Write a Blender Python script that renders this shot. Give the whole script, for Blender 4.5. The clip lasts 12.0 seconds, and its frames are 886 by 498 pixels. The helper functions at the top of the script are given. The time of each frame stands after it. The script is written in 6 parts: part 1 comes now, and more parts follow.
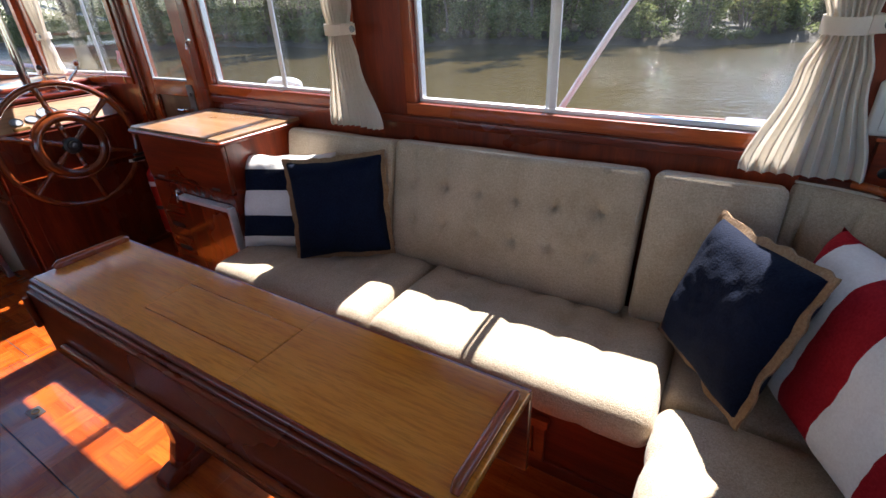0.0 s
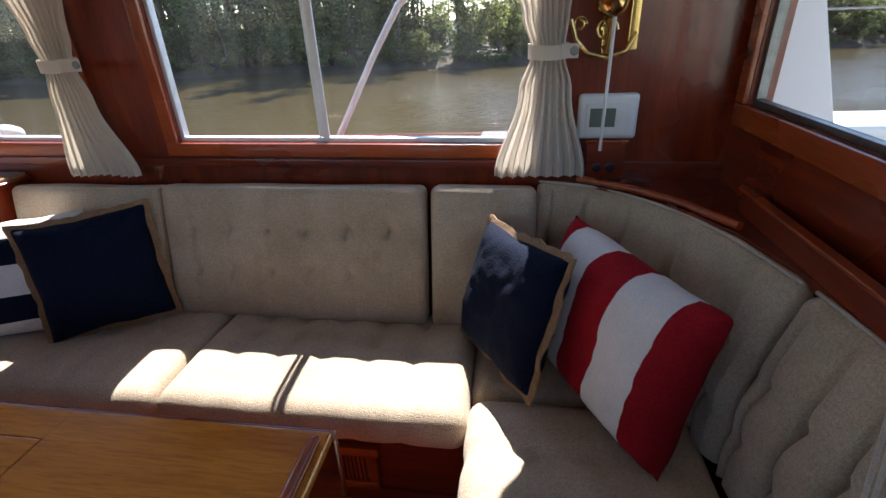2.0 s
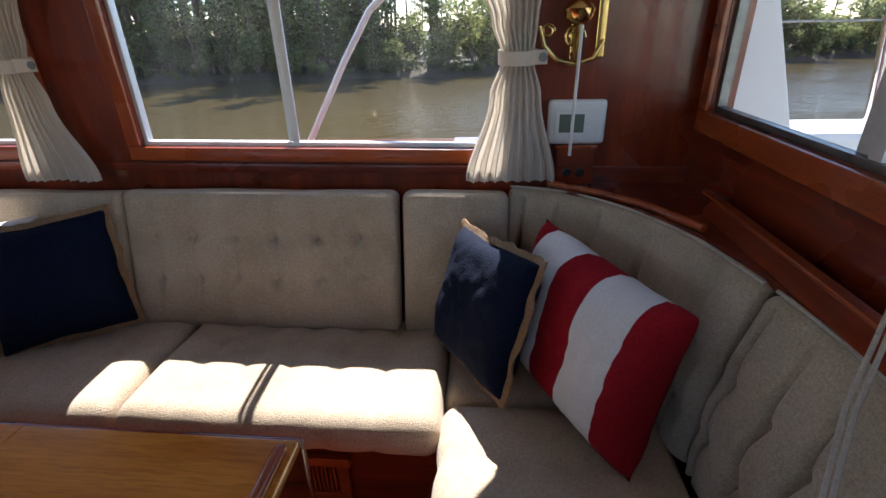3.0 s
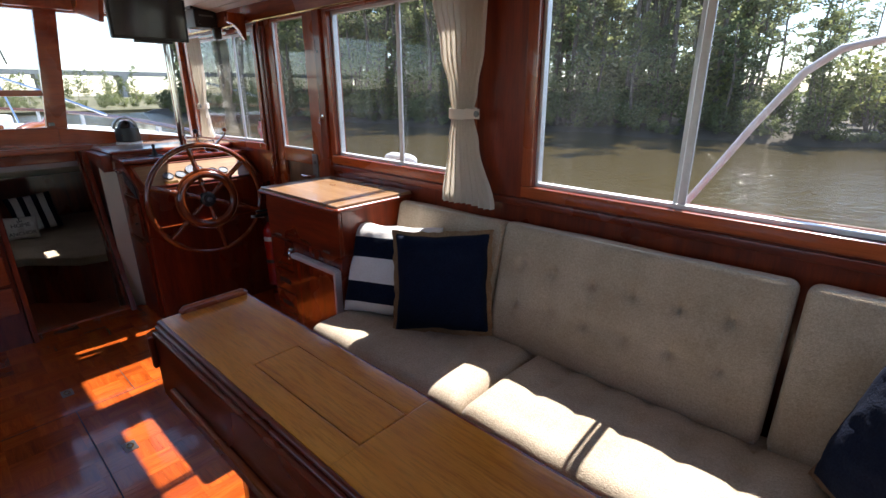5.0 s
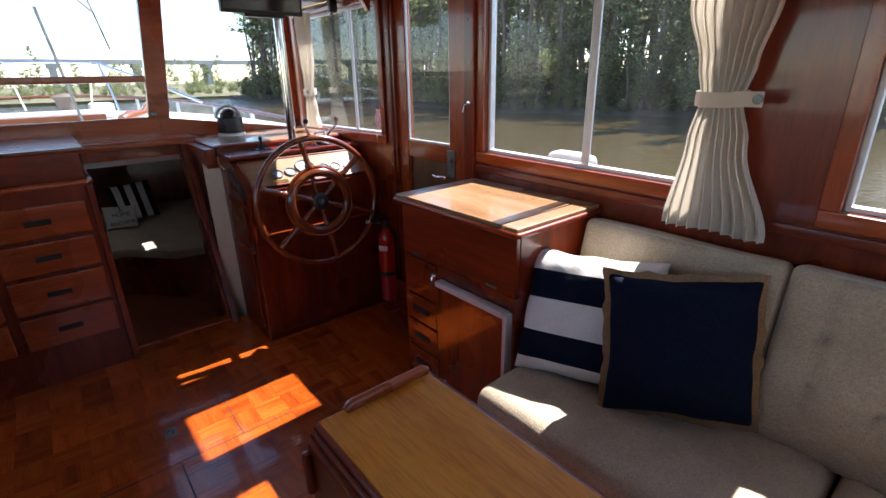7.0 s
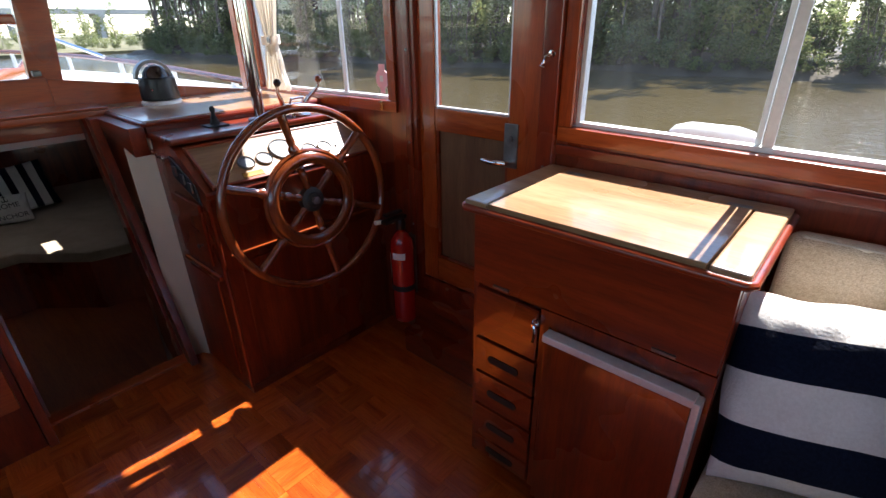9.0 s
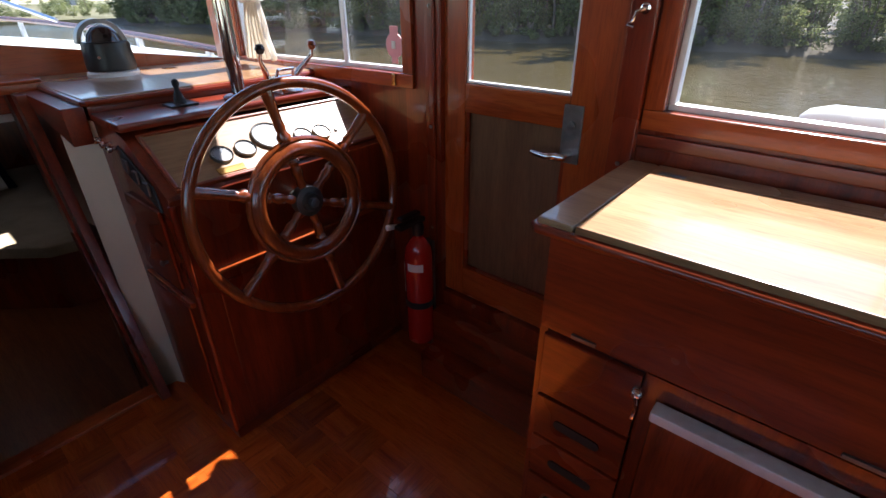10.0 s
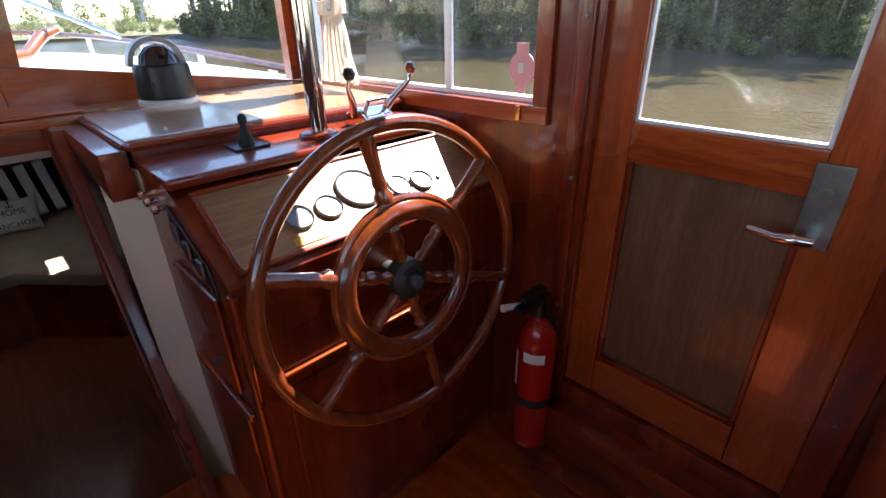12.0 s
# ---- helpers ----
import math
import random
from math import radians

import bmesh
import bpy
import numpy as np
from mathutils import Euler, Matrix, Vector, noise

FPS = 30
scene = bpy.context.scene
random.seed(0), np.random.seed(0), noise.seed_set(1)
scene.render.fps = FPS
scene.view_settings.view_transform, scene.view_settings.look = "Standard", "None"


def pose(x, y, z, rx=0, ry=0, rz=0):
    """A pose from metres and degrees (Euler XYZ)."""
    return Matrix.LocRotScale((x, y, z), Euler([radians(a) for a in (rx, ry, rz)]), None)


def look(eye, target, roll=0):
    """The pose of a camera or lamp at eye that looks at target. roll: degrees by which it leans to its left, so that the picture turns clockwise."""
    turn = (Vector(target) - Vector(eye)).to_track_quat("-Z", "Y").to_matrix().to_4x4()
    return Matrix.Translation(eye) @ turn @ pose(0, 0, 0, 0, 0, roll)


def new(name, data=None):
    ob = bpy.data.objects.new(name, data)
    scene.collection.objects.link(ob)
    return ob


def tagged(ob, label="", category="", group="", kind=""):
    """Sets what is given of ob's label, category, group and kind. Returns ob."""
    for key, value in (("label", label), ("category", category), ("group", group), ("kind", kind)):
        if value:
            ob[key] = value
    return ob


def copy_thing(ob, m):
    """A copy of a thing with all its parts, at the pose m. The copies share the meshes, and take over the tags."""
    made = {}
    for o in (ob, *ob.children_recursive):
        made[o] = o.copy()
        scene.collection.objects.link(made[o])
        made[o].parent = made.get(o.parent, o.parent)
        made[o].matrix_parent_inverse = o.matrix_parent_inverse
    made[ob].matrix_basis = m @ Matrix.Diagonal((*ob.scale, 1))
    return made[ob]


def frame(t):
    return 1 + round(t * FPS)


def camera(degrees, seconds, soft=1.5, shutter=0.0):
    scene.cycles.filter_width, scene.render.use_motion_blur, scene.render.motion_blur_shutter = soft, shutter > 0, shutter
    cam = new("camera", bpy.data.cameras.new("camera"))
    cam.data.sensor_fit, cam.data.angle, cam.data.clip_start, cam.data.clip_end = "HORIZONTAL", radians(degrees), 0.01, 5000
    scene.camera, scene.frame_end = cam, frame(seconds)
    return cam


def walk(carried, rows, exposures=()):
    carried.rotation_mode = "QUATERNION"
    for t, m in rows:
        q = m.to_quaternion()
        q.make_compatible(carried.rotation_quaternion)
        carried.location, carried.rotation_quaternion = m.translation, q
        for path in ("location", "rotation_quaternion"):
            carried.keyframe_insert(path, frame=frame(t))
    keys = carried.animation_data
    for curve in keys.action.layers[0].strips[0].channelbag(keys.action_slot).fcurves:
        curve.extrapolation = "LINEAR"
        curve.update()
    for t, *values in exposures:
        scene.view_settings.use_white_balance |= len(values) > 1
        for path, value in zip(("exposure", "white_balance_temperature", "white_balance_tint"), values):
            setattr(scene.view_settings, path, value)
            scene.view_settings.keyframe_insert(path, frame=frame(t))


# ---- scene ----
cam = camera(86.3, 12.0)
PATH = [
    (0, (-0.092, -0.063, 1.396), (-1.047, 1.426, 0.464), -2.8),
    (0.5, (-0.062, -0.045, 1.393), (-0.86, 1.533, 0.458), -2.5),
    (1, (-0.037, -0.032, 1.402), (-0.652, 1.645, 0.504), -2.1),
    (1.5, (-0.031, -0.024, 1.399), (-0.487, 1.709, 0.511), -2.6),
    (2, (-0.01, -0.015, 1.402), (-0.296, 1.759, 0.524), -2.6),
    (2.5, (0.002, -0.015, 1.391), (-0.15, 1.774, 0.508), -1.8),
    (2.7, (0.003, -0.013, 1.387), (-0.129, 1.781, 0.513), -1.3),
    (4.3, (-0.091, -0.012, 1.403), (-1.1, 1.58, 0.734), -1.7),
    (4.5, (-0.113, -0.028, 1.401), (-1.236, 1.495, 0.751), -0.7),
    (5, (-0.205, -0.072, 1.402), (-1.489, 1.324, 0.765), -0.3),
    (5.5, (-0.348, -0.059, 1.403), (-1.768, 1.225, 0.824), -0.4),
    (6, (-0.532, 0.033, 1.374), (-2.008, 1.21, 0.713), -0.5),
    (6.5, (-0.722, 0.055, 1.365), (-2.182, 1.22, 0.649), 1.3),
    (7, (-0.937, 0.006, 1.386), (-2.385, 1.2, 0.696), -1.1),
    (7.2, (-1.012, 0.01, 1.385), (-2.453, 1.197, 0.67), -1.2),
    (8.8, (-1.689, 0.149, 1.348), (-2.958, 1.456, 0.522), -0.1),
    (9, (-1.759, 0.149, 1.346), (-2.976, 1.488, 0.493), -1.0),
    (9.5, (-1.941, 0.223, 1.319), (-3.107, 1.592, 0.444), -0.6),
    (10, (-2.121, 0.344, 1.292), (-3.266, 1.687, 0.35), -0.4),
    (10.5, (-2.285, 0.402, 1.302), (-3.424, 1.795, 0.43), 0.7),
    (11, (-2.433, 0.399, 1.31), (-3.534, 1.843, 0.472), -0.7),
    (11.5, (-2.52, 0.443, 1.299), (-3.689, 1.814, 0.431), -1.3),
    (12, (-2.572, 0.509, 1.283), (-3.854, 1.753, 0.383), -1.1),
]
walk(cam, [(t, look(eye, target, roll)) for t, eye, target, roll in PATH],
     [(0, 2.3, 6450, 15), (2.5, 1.97, 6450, 15), (5, 1.95, 6450, 15), (7, 2.15, 6450, 15), (9, 2.35, 6450, 15), (10, 2.15, 6450, 15), (11, 2.16, 6450, 15), (12, 2.68, 6450, 15)])

# ---- world, sun and daylight ----
SUN_TO = Vector((-0.03, 1.0, 1.345)).normalized()
world = bpy.data.worlds.new("sky_world")
scene.world = world
world.use_nodes = True
wn = world.node_tree.nodes
sky = wn.new("ShaderNodeTexSky")
sky.sky_type = "NISHITA"
sky.sun_disc = False
sky.sun_elevation = math.asin(SUN_TO.z)
sky.sun_rotation = math.atan2(SUN_TO.x, SUN_TO.y)
sky.dust_density = 0.15
sky.ozone_density = 2.5
wn["Background"].inputs["Strength"].default_value = 0.095
world.node_tree.links.new(sky.outputs["Color"], wn["Background"].inputs["Color"])
sun_data = bpy.data.lights.new("sun", "SUN")
sun_data.energy, sun_data.angle, sun_data.color = 3.9, radians(0.55), (1.0, 0.97, 0.92)
sun = new("sun", sun_data)
sun.matrix_world = look(tuple(SUN_TO * 40), (0, 0, 0))

# ---- materials ----
def material(name, rough=0.5, metal=0.0, coat=0.0):
    m = bpy.data.materials.new(name)
    m.use_nodes = True
    b = m.node_tree.nodes["Principled BSDF"]
    b.inputs["Roughness"].default_value = rough
    b.inputs["Metallic"].default_value = metal
    b.inputs["Coat Weight"].default_value = coat
    b.inputs["Coat Roughness"].default_value = 0.06
    return m, m.node_tree.nodes, m.node_tree.links, b


def ramp(nodes, links, src, stops):
    r = nodes.new("ShaderNodeValToRGB")
    els = r.color_ramp.elements
    while len(els) < len(stops):
        els.new(0.5)
    for e, (p, c) in zip(els, stops):
        e.position, e.color = p, (*c, 1)
    links.new(src, r.inputs["Fac"])
    return r.outputs["Color"]


def noise_tex(nodes, links, vec, scale, detail=4.0, rough=0.6, distort=0.0):
    n = nodes.new("ShaderNodeTexNoise")
    n.inputs["Scale"].default_value = scale
    n.inputs["Detail"].default_value = detail
    n.inputs["Roughness"].default_value = rough
    n.inputs["Distortion"].default_value = distort
    if vec is not None:
        links.new(vec, n.inputs["Vector"])
    return n.outputs["Fac"]


def mapped(nodes, links, scale, kind="Object"):
    tc = nodes.new("ShaderNodeTexCoord")
    mp = nodes.new("ShaderNodeMapping")
    mp.inputs["Scale"].default_value = scale
    links.new(tc.outputs[kind], mp.inputs["Vector"])
    return mp.outputs["Vector"], mp


def mix(nodes, links, a, b, fac, mode="MIX"):
    n = nodes.new("ShaderNodeMix")
    n.data_type, n.blend_type = "RGBA", mode
    for sock, v in ((n.inputs["Factor"], fac), (n.inputs["A"], a), (n.inputs["B"], b)):
        if isinstance(v, (int, float)):
            sock.default_value = v
        elif isinstance(v, tuple):
            sock.default_value = (*v, 1)
        else:
            links.new(v, sock)
    return n.outputs["Result"]


def bump(nodes, links, bsdf, height, strength, dist=0.01):
    n = nodes.new("ShaderNodeBump")
    n.inputs["Strength"].default_value = strength
    n.inputs["Distance"].default_value = dist
    links.new(height, n.inputs["Height"])
    links.new(n.outputs["Normal"], bsdf.inputs["Normal"])


def wood(name, dark, mid, light, axis="x", rough=0.35, coat=0.6, random_shift=0.0):
    """Varnished timber, with the grain along one axis of the world."""
    m, n, l, b = material(name, rough, 0, coat)
    s = {"x": (1.2, 14, 14), "y": (14, 1.2, 14), "z": (14, 14, 1.2)}[axis]
    vec, mp = mapped(n, l, s)
    oi = n.new("ShaderNodeObjectInfo")
    mul = n.new("ShaderNodeMath")
    mul.operation = "MULTIPLY"
    mul.inputs[1].default_value = 37.0
    l.new(oi.outputs["Random"], mul.inputs[0])
    l.new(mul.outputs[0], mp.inputs["Location"])
    big = noise_tex(n, l, vec, 1.3, 5, 0.6, 0.6)
    vec2, mp2 = mapped(n, l, tuple(v * 6 for v in s))
    l.new(mul.outputs[0], mp2.inputs["Location"])
    fine = noise_tex(n, l, vec2, 2.0, 3, 0.7)
    col = ramp(n, l, big, [(0.28, dark), (0.5, mid), (0.75, light)])
    pores = ramp(n, l, fine, [(0.35, (0.55, 0.5, 0.45)), (0.55, (1, 1, 1))])
    col = mix(n, l, col, pores, 0.55, "MULTIPLY")
    patch_vec, _ = mapped(n, l, (2.2, 2.2, 2.2))
    patch = noise_tex(n, l, patch_vec, 1.0, 3, 0.5)
    col = mix(n, l, col, ramp(n, l, patch, [(0.3, (0.78, 0.74, 0.7)), (0.7, (1.0, 1.0, 1.0))]), 0.8, "MULTIPLY")
    if random_shift:
        tone = ramp(n, l, oi.outputs["Random"], [(0.0, (1 - random_shift,) * 3), (1.0, (1.0, 1.0, 1.0))])
        col = mix(n, l, col, tone, 1.0, "MULTIPLY")
    l.new(col, b.inputs["Base Color"])
    l.new(ramp(n, l, patch, [(0.3, (rough * 0.75,) * 3), (0.7, (rough * 1.25,) * 3)]), b.inputs["Roughness"])
    bump(n, l, b, fine, 0.06, 0.004)
    return m


MAH = ((0.105, 0.011, 0.0025), (0.205, 0.024, 0.0045), (0.30, 0.043, 0.008))
MAH_X = wood("mahogany_along", *MAH, "x", 0.3, 0.5)
MAH_Y = wood("mahogany_across", *MAH, "y", 0.3, 0.5)
MAH_Z = wood("mahogany_upright", *MAH, "z", 0.3, 0.5)
TRIM = ((0.22, 0.034, 0.006), (0.37, 0.066, 0.011), (0.47, 0.105, 0.019))
TRIM_X = wood("teak_trim_along", *TRIM, "x", 0.28, 0.6)
TRIM_Y = wood("teak_trim_across", *TRIM, "y", 0.28, 0.6)
TRIM_Z = wood("teak_trim_upright", *TRIM, "z", 0.28, 0.6)
TABLE = wood("table_teak", (0.55, 0.165, 0.014), (0.74, 0.26, 0.024), (0.82, 0.34, 0.04), "x", 0.2, 0.9)
TOP_TEAK = wood("cabinet_top_teak", (0.27, 0.135, 0.057), (0.37, 0.21, 0.10), (0.44, 0.28, 0.15), "x", 0.3, 0.5)
DOOR_PANEL = wood("door_panel_teak", (0.11, 0.055, 0.025), (0.17, 0.09, 0.042), (0.22, 0.125, 0.06), "z", 0.45, 0.2)
DASH_WOOD = wood("dash_panel_teak", (0.22, 0.11, 0.045), (0.33, 0.18, 0.08), (0.42, 0.25, 0.12), "y", 0.4, 0.3)
WHEEL_WOOD = wood("wheel_varnish", (0.13, 0.022, 0.006), (0.22, 0.044, 0.010), (0.32, 0.078, 0.018), "z", 0.2, 0.9)
PARQUET = wood("parquet_teak", (0.34, 0.052, 0.007), (0.55, 0.10, 0.012), (0.68, 0.155, 0.02), "x", 0.22, 0.7, 0.4)
PARQUET_Y = wood("parquet_teak_across", (0.34, 0.052, 0.007), (0.55, 0.10, 0.012), (0.68, 0.155, 0.02), "y", 0.22, 0.7, 0.4)
CARPET_WOOD = wood("cabin_sole", (0.26, 0.06, 0.016), (0.38, 0.095, 0.026), (0.46, 0.13, 0.04), "x", 0.4, 0.3)


def cloth(name, colour, colour2, weave=420.0, strength=0.35, rough=0.9, stain=0.12, sheen=0.2, grid=0.0):
    m, n, l, b = material(name, rough)
    b.inputs["Sheen Weight"].default_value = sheen
    b.inputs["Specular IOR Level"].default_value = 0.15
    vec, _ = mapped(n, l, (1, 1, 1))
    vor = n.new("ShaderNodeTexVoronoi")
    vor.inputs["Scale"].default_value = weave / 6.3
    vor.inputs["Randomness"].default_value = 0.75
    l.new(vec, vor.inputs["Vector"])
    fuzz = noise_tex(n, l, vec, 160, 3, 0.7)
    blotch = noise_tex(n, l, vec, 5.0, 4, 0.6)
    col = mix(n, l, colour, colour2, ramp(n, l, fuzz, [(0.35, (0, 0, 0)), (0.65, (1, 1, 1))]))
    col = mix(n, l, col, ramp(n, l, blotch, [(0.3, (1 - stain * 2, 1 - stain * 2.2, 1 - stain * 2.6)), (0.65, (1, 1, 1))]), 1.0, "MULTIPLY")
    # cell edges are darkened in the colour, as shade in the weave's holes
    if grid:
        col = mix(n, l, col, ramp(n, l, vor.outputs["Distance"], [(0.35, (1, 1, 1)), (0.75, (1 - grid * 1.6,) * 3)]), 1.0, "MULTIPLY")
    l.new(col, b.inputs["Base Color"])
    add = n.new("ShaderNodeMath")
    add.operation = "MULTIPLY_ADD"
    add.inputs[1].default_value = -0.7
    l.new(vor.outputs["Distance"], add.inputs[0])
    l.new(fuzz, add.inputs[2])
    bump(n, l, b, add.outputs[0], strength, 0.003)
    return m


def plain(name, colour, rough=0.5, metal=0.0, coat=0.0, vary=0.12, scale=30.0, relief=0.04):
    m, n, l, b = material(name, rough, metal, coat)
    vec, _ = mapped(n, l, (1, 1, 1))
    f = noise_tex(n, l, vec, scale, 4, 0.6)
    g = noise_tex(n, l, vec, scale * 0.15, 3, 0.5)
    lo = tuple(c * (1 - vary) for c in colour)
    col = ramp(n, l, f, [(0.3, lo), (0.7, colour)])
    col = mix(n, l, col, ramp(n, l, g, [(0.3, (1 - vary,) * 3), (0.7, (1, 1, 1))]), 1.0, "MULTIPLY")
    l.new(col, b.inputs["Base Color"])
    l.new(ramp(n, l, g, [(0.3, (max(rough * 0.8, 0.02),) * 3), (0.7, (min(rough * 1.2, 1),) * 3)]), b.inputs["Roughness"])
    if relief:
        bump(n, l, b, f, relief, 0.003)
    return m


LINEN = cloth("oatmeal_upholstery", (0.50, 0.40, 0.285), (0.62, 0.515, 0.385), 1900, 0.55, grid=0.12)
PIPING = cloth("upholstery_piping", (0.5, 0.46, 0.37), (0.58, 0.53, 0.44), 900, 0.3)
NAVY = cloth("navy_canvas", (0.003, 0.0065, 0.019), (0.007, 0.013, 0.034), 900, 0.4, 0.9, 0.1, 0.0)
WHITE_CLOTH = cloth("white_canvas", (0.72, 0.70, 0.67), (0.8, 0.79, 0.76), 900, 0.2, 0.9, 0.05)
RED_CLOTH = cloth("red_canvas", (0.30, 0.008, 0.014), (0.38, 0.014, 0.022), 900, 0.25, 0.9, 0.08, 0.0)
JUTE = cloth("jute_binding", (0.28, 0.16, 0.08), (0.38, 0.24, 0.13), 500, 0.8)
CURTAIN = cloth("cream_curtain_cotton", (0.83, 0.80, 0.73), (0.89, 0.86, 0.80), 1200, 0.15, 0.9, 0.05)
nt = CURTAIN.node_tree
tr = nt.nodes.new("ShaderNodeBsdfTranslucent")
tr.inputs["Color"].default_value = (0.95, 0.91, 0.84, 1)
ms = nt.nodes.new("ShaderNodeMixShader")
ms.inputs["Fac"].default_value = 0.5
nt.links.new(nt.nodes["Principled BSDF"].outputs[0], ms.inputs[1])
nt.links.new(tr.outputs[0], ms.inputs[2])
nt.links.new(ms.outputs[0], nt.nodes["Material Output"].inputs[0])

CHROME = plain("polished_stainless", (0.75, 0.75, 0.76), 0.08, 1.0, 0, 0.06, 12, 0)
ALU = plain("anodised_aluminium", (0.78, 0.79, 0.80), 0.5, 0.45, 0, 0.12, 60, 0.05)
SATIN = plain("satin_stainless", (0.85, 0.86, 0.88), 0.4, 0.12, 0, 0.06, 12, 0)
BRONZE = plain("dull_bronze", (0.10, 0.095, 0.085), 0.45, 0.8, 0, 0.3, 60, 0.1)
STEEL = plain("dull_steel", (0.30, 0.30, 0.29), 0.4, 0.9, 0, 0.3, 40, 0.1)
BRASS = plain("polished_brass", (0.75, 0.52, 0.2), 0.18, 1.0, 0, 0.2, 40, 0.03)
BLACK = plain("black_plastic", (0.012, 0.012, 0.013), 0.35, 0, 0, 0.3, 80, 0.05)
SCREEN = plain("dark_screen_glass", (0.012, 0.010, 0.010), 0.12, 0, 0.3, 0.1, 20, 0)
RUBBER = plain("black_rubber", (0.018, 0.018, 0.018), 0.7, 0, 0, 0.3, 60, 0.1)
WHITE_PLASTIC = plain("white_plastic", (0.78, 0.78, 0.75), 0.4, 0, 0, 0.04, 40, 0.02)
GELCOAT = plain("white_gelcoat", (0.78, 0.78, 0.76), 0.3, 0, 0.3, 0.06, 3, 0.0)
CEIL_WHITE = plain("white_ceiling_board", (0.72, 0.71, 0.67), 0.45, 0, 0.1, 0.05, 6, 0.02)
LAMINATE = plain("cream_laminate", (0.80, 0.70, 0.52), 0.35, 0, 0.2, 0.07, 8, 0.02)
DARK_GAP = plain("dark_seam", (0.02, 0.012, 0.008), 0.8, 0, 0, 0.2, 30, 0)
RED_PAINT = plain("red_enamel", (0.42, 0.012, 0.008), 0.25, 0, 0.5, 0.08, 20, 0.02)
GAUGE_FACE = plain("gauge_face", (0.26, 0.29, 0.33), 0.3, 0, 0.2, 0.1, 90, 0)
PINK = plain("pink_plastic_tag", (0.85, 0.42, 0.47), 0.5, 0, 0, 0.06, 60, 0.02)
ROPE = cloth("grey_cord", (0.55, 0.49, 0.42), (0.66, 0.60, 0.52), 1500, 0.6)
LCD = plain("grey_display", (0.16, 0.19, 0.15), 0.2, 0, 0, 0.05, 40, 0)
CONCRETE = plain("bridge_concrete", (0.42, 0.42, 0.41), 0.85, 0, 0, 0.15, 0.5, 0.05)
TEAK_RAIL = plain("varnished_cap_rail", (0.24, 0.075, 0.025), 0.25, 0, 0.6, 0.25, 6, 0.02)


def glass_material():
    m, n, l, b = material("window_glass", 0.0)
    n.remove(b)
    out = n["Material Output"]
    t = n.new("ShaderNodeBsdfTransparent")
    t.inputs["Color"].default_value = (0.94, 0.955, 0.955, 1)
    g = n.new("ShaderNodeBsdfGlossy")
    g.inputs["Roughness"].default_value = 0.01
    lw = n.new("ShaderNodeLayerWeight")
    lw.inputs["Blend"].default_value = 0.5
    pw = n.new("ShaderNodeMath")
    pw.operation = "POWER"
    pw.inputs[1].default_value = 3.0
    l.new(lw.outputs["Facing"], pw.inputs[0])
    f = n.new("ShaderNodeMath")
    f.operation = "MULTIPLY_ADD"
    f.inputs[1].default_value, f.inputs[2].default_value = 0.6, 0.006
    l.new(pw.outputs[0], f.inputs[0])
    s = n.new("ShaderNodeMixShader")
    l.new(f.outputs[0], s.inputs[0])
    l.new(t.outputs[0], s.inputs[1])
    l.new(g.outputs[0], s.inputs[2])
    # a thin film of dried salt, in faint streaks down the pane, also added as a haze that brightens the view
    film = n.new("ShaderNodeBsdfTranslucent")
    film.inputs["Color"].default_value = (0.85, 0.88, 0.9, 1)
    vec, _ = mapped(n, l, (9, 9, 1.3))
    streak = ramp(n, l, noise_tex(n, l, vec, 1.4, 5, 0.65), [(0.35, (0.001,) * 3), (0.78, (0.009,) * 3)])
    s2 = n.new("ShaderNodeMixShader")
    l.new(streak, s2.inputs[0])
    l.new(s.outputs[0], s2.inputs[1])
    l.new(film.outputs[0], s2.inputs[2])
    l.new(s2.outputs[0], out.inputs[0])
    return m


GLASS = glass_material()


def water_material():
    m, n, l, b = material("brown_river_water", 0.03)
    b.inputs["Base Color"].default_value = (0.075, 0.058, 0.026, 1)
    b.inputs["IOR"].default_value = 1.33
    vec, _ = mapped(n, l, (1.5, 3.0, 1))
    a = noise_tex(n, l, vec, 1.6, 4, 0.55, 0.4)
    vec2, _ = mapped(n, l, (0.05, 0.10, 1))
    c = noise_tex(n, l, vec2, 1.0, 3, 0.5)
    mu = n.new("ShaderNodeMath")
    mu.operation = "MULTIPLY"
    l.new(a, mu.inputs[0])
    l.new(ramp(n, l, c, [(0.36, (0.2, 0.2, 0.2)), (0.62, (1, 1, 1))]), mu.inputs[1])
    bump(n, l, b, mu.outputs[0], 1.0, 0.30)
    l.new(ramp(n, l, c, [(0.3, (0.062, 0.045, 0.016)), (0.7, (0.078, 0.058, 0.022))]), b.inputs["Base Color"])
    return m


WATER = water_material()


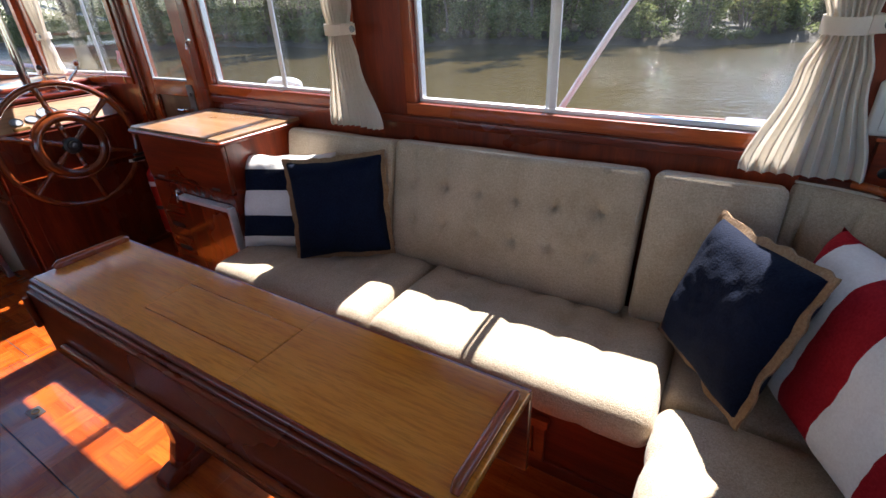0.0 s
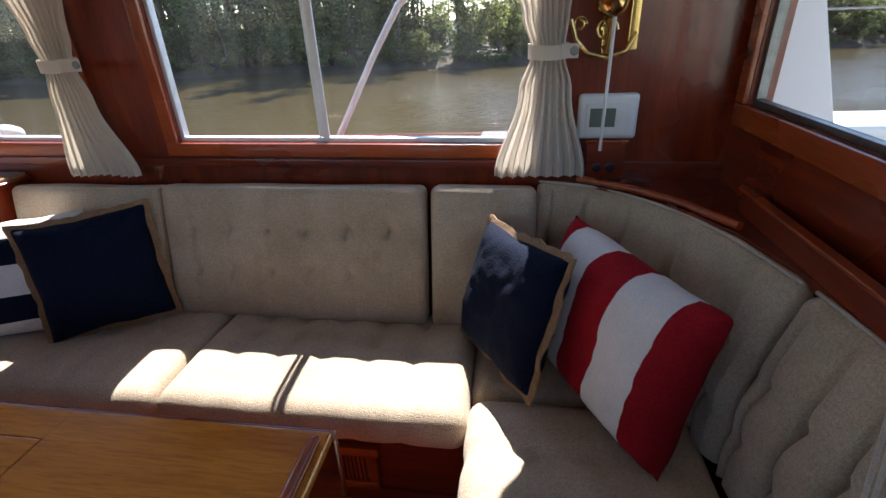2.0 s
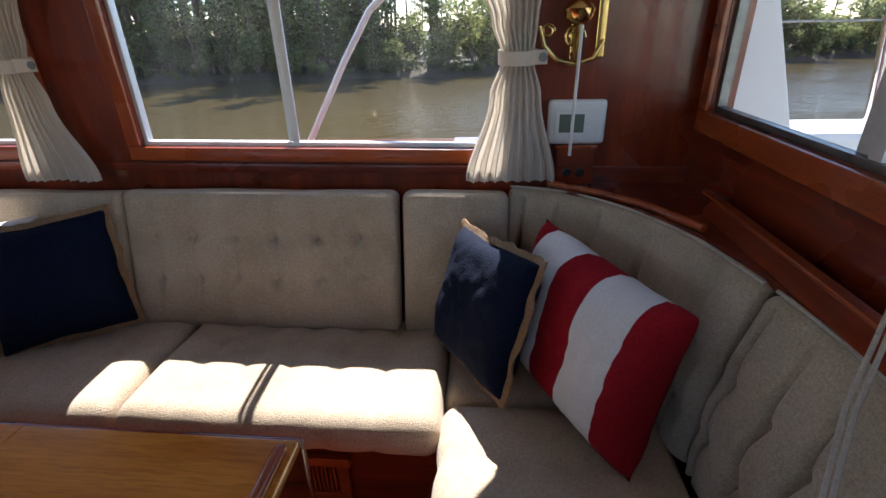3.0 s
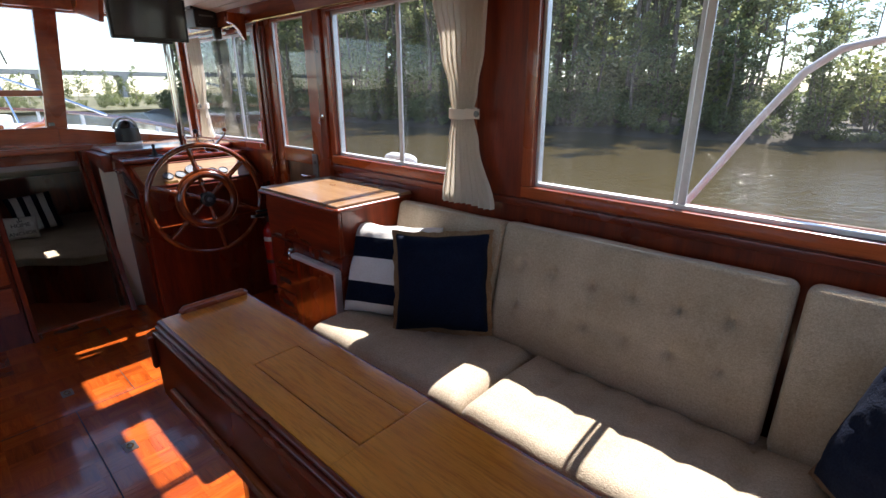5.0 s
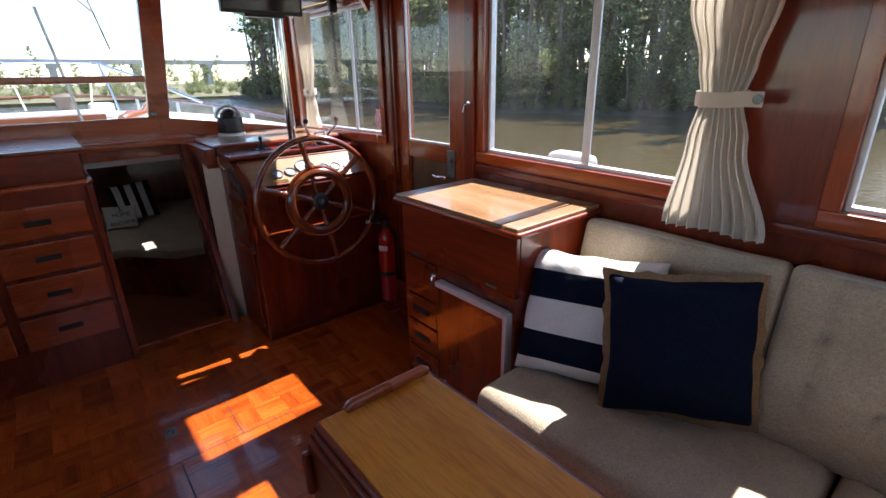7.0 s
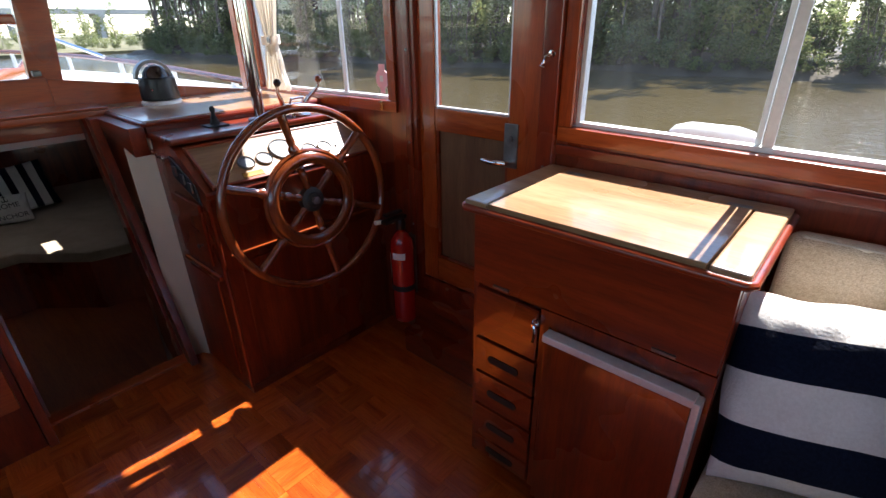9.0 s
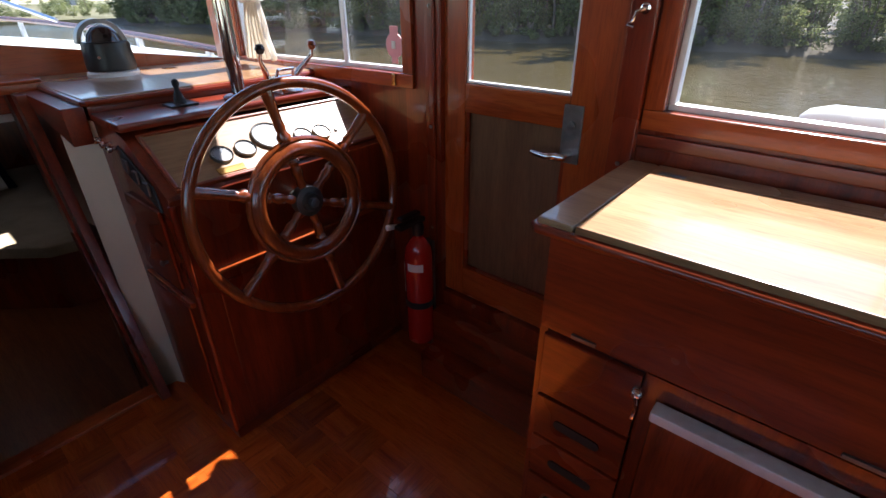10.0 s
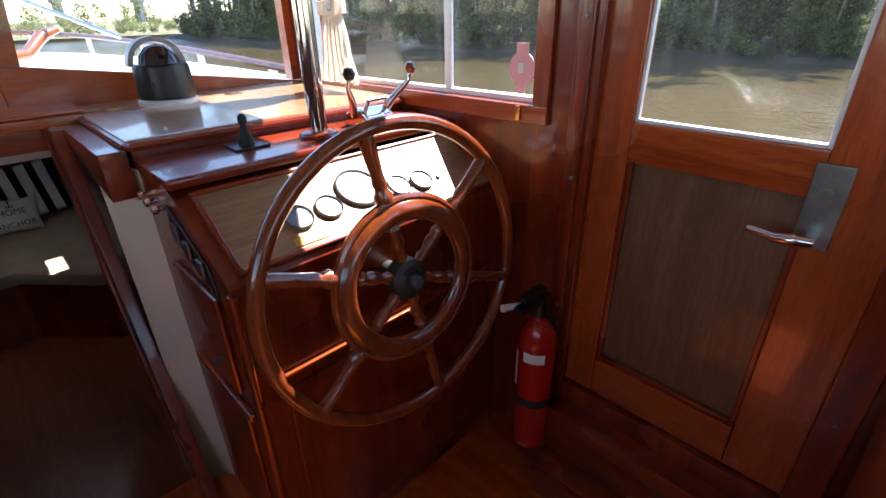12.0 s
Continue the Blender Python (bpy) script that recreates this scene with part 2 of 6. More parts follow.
def leaf_material(name, dark, light, brown):
    m, n, l, b = material(name, 0.6)
    b.inputs["Specular IOR Level"].default_value = 0.25
    geo = n.new("ShaderNodeNewGeometry")
    oi = n.new("ShaderNodeObjectInfo")
    col = ramp(n, l, geo.outputs["Random Per Island"], [(0.0, dark), (0.55, light), (0.93, light), (1.0, brown)])
    col = mix(n, l, col, ramp(n, l, oi.outputs["Random"], [(0, (0.65, 0.72, 0.6)), (0.5, (1, 1, 1)), (1, (1.15, 1.05, 0.8))]), 1.0, "MULTIPLY")
    l.new(col, b.inputs["Base Color"])
    t = n.new("ShaderNodeBsdfTranslucent")
    l.new(col, t.inputs["Color"])
    s = n.new("ShaderNodeMixShader")
    s.inputs[0].default_value = 0.55
    l.new(b.outputs[0], s.inputs[1])
    l.new(t.outputs[0], s.inputs[2])
    l.new(s.outputs[0], n["Material Output"].inputs[0])
    return m


PINE = leaf_material("pine_foliage", (0.09, 0.115, 0.065), (0.28, 0.32, 0.16), (0.32, 0.27, 0.18))
SHRUB = leaf_material("bank_shrub_foliage", (0.07, 0.09, 0.04), (0.20, 0.235, 0.10), (0.27, 0.23, 0.15))
BARK = plain("pine_bark", (0.25, 0.195, 0.15), 0.9, 0, 0, 0.5, 4, 0.6)
BANK = plain("muddy_bank", (0.10, 0.075, 0.045), 0.95, 0, 0, 0.5, 1.2, 0.6)
MARSH = plain("dry_marsh_reeds", (0.22, 0.20, 0.09), 0.95, 0, 0, 0.5, 0.6, 0.6)

ACRYLIC = plain("frosted_hatch_acrylic", (0.7, 0.72, 0.72), 0.3, 0, 0, 0.05, 8, 0)
nt = ACRYLIC.node_tree
tr = nt.nodes.new("ShaderNodeBsdfTranslucent")
tr.inputs["Color"].default_value = (0.92, 0.93, 0.93, 1)
ms = nt.nodes.new("ShaderNodeMixShader")
ms.inputs["Fac"].default_value = 0.36
nt.links.new(nt.nodes["Principled BSDF"].outputs[0], ms.inputs[1])
nt.links.new(tr.outputs[0], ms.inputs[2])
nt.links.new(ms.outputs[0], nt.nodes["Material Output"].inputs[0])

# ---- building helpers ----
def origin_of(ob):
    p = Vector((0, 0, 0))
    while ob is not None:
        p += ob.location
        ob = ob.parent
    return p


def thing(name, at, label="", category="", group="", kind=""):
    ob = new(name)
    ob.location = at
    ob.empty_display_size = 0.05
    return tagged(ob, label, category, group, kind)


def to_mesh(name, bm, mats, smooth=40):
    me = bpy.data.meshes.new(name)
    bmesh.ops.recalc_face_normals(bm, faces=bm.faces)
    normals = []
    if smooth == 40 and len(bm.faces) < 4000:
        # shade by the larger faces, so that bevelled boards stay flat
        bm.normal_update()
        area = {f: f.calc_area() for f in bm.faces}
        for f in bm.faces:
            for v in f.verts:
                acc = Vector((0, 0, 0))
                for g in v.link_faces:
                    if g.normal.dot(f.normal) > 0.72:
                        acc += g.normal * area[g]
                normals.append(acc.normalized() if acc.length > 1e-12 else f.normal.copy())
    bm.to_mesh(me)
    bm.free()
    for m in mats if isinstance(mats, (list, tuple)) else [mats]:
        me.materials.append(m)
    if smooth:
        me.polygons.foreach_set("use_smooth", [True] * len(me.polygons))
        me.set_sharp_from_angle(angle=radians(smooth))
        if normals:
            me.normals_split_custom_set(normals)
    return me


def part(name, bm, mat, parent=None, label="", smooth=40):
    """One mesh object, its vertices given in world metres, under a thing or a part."""
    if parent is not None:
        bmesh.ops.translate(bm, verts=bm.verts, vec=-origin_of(parent))
    ob = new(name, to_mesh(name, bm, mat, smooth))
    ob.parent = parent
    return tagged(ob, label)


def structure(name, bm, mat, label, category, smooth=40):
    return tagged(part(name, bm, mat, None, "", smooth), label, category, "", "structure")


def box(x0, x1, y0, y1, z0, z1, bevel=0.0, seg=2):
    bm = bmesh.new()
    bmesh.ops.create_cube(bm, size=1)
    for v in bm.verts:
        v.co = Vector(((x0 + x1) / 2 + v.co.x * (x1 - x0), (y0 + y1) / 2 + v.co.y * (y1 - y0), (z0 + z1) / 2 + v.co.z * (z1 - z0)))
    if bevel:
        bmesh.ops.bevel(bm, geom=bm.edges[:], offset=bevel, segments=seg, profile=0.5, affect="EDGES", clamp_overlap=True)
    return bm


def prism(pts, axis, a0, a1, bevel=0.0):
    """A solid with the outline pts in the plane across axis, from a0 to a1 along it. Outlines: (y, z), (x, z) or (x, y)."""
    place = {"x": lambda p, a: (a, p[0], p[1]), "y": lambda p, a: (p[0], a, p[1]), "z": lambda p, a: (p[0], p[1], a)}[axis]
    bm = bmesh.new()
    lo = [bm.verts.new(place(p, a0)) for p in pts]
    hi = [bm.verts.new(place(p, a1)) for p in pts]
    bm.faces.new(lo)
    bm.faces.new(hi[::-1])
    n = len(pts)
    for i in range(n):
        bm.faces.new((lo[i], hi[i], hi[(i + 1) % n], lo[(i + 1) % n]))
    if bevel:
        bmesh.ops.recalc_face_normals(bm, faces=bm.faces)
        bmesh.ops.bevel(bm, geom=bm.edges[:], offset=bevel, segments=2, profile=0.5, affect="EDGES", clamp_overlap=True)
    return bm


def join(*bms):
    out = bms[0]
    for b in bms[1:]:
        me = bpy.data.meshes.new("joined")
        b.to_mesh(me)
        b.free()
        out.from_mesh(me)
        bpy.data.meshes.remove(me)
    return out


def moved(bm, m):
    bmesh.ops.transform(bm, matrix=m, verts=bm.verts)
    return bm


def tube(points, radius, seg=10, closed=False, flat=1.0):
    """A round bar along points; radius may be a list."""
    pts = [Vector(p) for p in points]
    n = len(pts)
    bm = bmesh.new()
    rings, ref = [], None
    for i, p in enumerate(pts):
        a = pts[(i - 1) % n] if closed or i else p
        b = pts[(i + 1) % n] if closed or i < n - 1 else p
        d = (b - a).normalized()
        if ref is None:
            ref = d.orthogonal().normalized()
        ref = (ref - d * ref.dot(d)).normalized()
        side = d.cross(ref)
        r = radius[i] if isinstance(radius, (list, tuple)) else radius
        rings.append([bm.verts.new(p + (ref * math.cos(t) + side * math.sin(t) * flat) * r) for t in (2 * math.pi * k / seg for k in range(seg))])
    for i in range(n if closed else n - 1):
        u, v = rings[i], rings[(i + 1) % n]
        off = 0
        if closed and i == n - 1:
            off = min(range(seg), key=lambda k: (u[0].co - v[k].co).length)
        for k in range(seg):
            bm.faces.new((u[k], u[(k + 1) % seg], v[(k + 1 + off) % seg], v[(k + off) % seg]))
    if not closed:
        bm.faces.new(rings[0])
        bm.faces.new(rings[-1][::-1])
    return bm


def lathe(profile, seg=28, m=None):
    """A turned solid round z from (radius, height) pairs."""
    bm = bmesh.new()
    rings = []
    for r, z in profile:
        if r < 1e-6:
            rings.append([bm.verts.new((0, 0, z))])
        else:
            rings.append([bm.verts.new((r * math.cos(2 * math.pi * k / seg), r * math.sin(2 * math.pi * k / seg), z)) for k in range(seg)])
    for u, v in zip(rings, rings[1:]):
        for k in range(seg):
            a, b = u[k % len(u)], u[(k + 1) % len(u)]
            c, d = v[(k + 1) % len(v)], v[k % len(v)]
            vs = list(dict.fromkeys((a, b, c, d)))
            if len(vs) > 2:
                bm.faces.new(vs)
    for ring, flip in ((rings[0], True), (rings[-1], False)):
        if len(ring) > 2:
            bm.faces.new(ring[::-1] if flip else ring)
    if m is not None:
        bmesh.ops.transform(bm, matrix=m, verts=bm.verts)
    return bm


def along(a, b):
    """The pose that carries the z axis from a towards b."""
    a, b = Vector(a), Vector(b)
    return Matrix.Translation(a) @ (b - a).to_track_quat("Z", "Y").to_matrix().to_4x4()


def turned(a, b, radii, seg=18):
    """A turned bar from a to b, the radii at even steps."""
    d = (Vector(b) - Vector(a)).length
    k = len(radii) - 1
    return lathe([(r, d * i / k) for i, r in enumerate(radii)], seg, along(a, b))


def arc(cx, cz, r, a0, a1, n):
    return [(cx + r * math.cos(radians(a0 + (a1 - a0) * i / n)), cz + r * math.sin(radians(a0 + (a1 - a0) * i / n))) for i in range(n + 1)]


def steps(half, r, step):
    inner = half - r
    n = max(1, int(2 * inner / step))
    mid = [-inner + 2 * inner * i / n for i in range(n + 1)]
    edge = [half - r * (1 - math.sin(math.pi / 2 * k / 4)) for k in range(1, 5)]
    return [-e for e in edge[::-1]] + mid + edge


def padded(sx, sy, sz, r, step=0.03, shape=None):
    """A rounded pad about the origin; shape(p) bends a point of its surface."""
    hx, hy, hz = sx / 2, sy / 2, sz / 2
    bm = bmesh.new()
    seen = {}

    def vert(x, y, z):
        key = (round(x, 5), round(y, 5), round(z, 5))
        if key not in seen:
            inner = Vector((max(-(hx - r), min(hx - r, x)), max(-(hy - r), min(hy - r, y)), max(-(hz - r), min(hz - r, z))))
            d = Vector((x, y, z)) - inner
            p = inner + d.normalized() * r if d.length > 1e-9 else inner
            seen[key] = bm.verts.new(shape(p) if shape else p)
        return seen[key]

    gx, gy, gz = steps(hx, r, step), steps(hy, r, step), steps(hz, r, step)
    for ga, gb, put in ((gx, gy, lambda a, b, s: (a, b, s * hz)), (gx, gz, lambda a, b, s: (a, s * hy, b)), (gy, gz, lambda a, b, s: (s * hx, a, b))):
        for s in (-1, 1):
            for a0, a1 in zip(ga, ga[1:]):
                for b0, b1 in zip(gb, gb[1:]):
                    vs = list(dict.fromkeys((vert(*put(a0, b0, s)), vert(*put(a1, b0, s)), vert(*put(a1, b1, s)), vert(*put(a0, b1, s)))))
                    if len(vs) > 2:
                        try:
                            bm.faces.new(vs)
                        except ValueError:
                            pass
    return bm

# ---- the saloon's shell ----
WALL = 1.50        # inner face of the starboard side
OUT = 1.56
FWD, AFT, PORT = -4.40, 0.62, -1.55

# openings of the starboard side: x ends, heights of the sill and head at each end, and lean of each end at the head
HELM_WIN = (-4.28, -3.262, 1.065, 1.075, 1.76, 1.76)
DOOR_WIN = (-3.006, -2.668, 1.071, 1.067, 1.785, 1.785)
WIN_A = (-2.443, -1.50, 1.061, 1.048, 1.788, 1.788)
WIN_B = (-1.178, 0.055, 1.046, 1.032, 1.79, 1.79)
TOP = 1.90


def side_panel(x0, x1, zb0, zb1, zt0, zt1):
    return prism([(x0, zb0), (x1, zb1), (x1, zt1), (x0, zt0)], "y", WALL, OUT)


wall_pieces = []
for o in (HELM_WIN, WIN_A, WIN_B):
    wall_pieces.append(side_panel(o[0], o[1], -0.02, -0.02, o[2], o[3]))
    wall_pieces.append(side_panel(o[0], o[1], o[4], o[5], TOP, TOP))
for a, b in ((FWD - 0.06, HELM_WIN[0]), (HELM_WIN[1], -3.085), (-2.55, WIN_A[0]), (WIN_A[1], WIN_B[0]), (WIN_B[1], AFT + 0.06)):
    wall_pieces.append(side_panel(a, b, -0.02, -0.02, TOP, TOP))
wall_pieces.append(side_panel(-3.085, -2.55, 1.84, 1.84, TOP, TOP))
wall_pieces.append(side_panel(-3.085, -2.55, -0.02, -0.02, 0.33, 0.33))
ws_side = thing("wall_starboard", (-1.9, WALL, 0), "varnished mahogany saloon side with large windows", "wall", "", "structure")
for piece in wall_pieces:
    part("panel", piece, MAH_Z, ws_side)

aft_wall = thing("wall_aft", (AFT, 0, 0), "varnished mahogany aft bulkhead with a wide window", "wall", "", "structure")
for y0, y1, z0, z1 in ((PORT, -0.55, 0, TOP), (-0.55, WALL, 0, 1.155), (-0.55, WALL, 1.78, TOP), (1.42, WALL, 1.155, 1.78), (-0.55, -0.40, 1.155, 1.78)):
    part("panel", box(AFT, AFT + 0.06, y0, y1, z0, z1), MAH_Y, aft_wall)
# the port side is out of view; its window openings are added for fill light
structure("wall_port", join(
    box(FWD, AFT, PORT - 0.06, PORT, 0, 1.06), box(FWD, AFT, PORT - 0.06, PORT, 1.79, TOP), box(FWD, -3.05, PORT - 0.06, PORT, 1.06, 1.79), box(-1.50, -1.18, PORT - 0.06, PORT, 1.06, 1.79), box(0.055, AFT, PORT - 0.06, PORT, 1.06, 1.79)),
    MAH_X, "unseen mahogany port side of the saloon, window openings added for light", "wall")

# forward bulkhead with the windscreen openings; the panes lean outwards a little at the head
ws_lo, ws_hi = 1.19, 1.91
structure("wall_forward", join(
    prism([(PORT, 0.98), (0.596, 0.98), (0.596, 1.176), (PORT, 1.176)], "x", FWD - 0.05, FWD),
    prism([(0.596, 0.98), (WALL, 0.98), (WALL, 1.035), (0.596, 1.17)], "x", FWD - 0.05, FWD),
    box(FWD - 0.05, FWD, PORT, WALL, 1.905, 2.06),
    prism([(0.544, 1.176), (0.655, 1.162), (0.745, 1.905), (0.625, 1.905)], "x", FWD - 0.05, FWD),
    prism([(-0.62, 1.176), (-0.52, 1.176), (-0.60, 1.905), (-0.70, 1.905)], "x", FWD - 0.05, FWD),
    box(FWD - 0.05, FWD, PORT, -1.42, 1.176, 1.905),
    box(FWD - 0.05, FWD, 1.47, WALL, 1.05, 1.905)), TRIM_Y, "varnished teak windscreen bulkhead with raked posts", "wall")
structure("windscreen_trim", join(
    prism([(PORT, 1.06), (0.596, 1.06), (0.596, 1.179), (PORT, 1.179)], "x", FWD, FWD + 0.02, 0.004),
    prism([(0.596, 1.05), (WALL, 1.042), (WALL, 1.046), (0.596, 1.173)], "x", FWD, FWD + 0.02, 0.002)), TRIM_Y,
    "varnished teak trim below the windscreen", "trim")


# ceiling: white boards with open seams, cambered
def camber(y):
    return 2.03 - 0.065 * y * y


cbm = bmesh.new()
y = PORT - 0.02
while y < WALL + 0.02:
    y1 = y + 0.083
    prof = [(y, camber(y)), (y1, camber(y1)), (y1, camber(y1) + 0.012), (y, camber(y) + 0.012)]
    cbm = join(cbm, prism(prof, "x", FWD - 0.05, AFT + 0.06))
    y += 0.09
structure("ceiling", cbm, CEIL_WHITE, "white planked saloon ceiling with dark seams", "ceiling", 0)
rbm = bmesh.new()
for i in range(12):
    ya, yb = PORT - 0.1 + 3.25 * i / 12, PORT - 0.1 + 3.25 * (i + 1) / 12
    rbm = join(rbm, prism([(ya, camber(ya) + 0.013), (yb, camber(yb) + 0.013), (yb, camber(yb) + 0.06), (ya, camber(ya) + 0.06)], "x", FWD - 0.25, AFT + 0.30))
structure("cabin_roof", rbm, DARK_GAP, "dark roof deck above the ceiling boards", "roof", 0)
structure("roof_overhang", box(FWD - 0.25, AFT + 0.30, OUT, 1.60, 1.935, 1.985, 0.01), GELCOAT, "white edge of the cabin roof outside", "roof")
structure("ceiling_beam", join(box(FWD, AFT, WALL - 0.045, WALL, 1.80, 1.895, 0.006), box(FWD, FWD + 0.04, PORT, WALL, 1.915, 2.03, 0.006)), TRIM_X,
          "varnished teak cornice beam along the saloon head", "beam")

# floor bed below the parquet
structure("floor", box(-3.79, AFT, PORT, WALL, -0.05, -0.004), PARQUET, "glossy reddish teak parquet saloon floor", "floor")
structure("door_threshold", box(-3.83, -3.765, 0.13, 0.66, -0.03, 0.012, 0.006), TRIM_Y, "worn teak nosing at the companionway", "trim")


# ---- windows: aluminium sliding frames ----
def window(name, o, mullion, at_y, label):
    x0, x1, b0, b1, t0, t1 = o
    w = thing(name, (x0, at_y, b0), label, "window", "", "structure")
    f = 0.014

    def zb(x):
        return b0 + (b1 - b0) * (x - x0) / (x1 - x0)

    def zt(x):
        return t0 + (t1 - t0) * (x - x0) / (x1 - x0)

    ya, yb = at_y, at_y + 0.03
    part("window_frame", join(
        prism([(x0, zb(x0)), (x1, zb(x1)), (x1, zb(x1) + f), (x0, zb(x0) + f)], "y", ya, yb, 0.002),
        prism([(x0, zt(x0) - f), (x1, zt(x1) - f), (x1, zt(x1)), (x0, zt(x0))], "y", ya, yb, 0.002),
        prism([(x0, zb(x0) + f), (x0 + f, zb(x0) + f), (x0 + f, zt(x0) - f), (x0, zt(x0) - f)], "y", ya, yb, 0.002),
        prism([(x1 - f, zb(x1) + f), (x1, zb(x1) + f), (x1, zt(x1) - f), (x1 - f, zt(x1) - f)], "y", ya, yb, 0.002)), ALU, w, "bright aluminium window frame")
    if mullion:
        part("mullion", join(box(mullion - 0.012, mullion + 0.012, ya + 0.002, ya + 0.012, zb(mullion) + f, zt(mullion) - f, 0.002),
                             box(mullion - 0.03, mullion - 0.016, ya + 0.016, ya + 0.026, zb(mullion) + f, zt(mullion) - f, 0.002)), ALU, w)
    spans = [(x0 + f, x1 - f, 0.015)] if not mullion else [(x0 + f, mullion, 0.008), (mullion - 0.03, x1 - f, 0.021)]
    for a, b, d in spans:
        g = part("pane", prism([(a, zb(a) + f), (b, zb(b) + f), (b, zt(b) - f), (a, zt(a) - f)], "y", ya + d, ya + d + 0.004), GLASS, w, "", 0)
        g.visible_shadow = False
    return w


window("window_1", HELM_WIN, -3.575, WALL + 0.015, "sliding helm side window in a bright aluminium frame")
window("window_2", WIN_A, -1.938, WALL + 0.015, "sliding saloon window in a bright aluminium frame")
window("window_3", WIN_B, -0.64, WALL + 0.015, "large sliding saloon window in an aluminium frame")

# two unseen port windows, added to let sky light fill the saloon
for nm, a, b in (("window_6", -3.05, -1.50), ("window_7", -1.18, 0.055)):
    pw = thing(nm, (a, PORT, 1.06), "unseen port window in an aluminium frame, added for fill light", "window", "", "structure")
    part("window_frame", join(box(a, b, PORT - 0.045, PORT - 0.015, 1.06, 1.074, 0.002), box(a, b, PORT - 0.045, PORT - 0.015, 1.776, 1.79, 0.002),
                              box(a, a + 0.014, PORT - 0.045, PORT - 0.015, 1.074, 1.776, 0.002), box(b - 0.014, b, PORT - 0.045, PORT - 0.015, 1.074, 1.776, 0.002)), ALU, pw)
    part("pane", box(a + 0.014, b - 0.014, PORT - 0.032, PORT - 0.028, 1.074, 1.776), GLASS, pw, "", 0).visible_shadow = False

aw = thing("window_4", (AFT, 0.5, 1.155), "wide aft saloon window in a dark aluminium frame", "window", "", "structure")
part("window_frame", join(box(AFT + 0.01, AFT + 0.035, -0.40, 1.42, 1.155, 1.171, 0.002), box(AFT + 0.01, AFT + 0.035, -0.40, 1.42, 1.764, 1.78, 0.002),
                          box(AFT + 0.01, AFT + 0.035, 1.404, 1.42, 1.171, 1.764, 0.002), box(AFT + 0.01, AFT + 0.035, -0.40, -0.384, 1.171, 1.764, 0.002)), STEEL, aw)
part("mullion", join(box(AFT + 0.012, AFT + 0.024, 0.80, 0.83, 1.171, 1.764, 0.002), box(AFT + 0.026, AFT + 0.034, 0.845, 0.88, 1.171, 1.764, 0.002)), ALU, aw)
for a, b, d in ((-0.384, 0.83, 0.016), (0.80, 1.404, 0.026)):
    part("pane", box(AFT + d, AFT + d + 0.004, a, b, 1.171, 1.764), GLASS, aw, "", 0).visible_shadow = False

wsw = thing("window_5", (FWD, 0.0, 1.19), "three-part windscreen with an opening centre pane", "window", "", "structure")
part("crossbar", box(FWD - 0.045, FWD + 0.012, -0.54, 0.565, 1.378, 1.416, 0.005), TRIM_Y, wsw, "varnished teak crossbar")
for pts in ([(-0.53, 1.176), (0.544, 1.176), (0.625, 1.905), (-0.60, 1.905)], [(0.655, 1.165), (1.47, 1.04), (1.47, 1.905), (0.745, 1.905)],
            [(-1.42, 1.176), (-0.62, 1.176), (-0.70, 1.905), (-1.42, 1.905)]):
    part("pane", prism(pts, "x", FWD - 0.03, FWD - 0.026), GLASS, wsw, "", 0).visible_shadow = False
part("catch", box(FWD - 0.0, FWD + 0.03, 0.555, 0.585, 1.185, 1.207, 0.004), STEEL, wsw)

# teak facings round the side windows
for o in (HELM_WIN, WIN_A, WIN_B):
    x0, x1, b0, b1, t0, t1 = o
    tw, py = 0.045, 0.014
    structure("window_trim", join(
        prism([(x0 - tw, b0 - tw), (x1 + tw, b1 - tw), (x1 + tw, b1), (x0 - tw, b0)], "y", WALL - py, WALL, 0.004),
        prism([(x0 - tw, t0), (x1 + tw, t1), (x1 + tw, t1 + 0.03), (x0 - tw, t0 + 0.03)], "y", WALL - py, WALL, 0.004)), TRIM_X,
        "varnished teak rail framing a saloon window", "trim")
    structure("window_stile", join(
        prism([(x0 - tw, b0), (x0, b0), (x0, t0), (x0 - tw, t0)], "y", WALL - py, WALL, 0.004),
        prism([(x1, b1), (x1 + tw, b1), (x1 + tw, t1), (x1, t1)], "y", WALL - py, WALL, 0.004)), TRIM_Z,
        "varnished teak upright framing a saloon window", "trim")
structure("aft_window_trim", join(box(AFT - 0.016, AFT, -0.45, 1.47, 1.095, 1.155, 0.004), box(AFT - 0.016, AFT, 1.42, 1.47, 1.155, 1.80, 0.004)), TRIM_Y,
          "varnished teak facing round the aft window", "trim")
structure("side_shelf_trim", prism([(-2.50, 0.975), (AFT, 0.945), (AFT, 0.975), (-2.50, 1.005)], "y", WALL - 0.012, WALL, 0.004), MAH_X,
          "dark mahogany strip below the windows", "trim")

# ---- side door by the helm ----
door = thing("door_1", (-2.83, WALL, 0.33), "closed varnished teak side door with a glazed upper half", "door", "", "structure")
DY0, DY1 = WALL - 0.012, WALL + 0.03
part("stile", box(-3.086, -3.006, DY0, DY1, 0.335, 1.835, 0.004), TRIM_Z, door)
part("stile", box(-2.67, -2.549, DY0, DY1, 0.335, 1.835, 0.004), TRIM_Z, door)
part("rail", box(-3.006, -2.67, DY0, DY1, 0.335, 0.445, 0.004), TRIM_X, door)
part("rail", box(-3.006, -2.67, DY0, DY1, 0.985, 1.069, 0.004), TRIM_X, door)
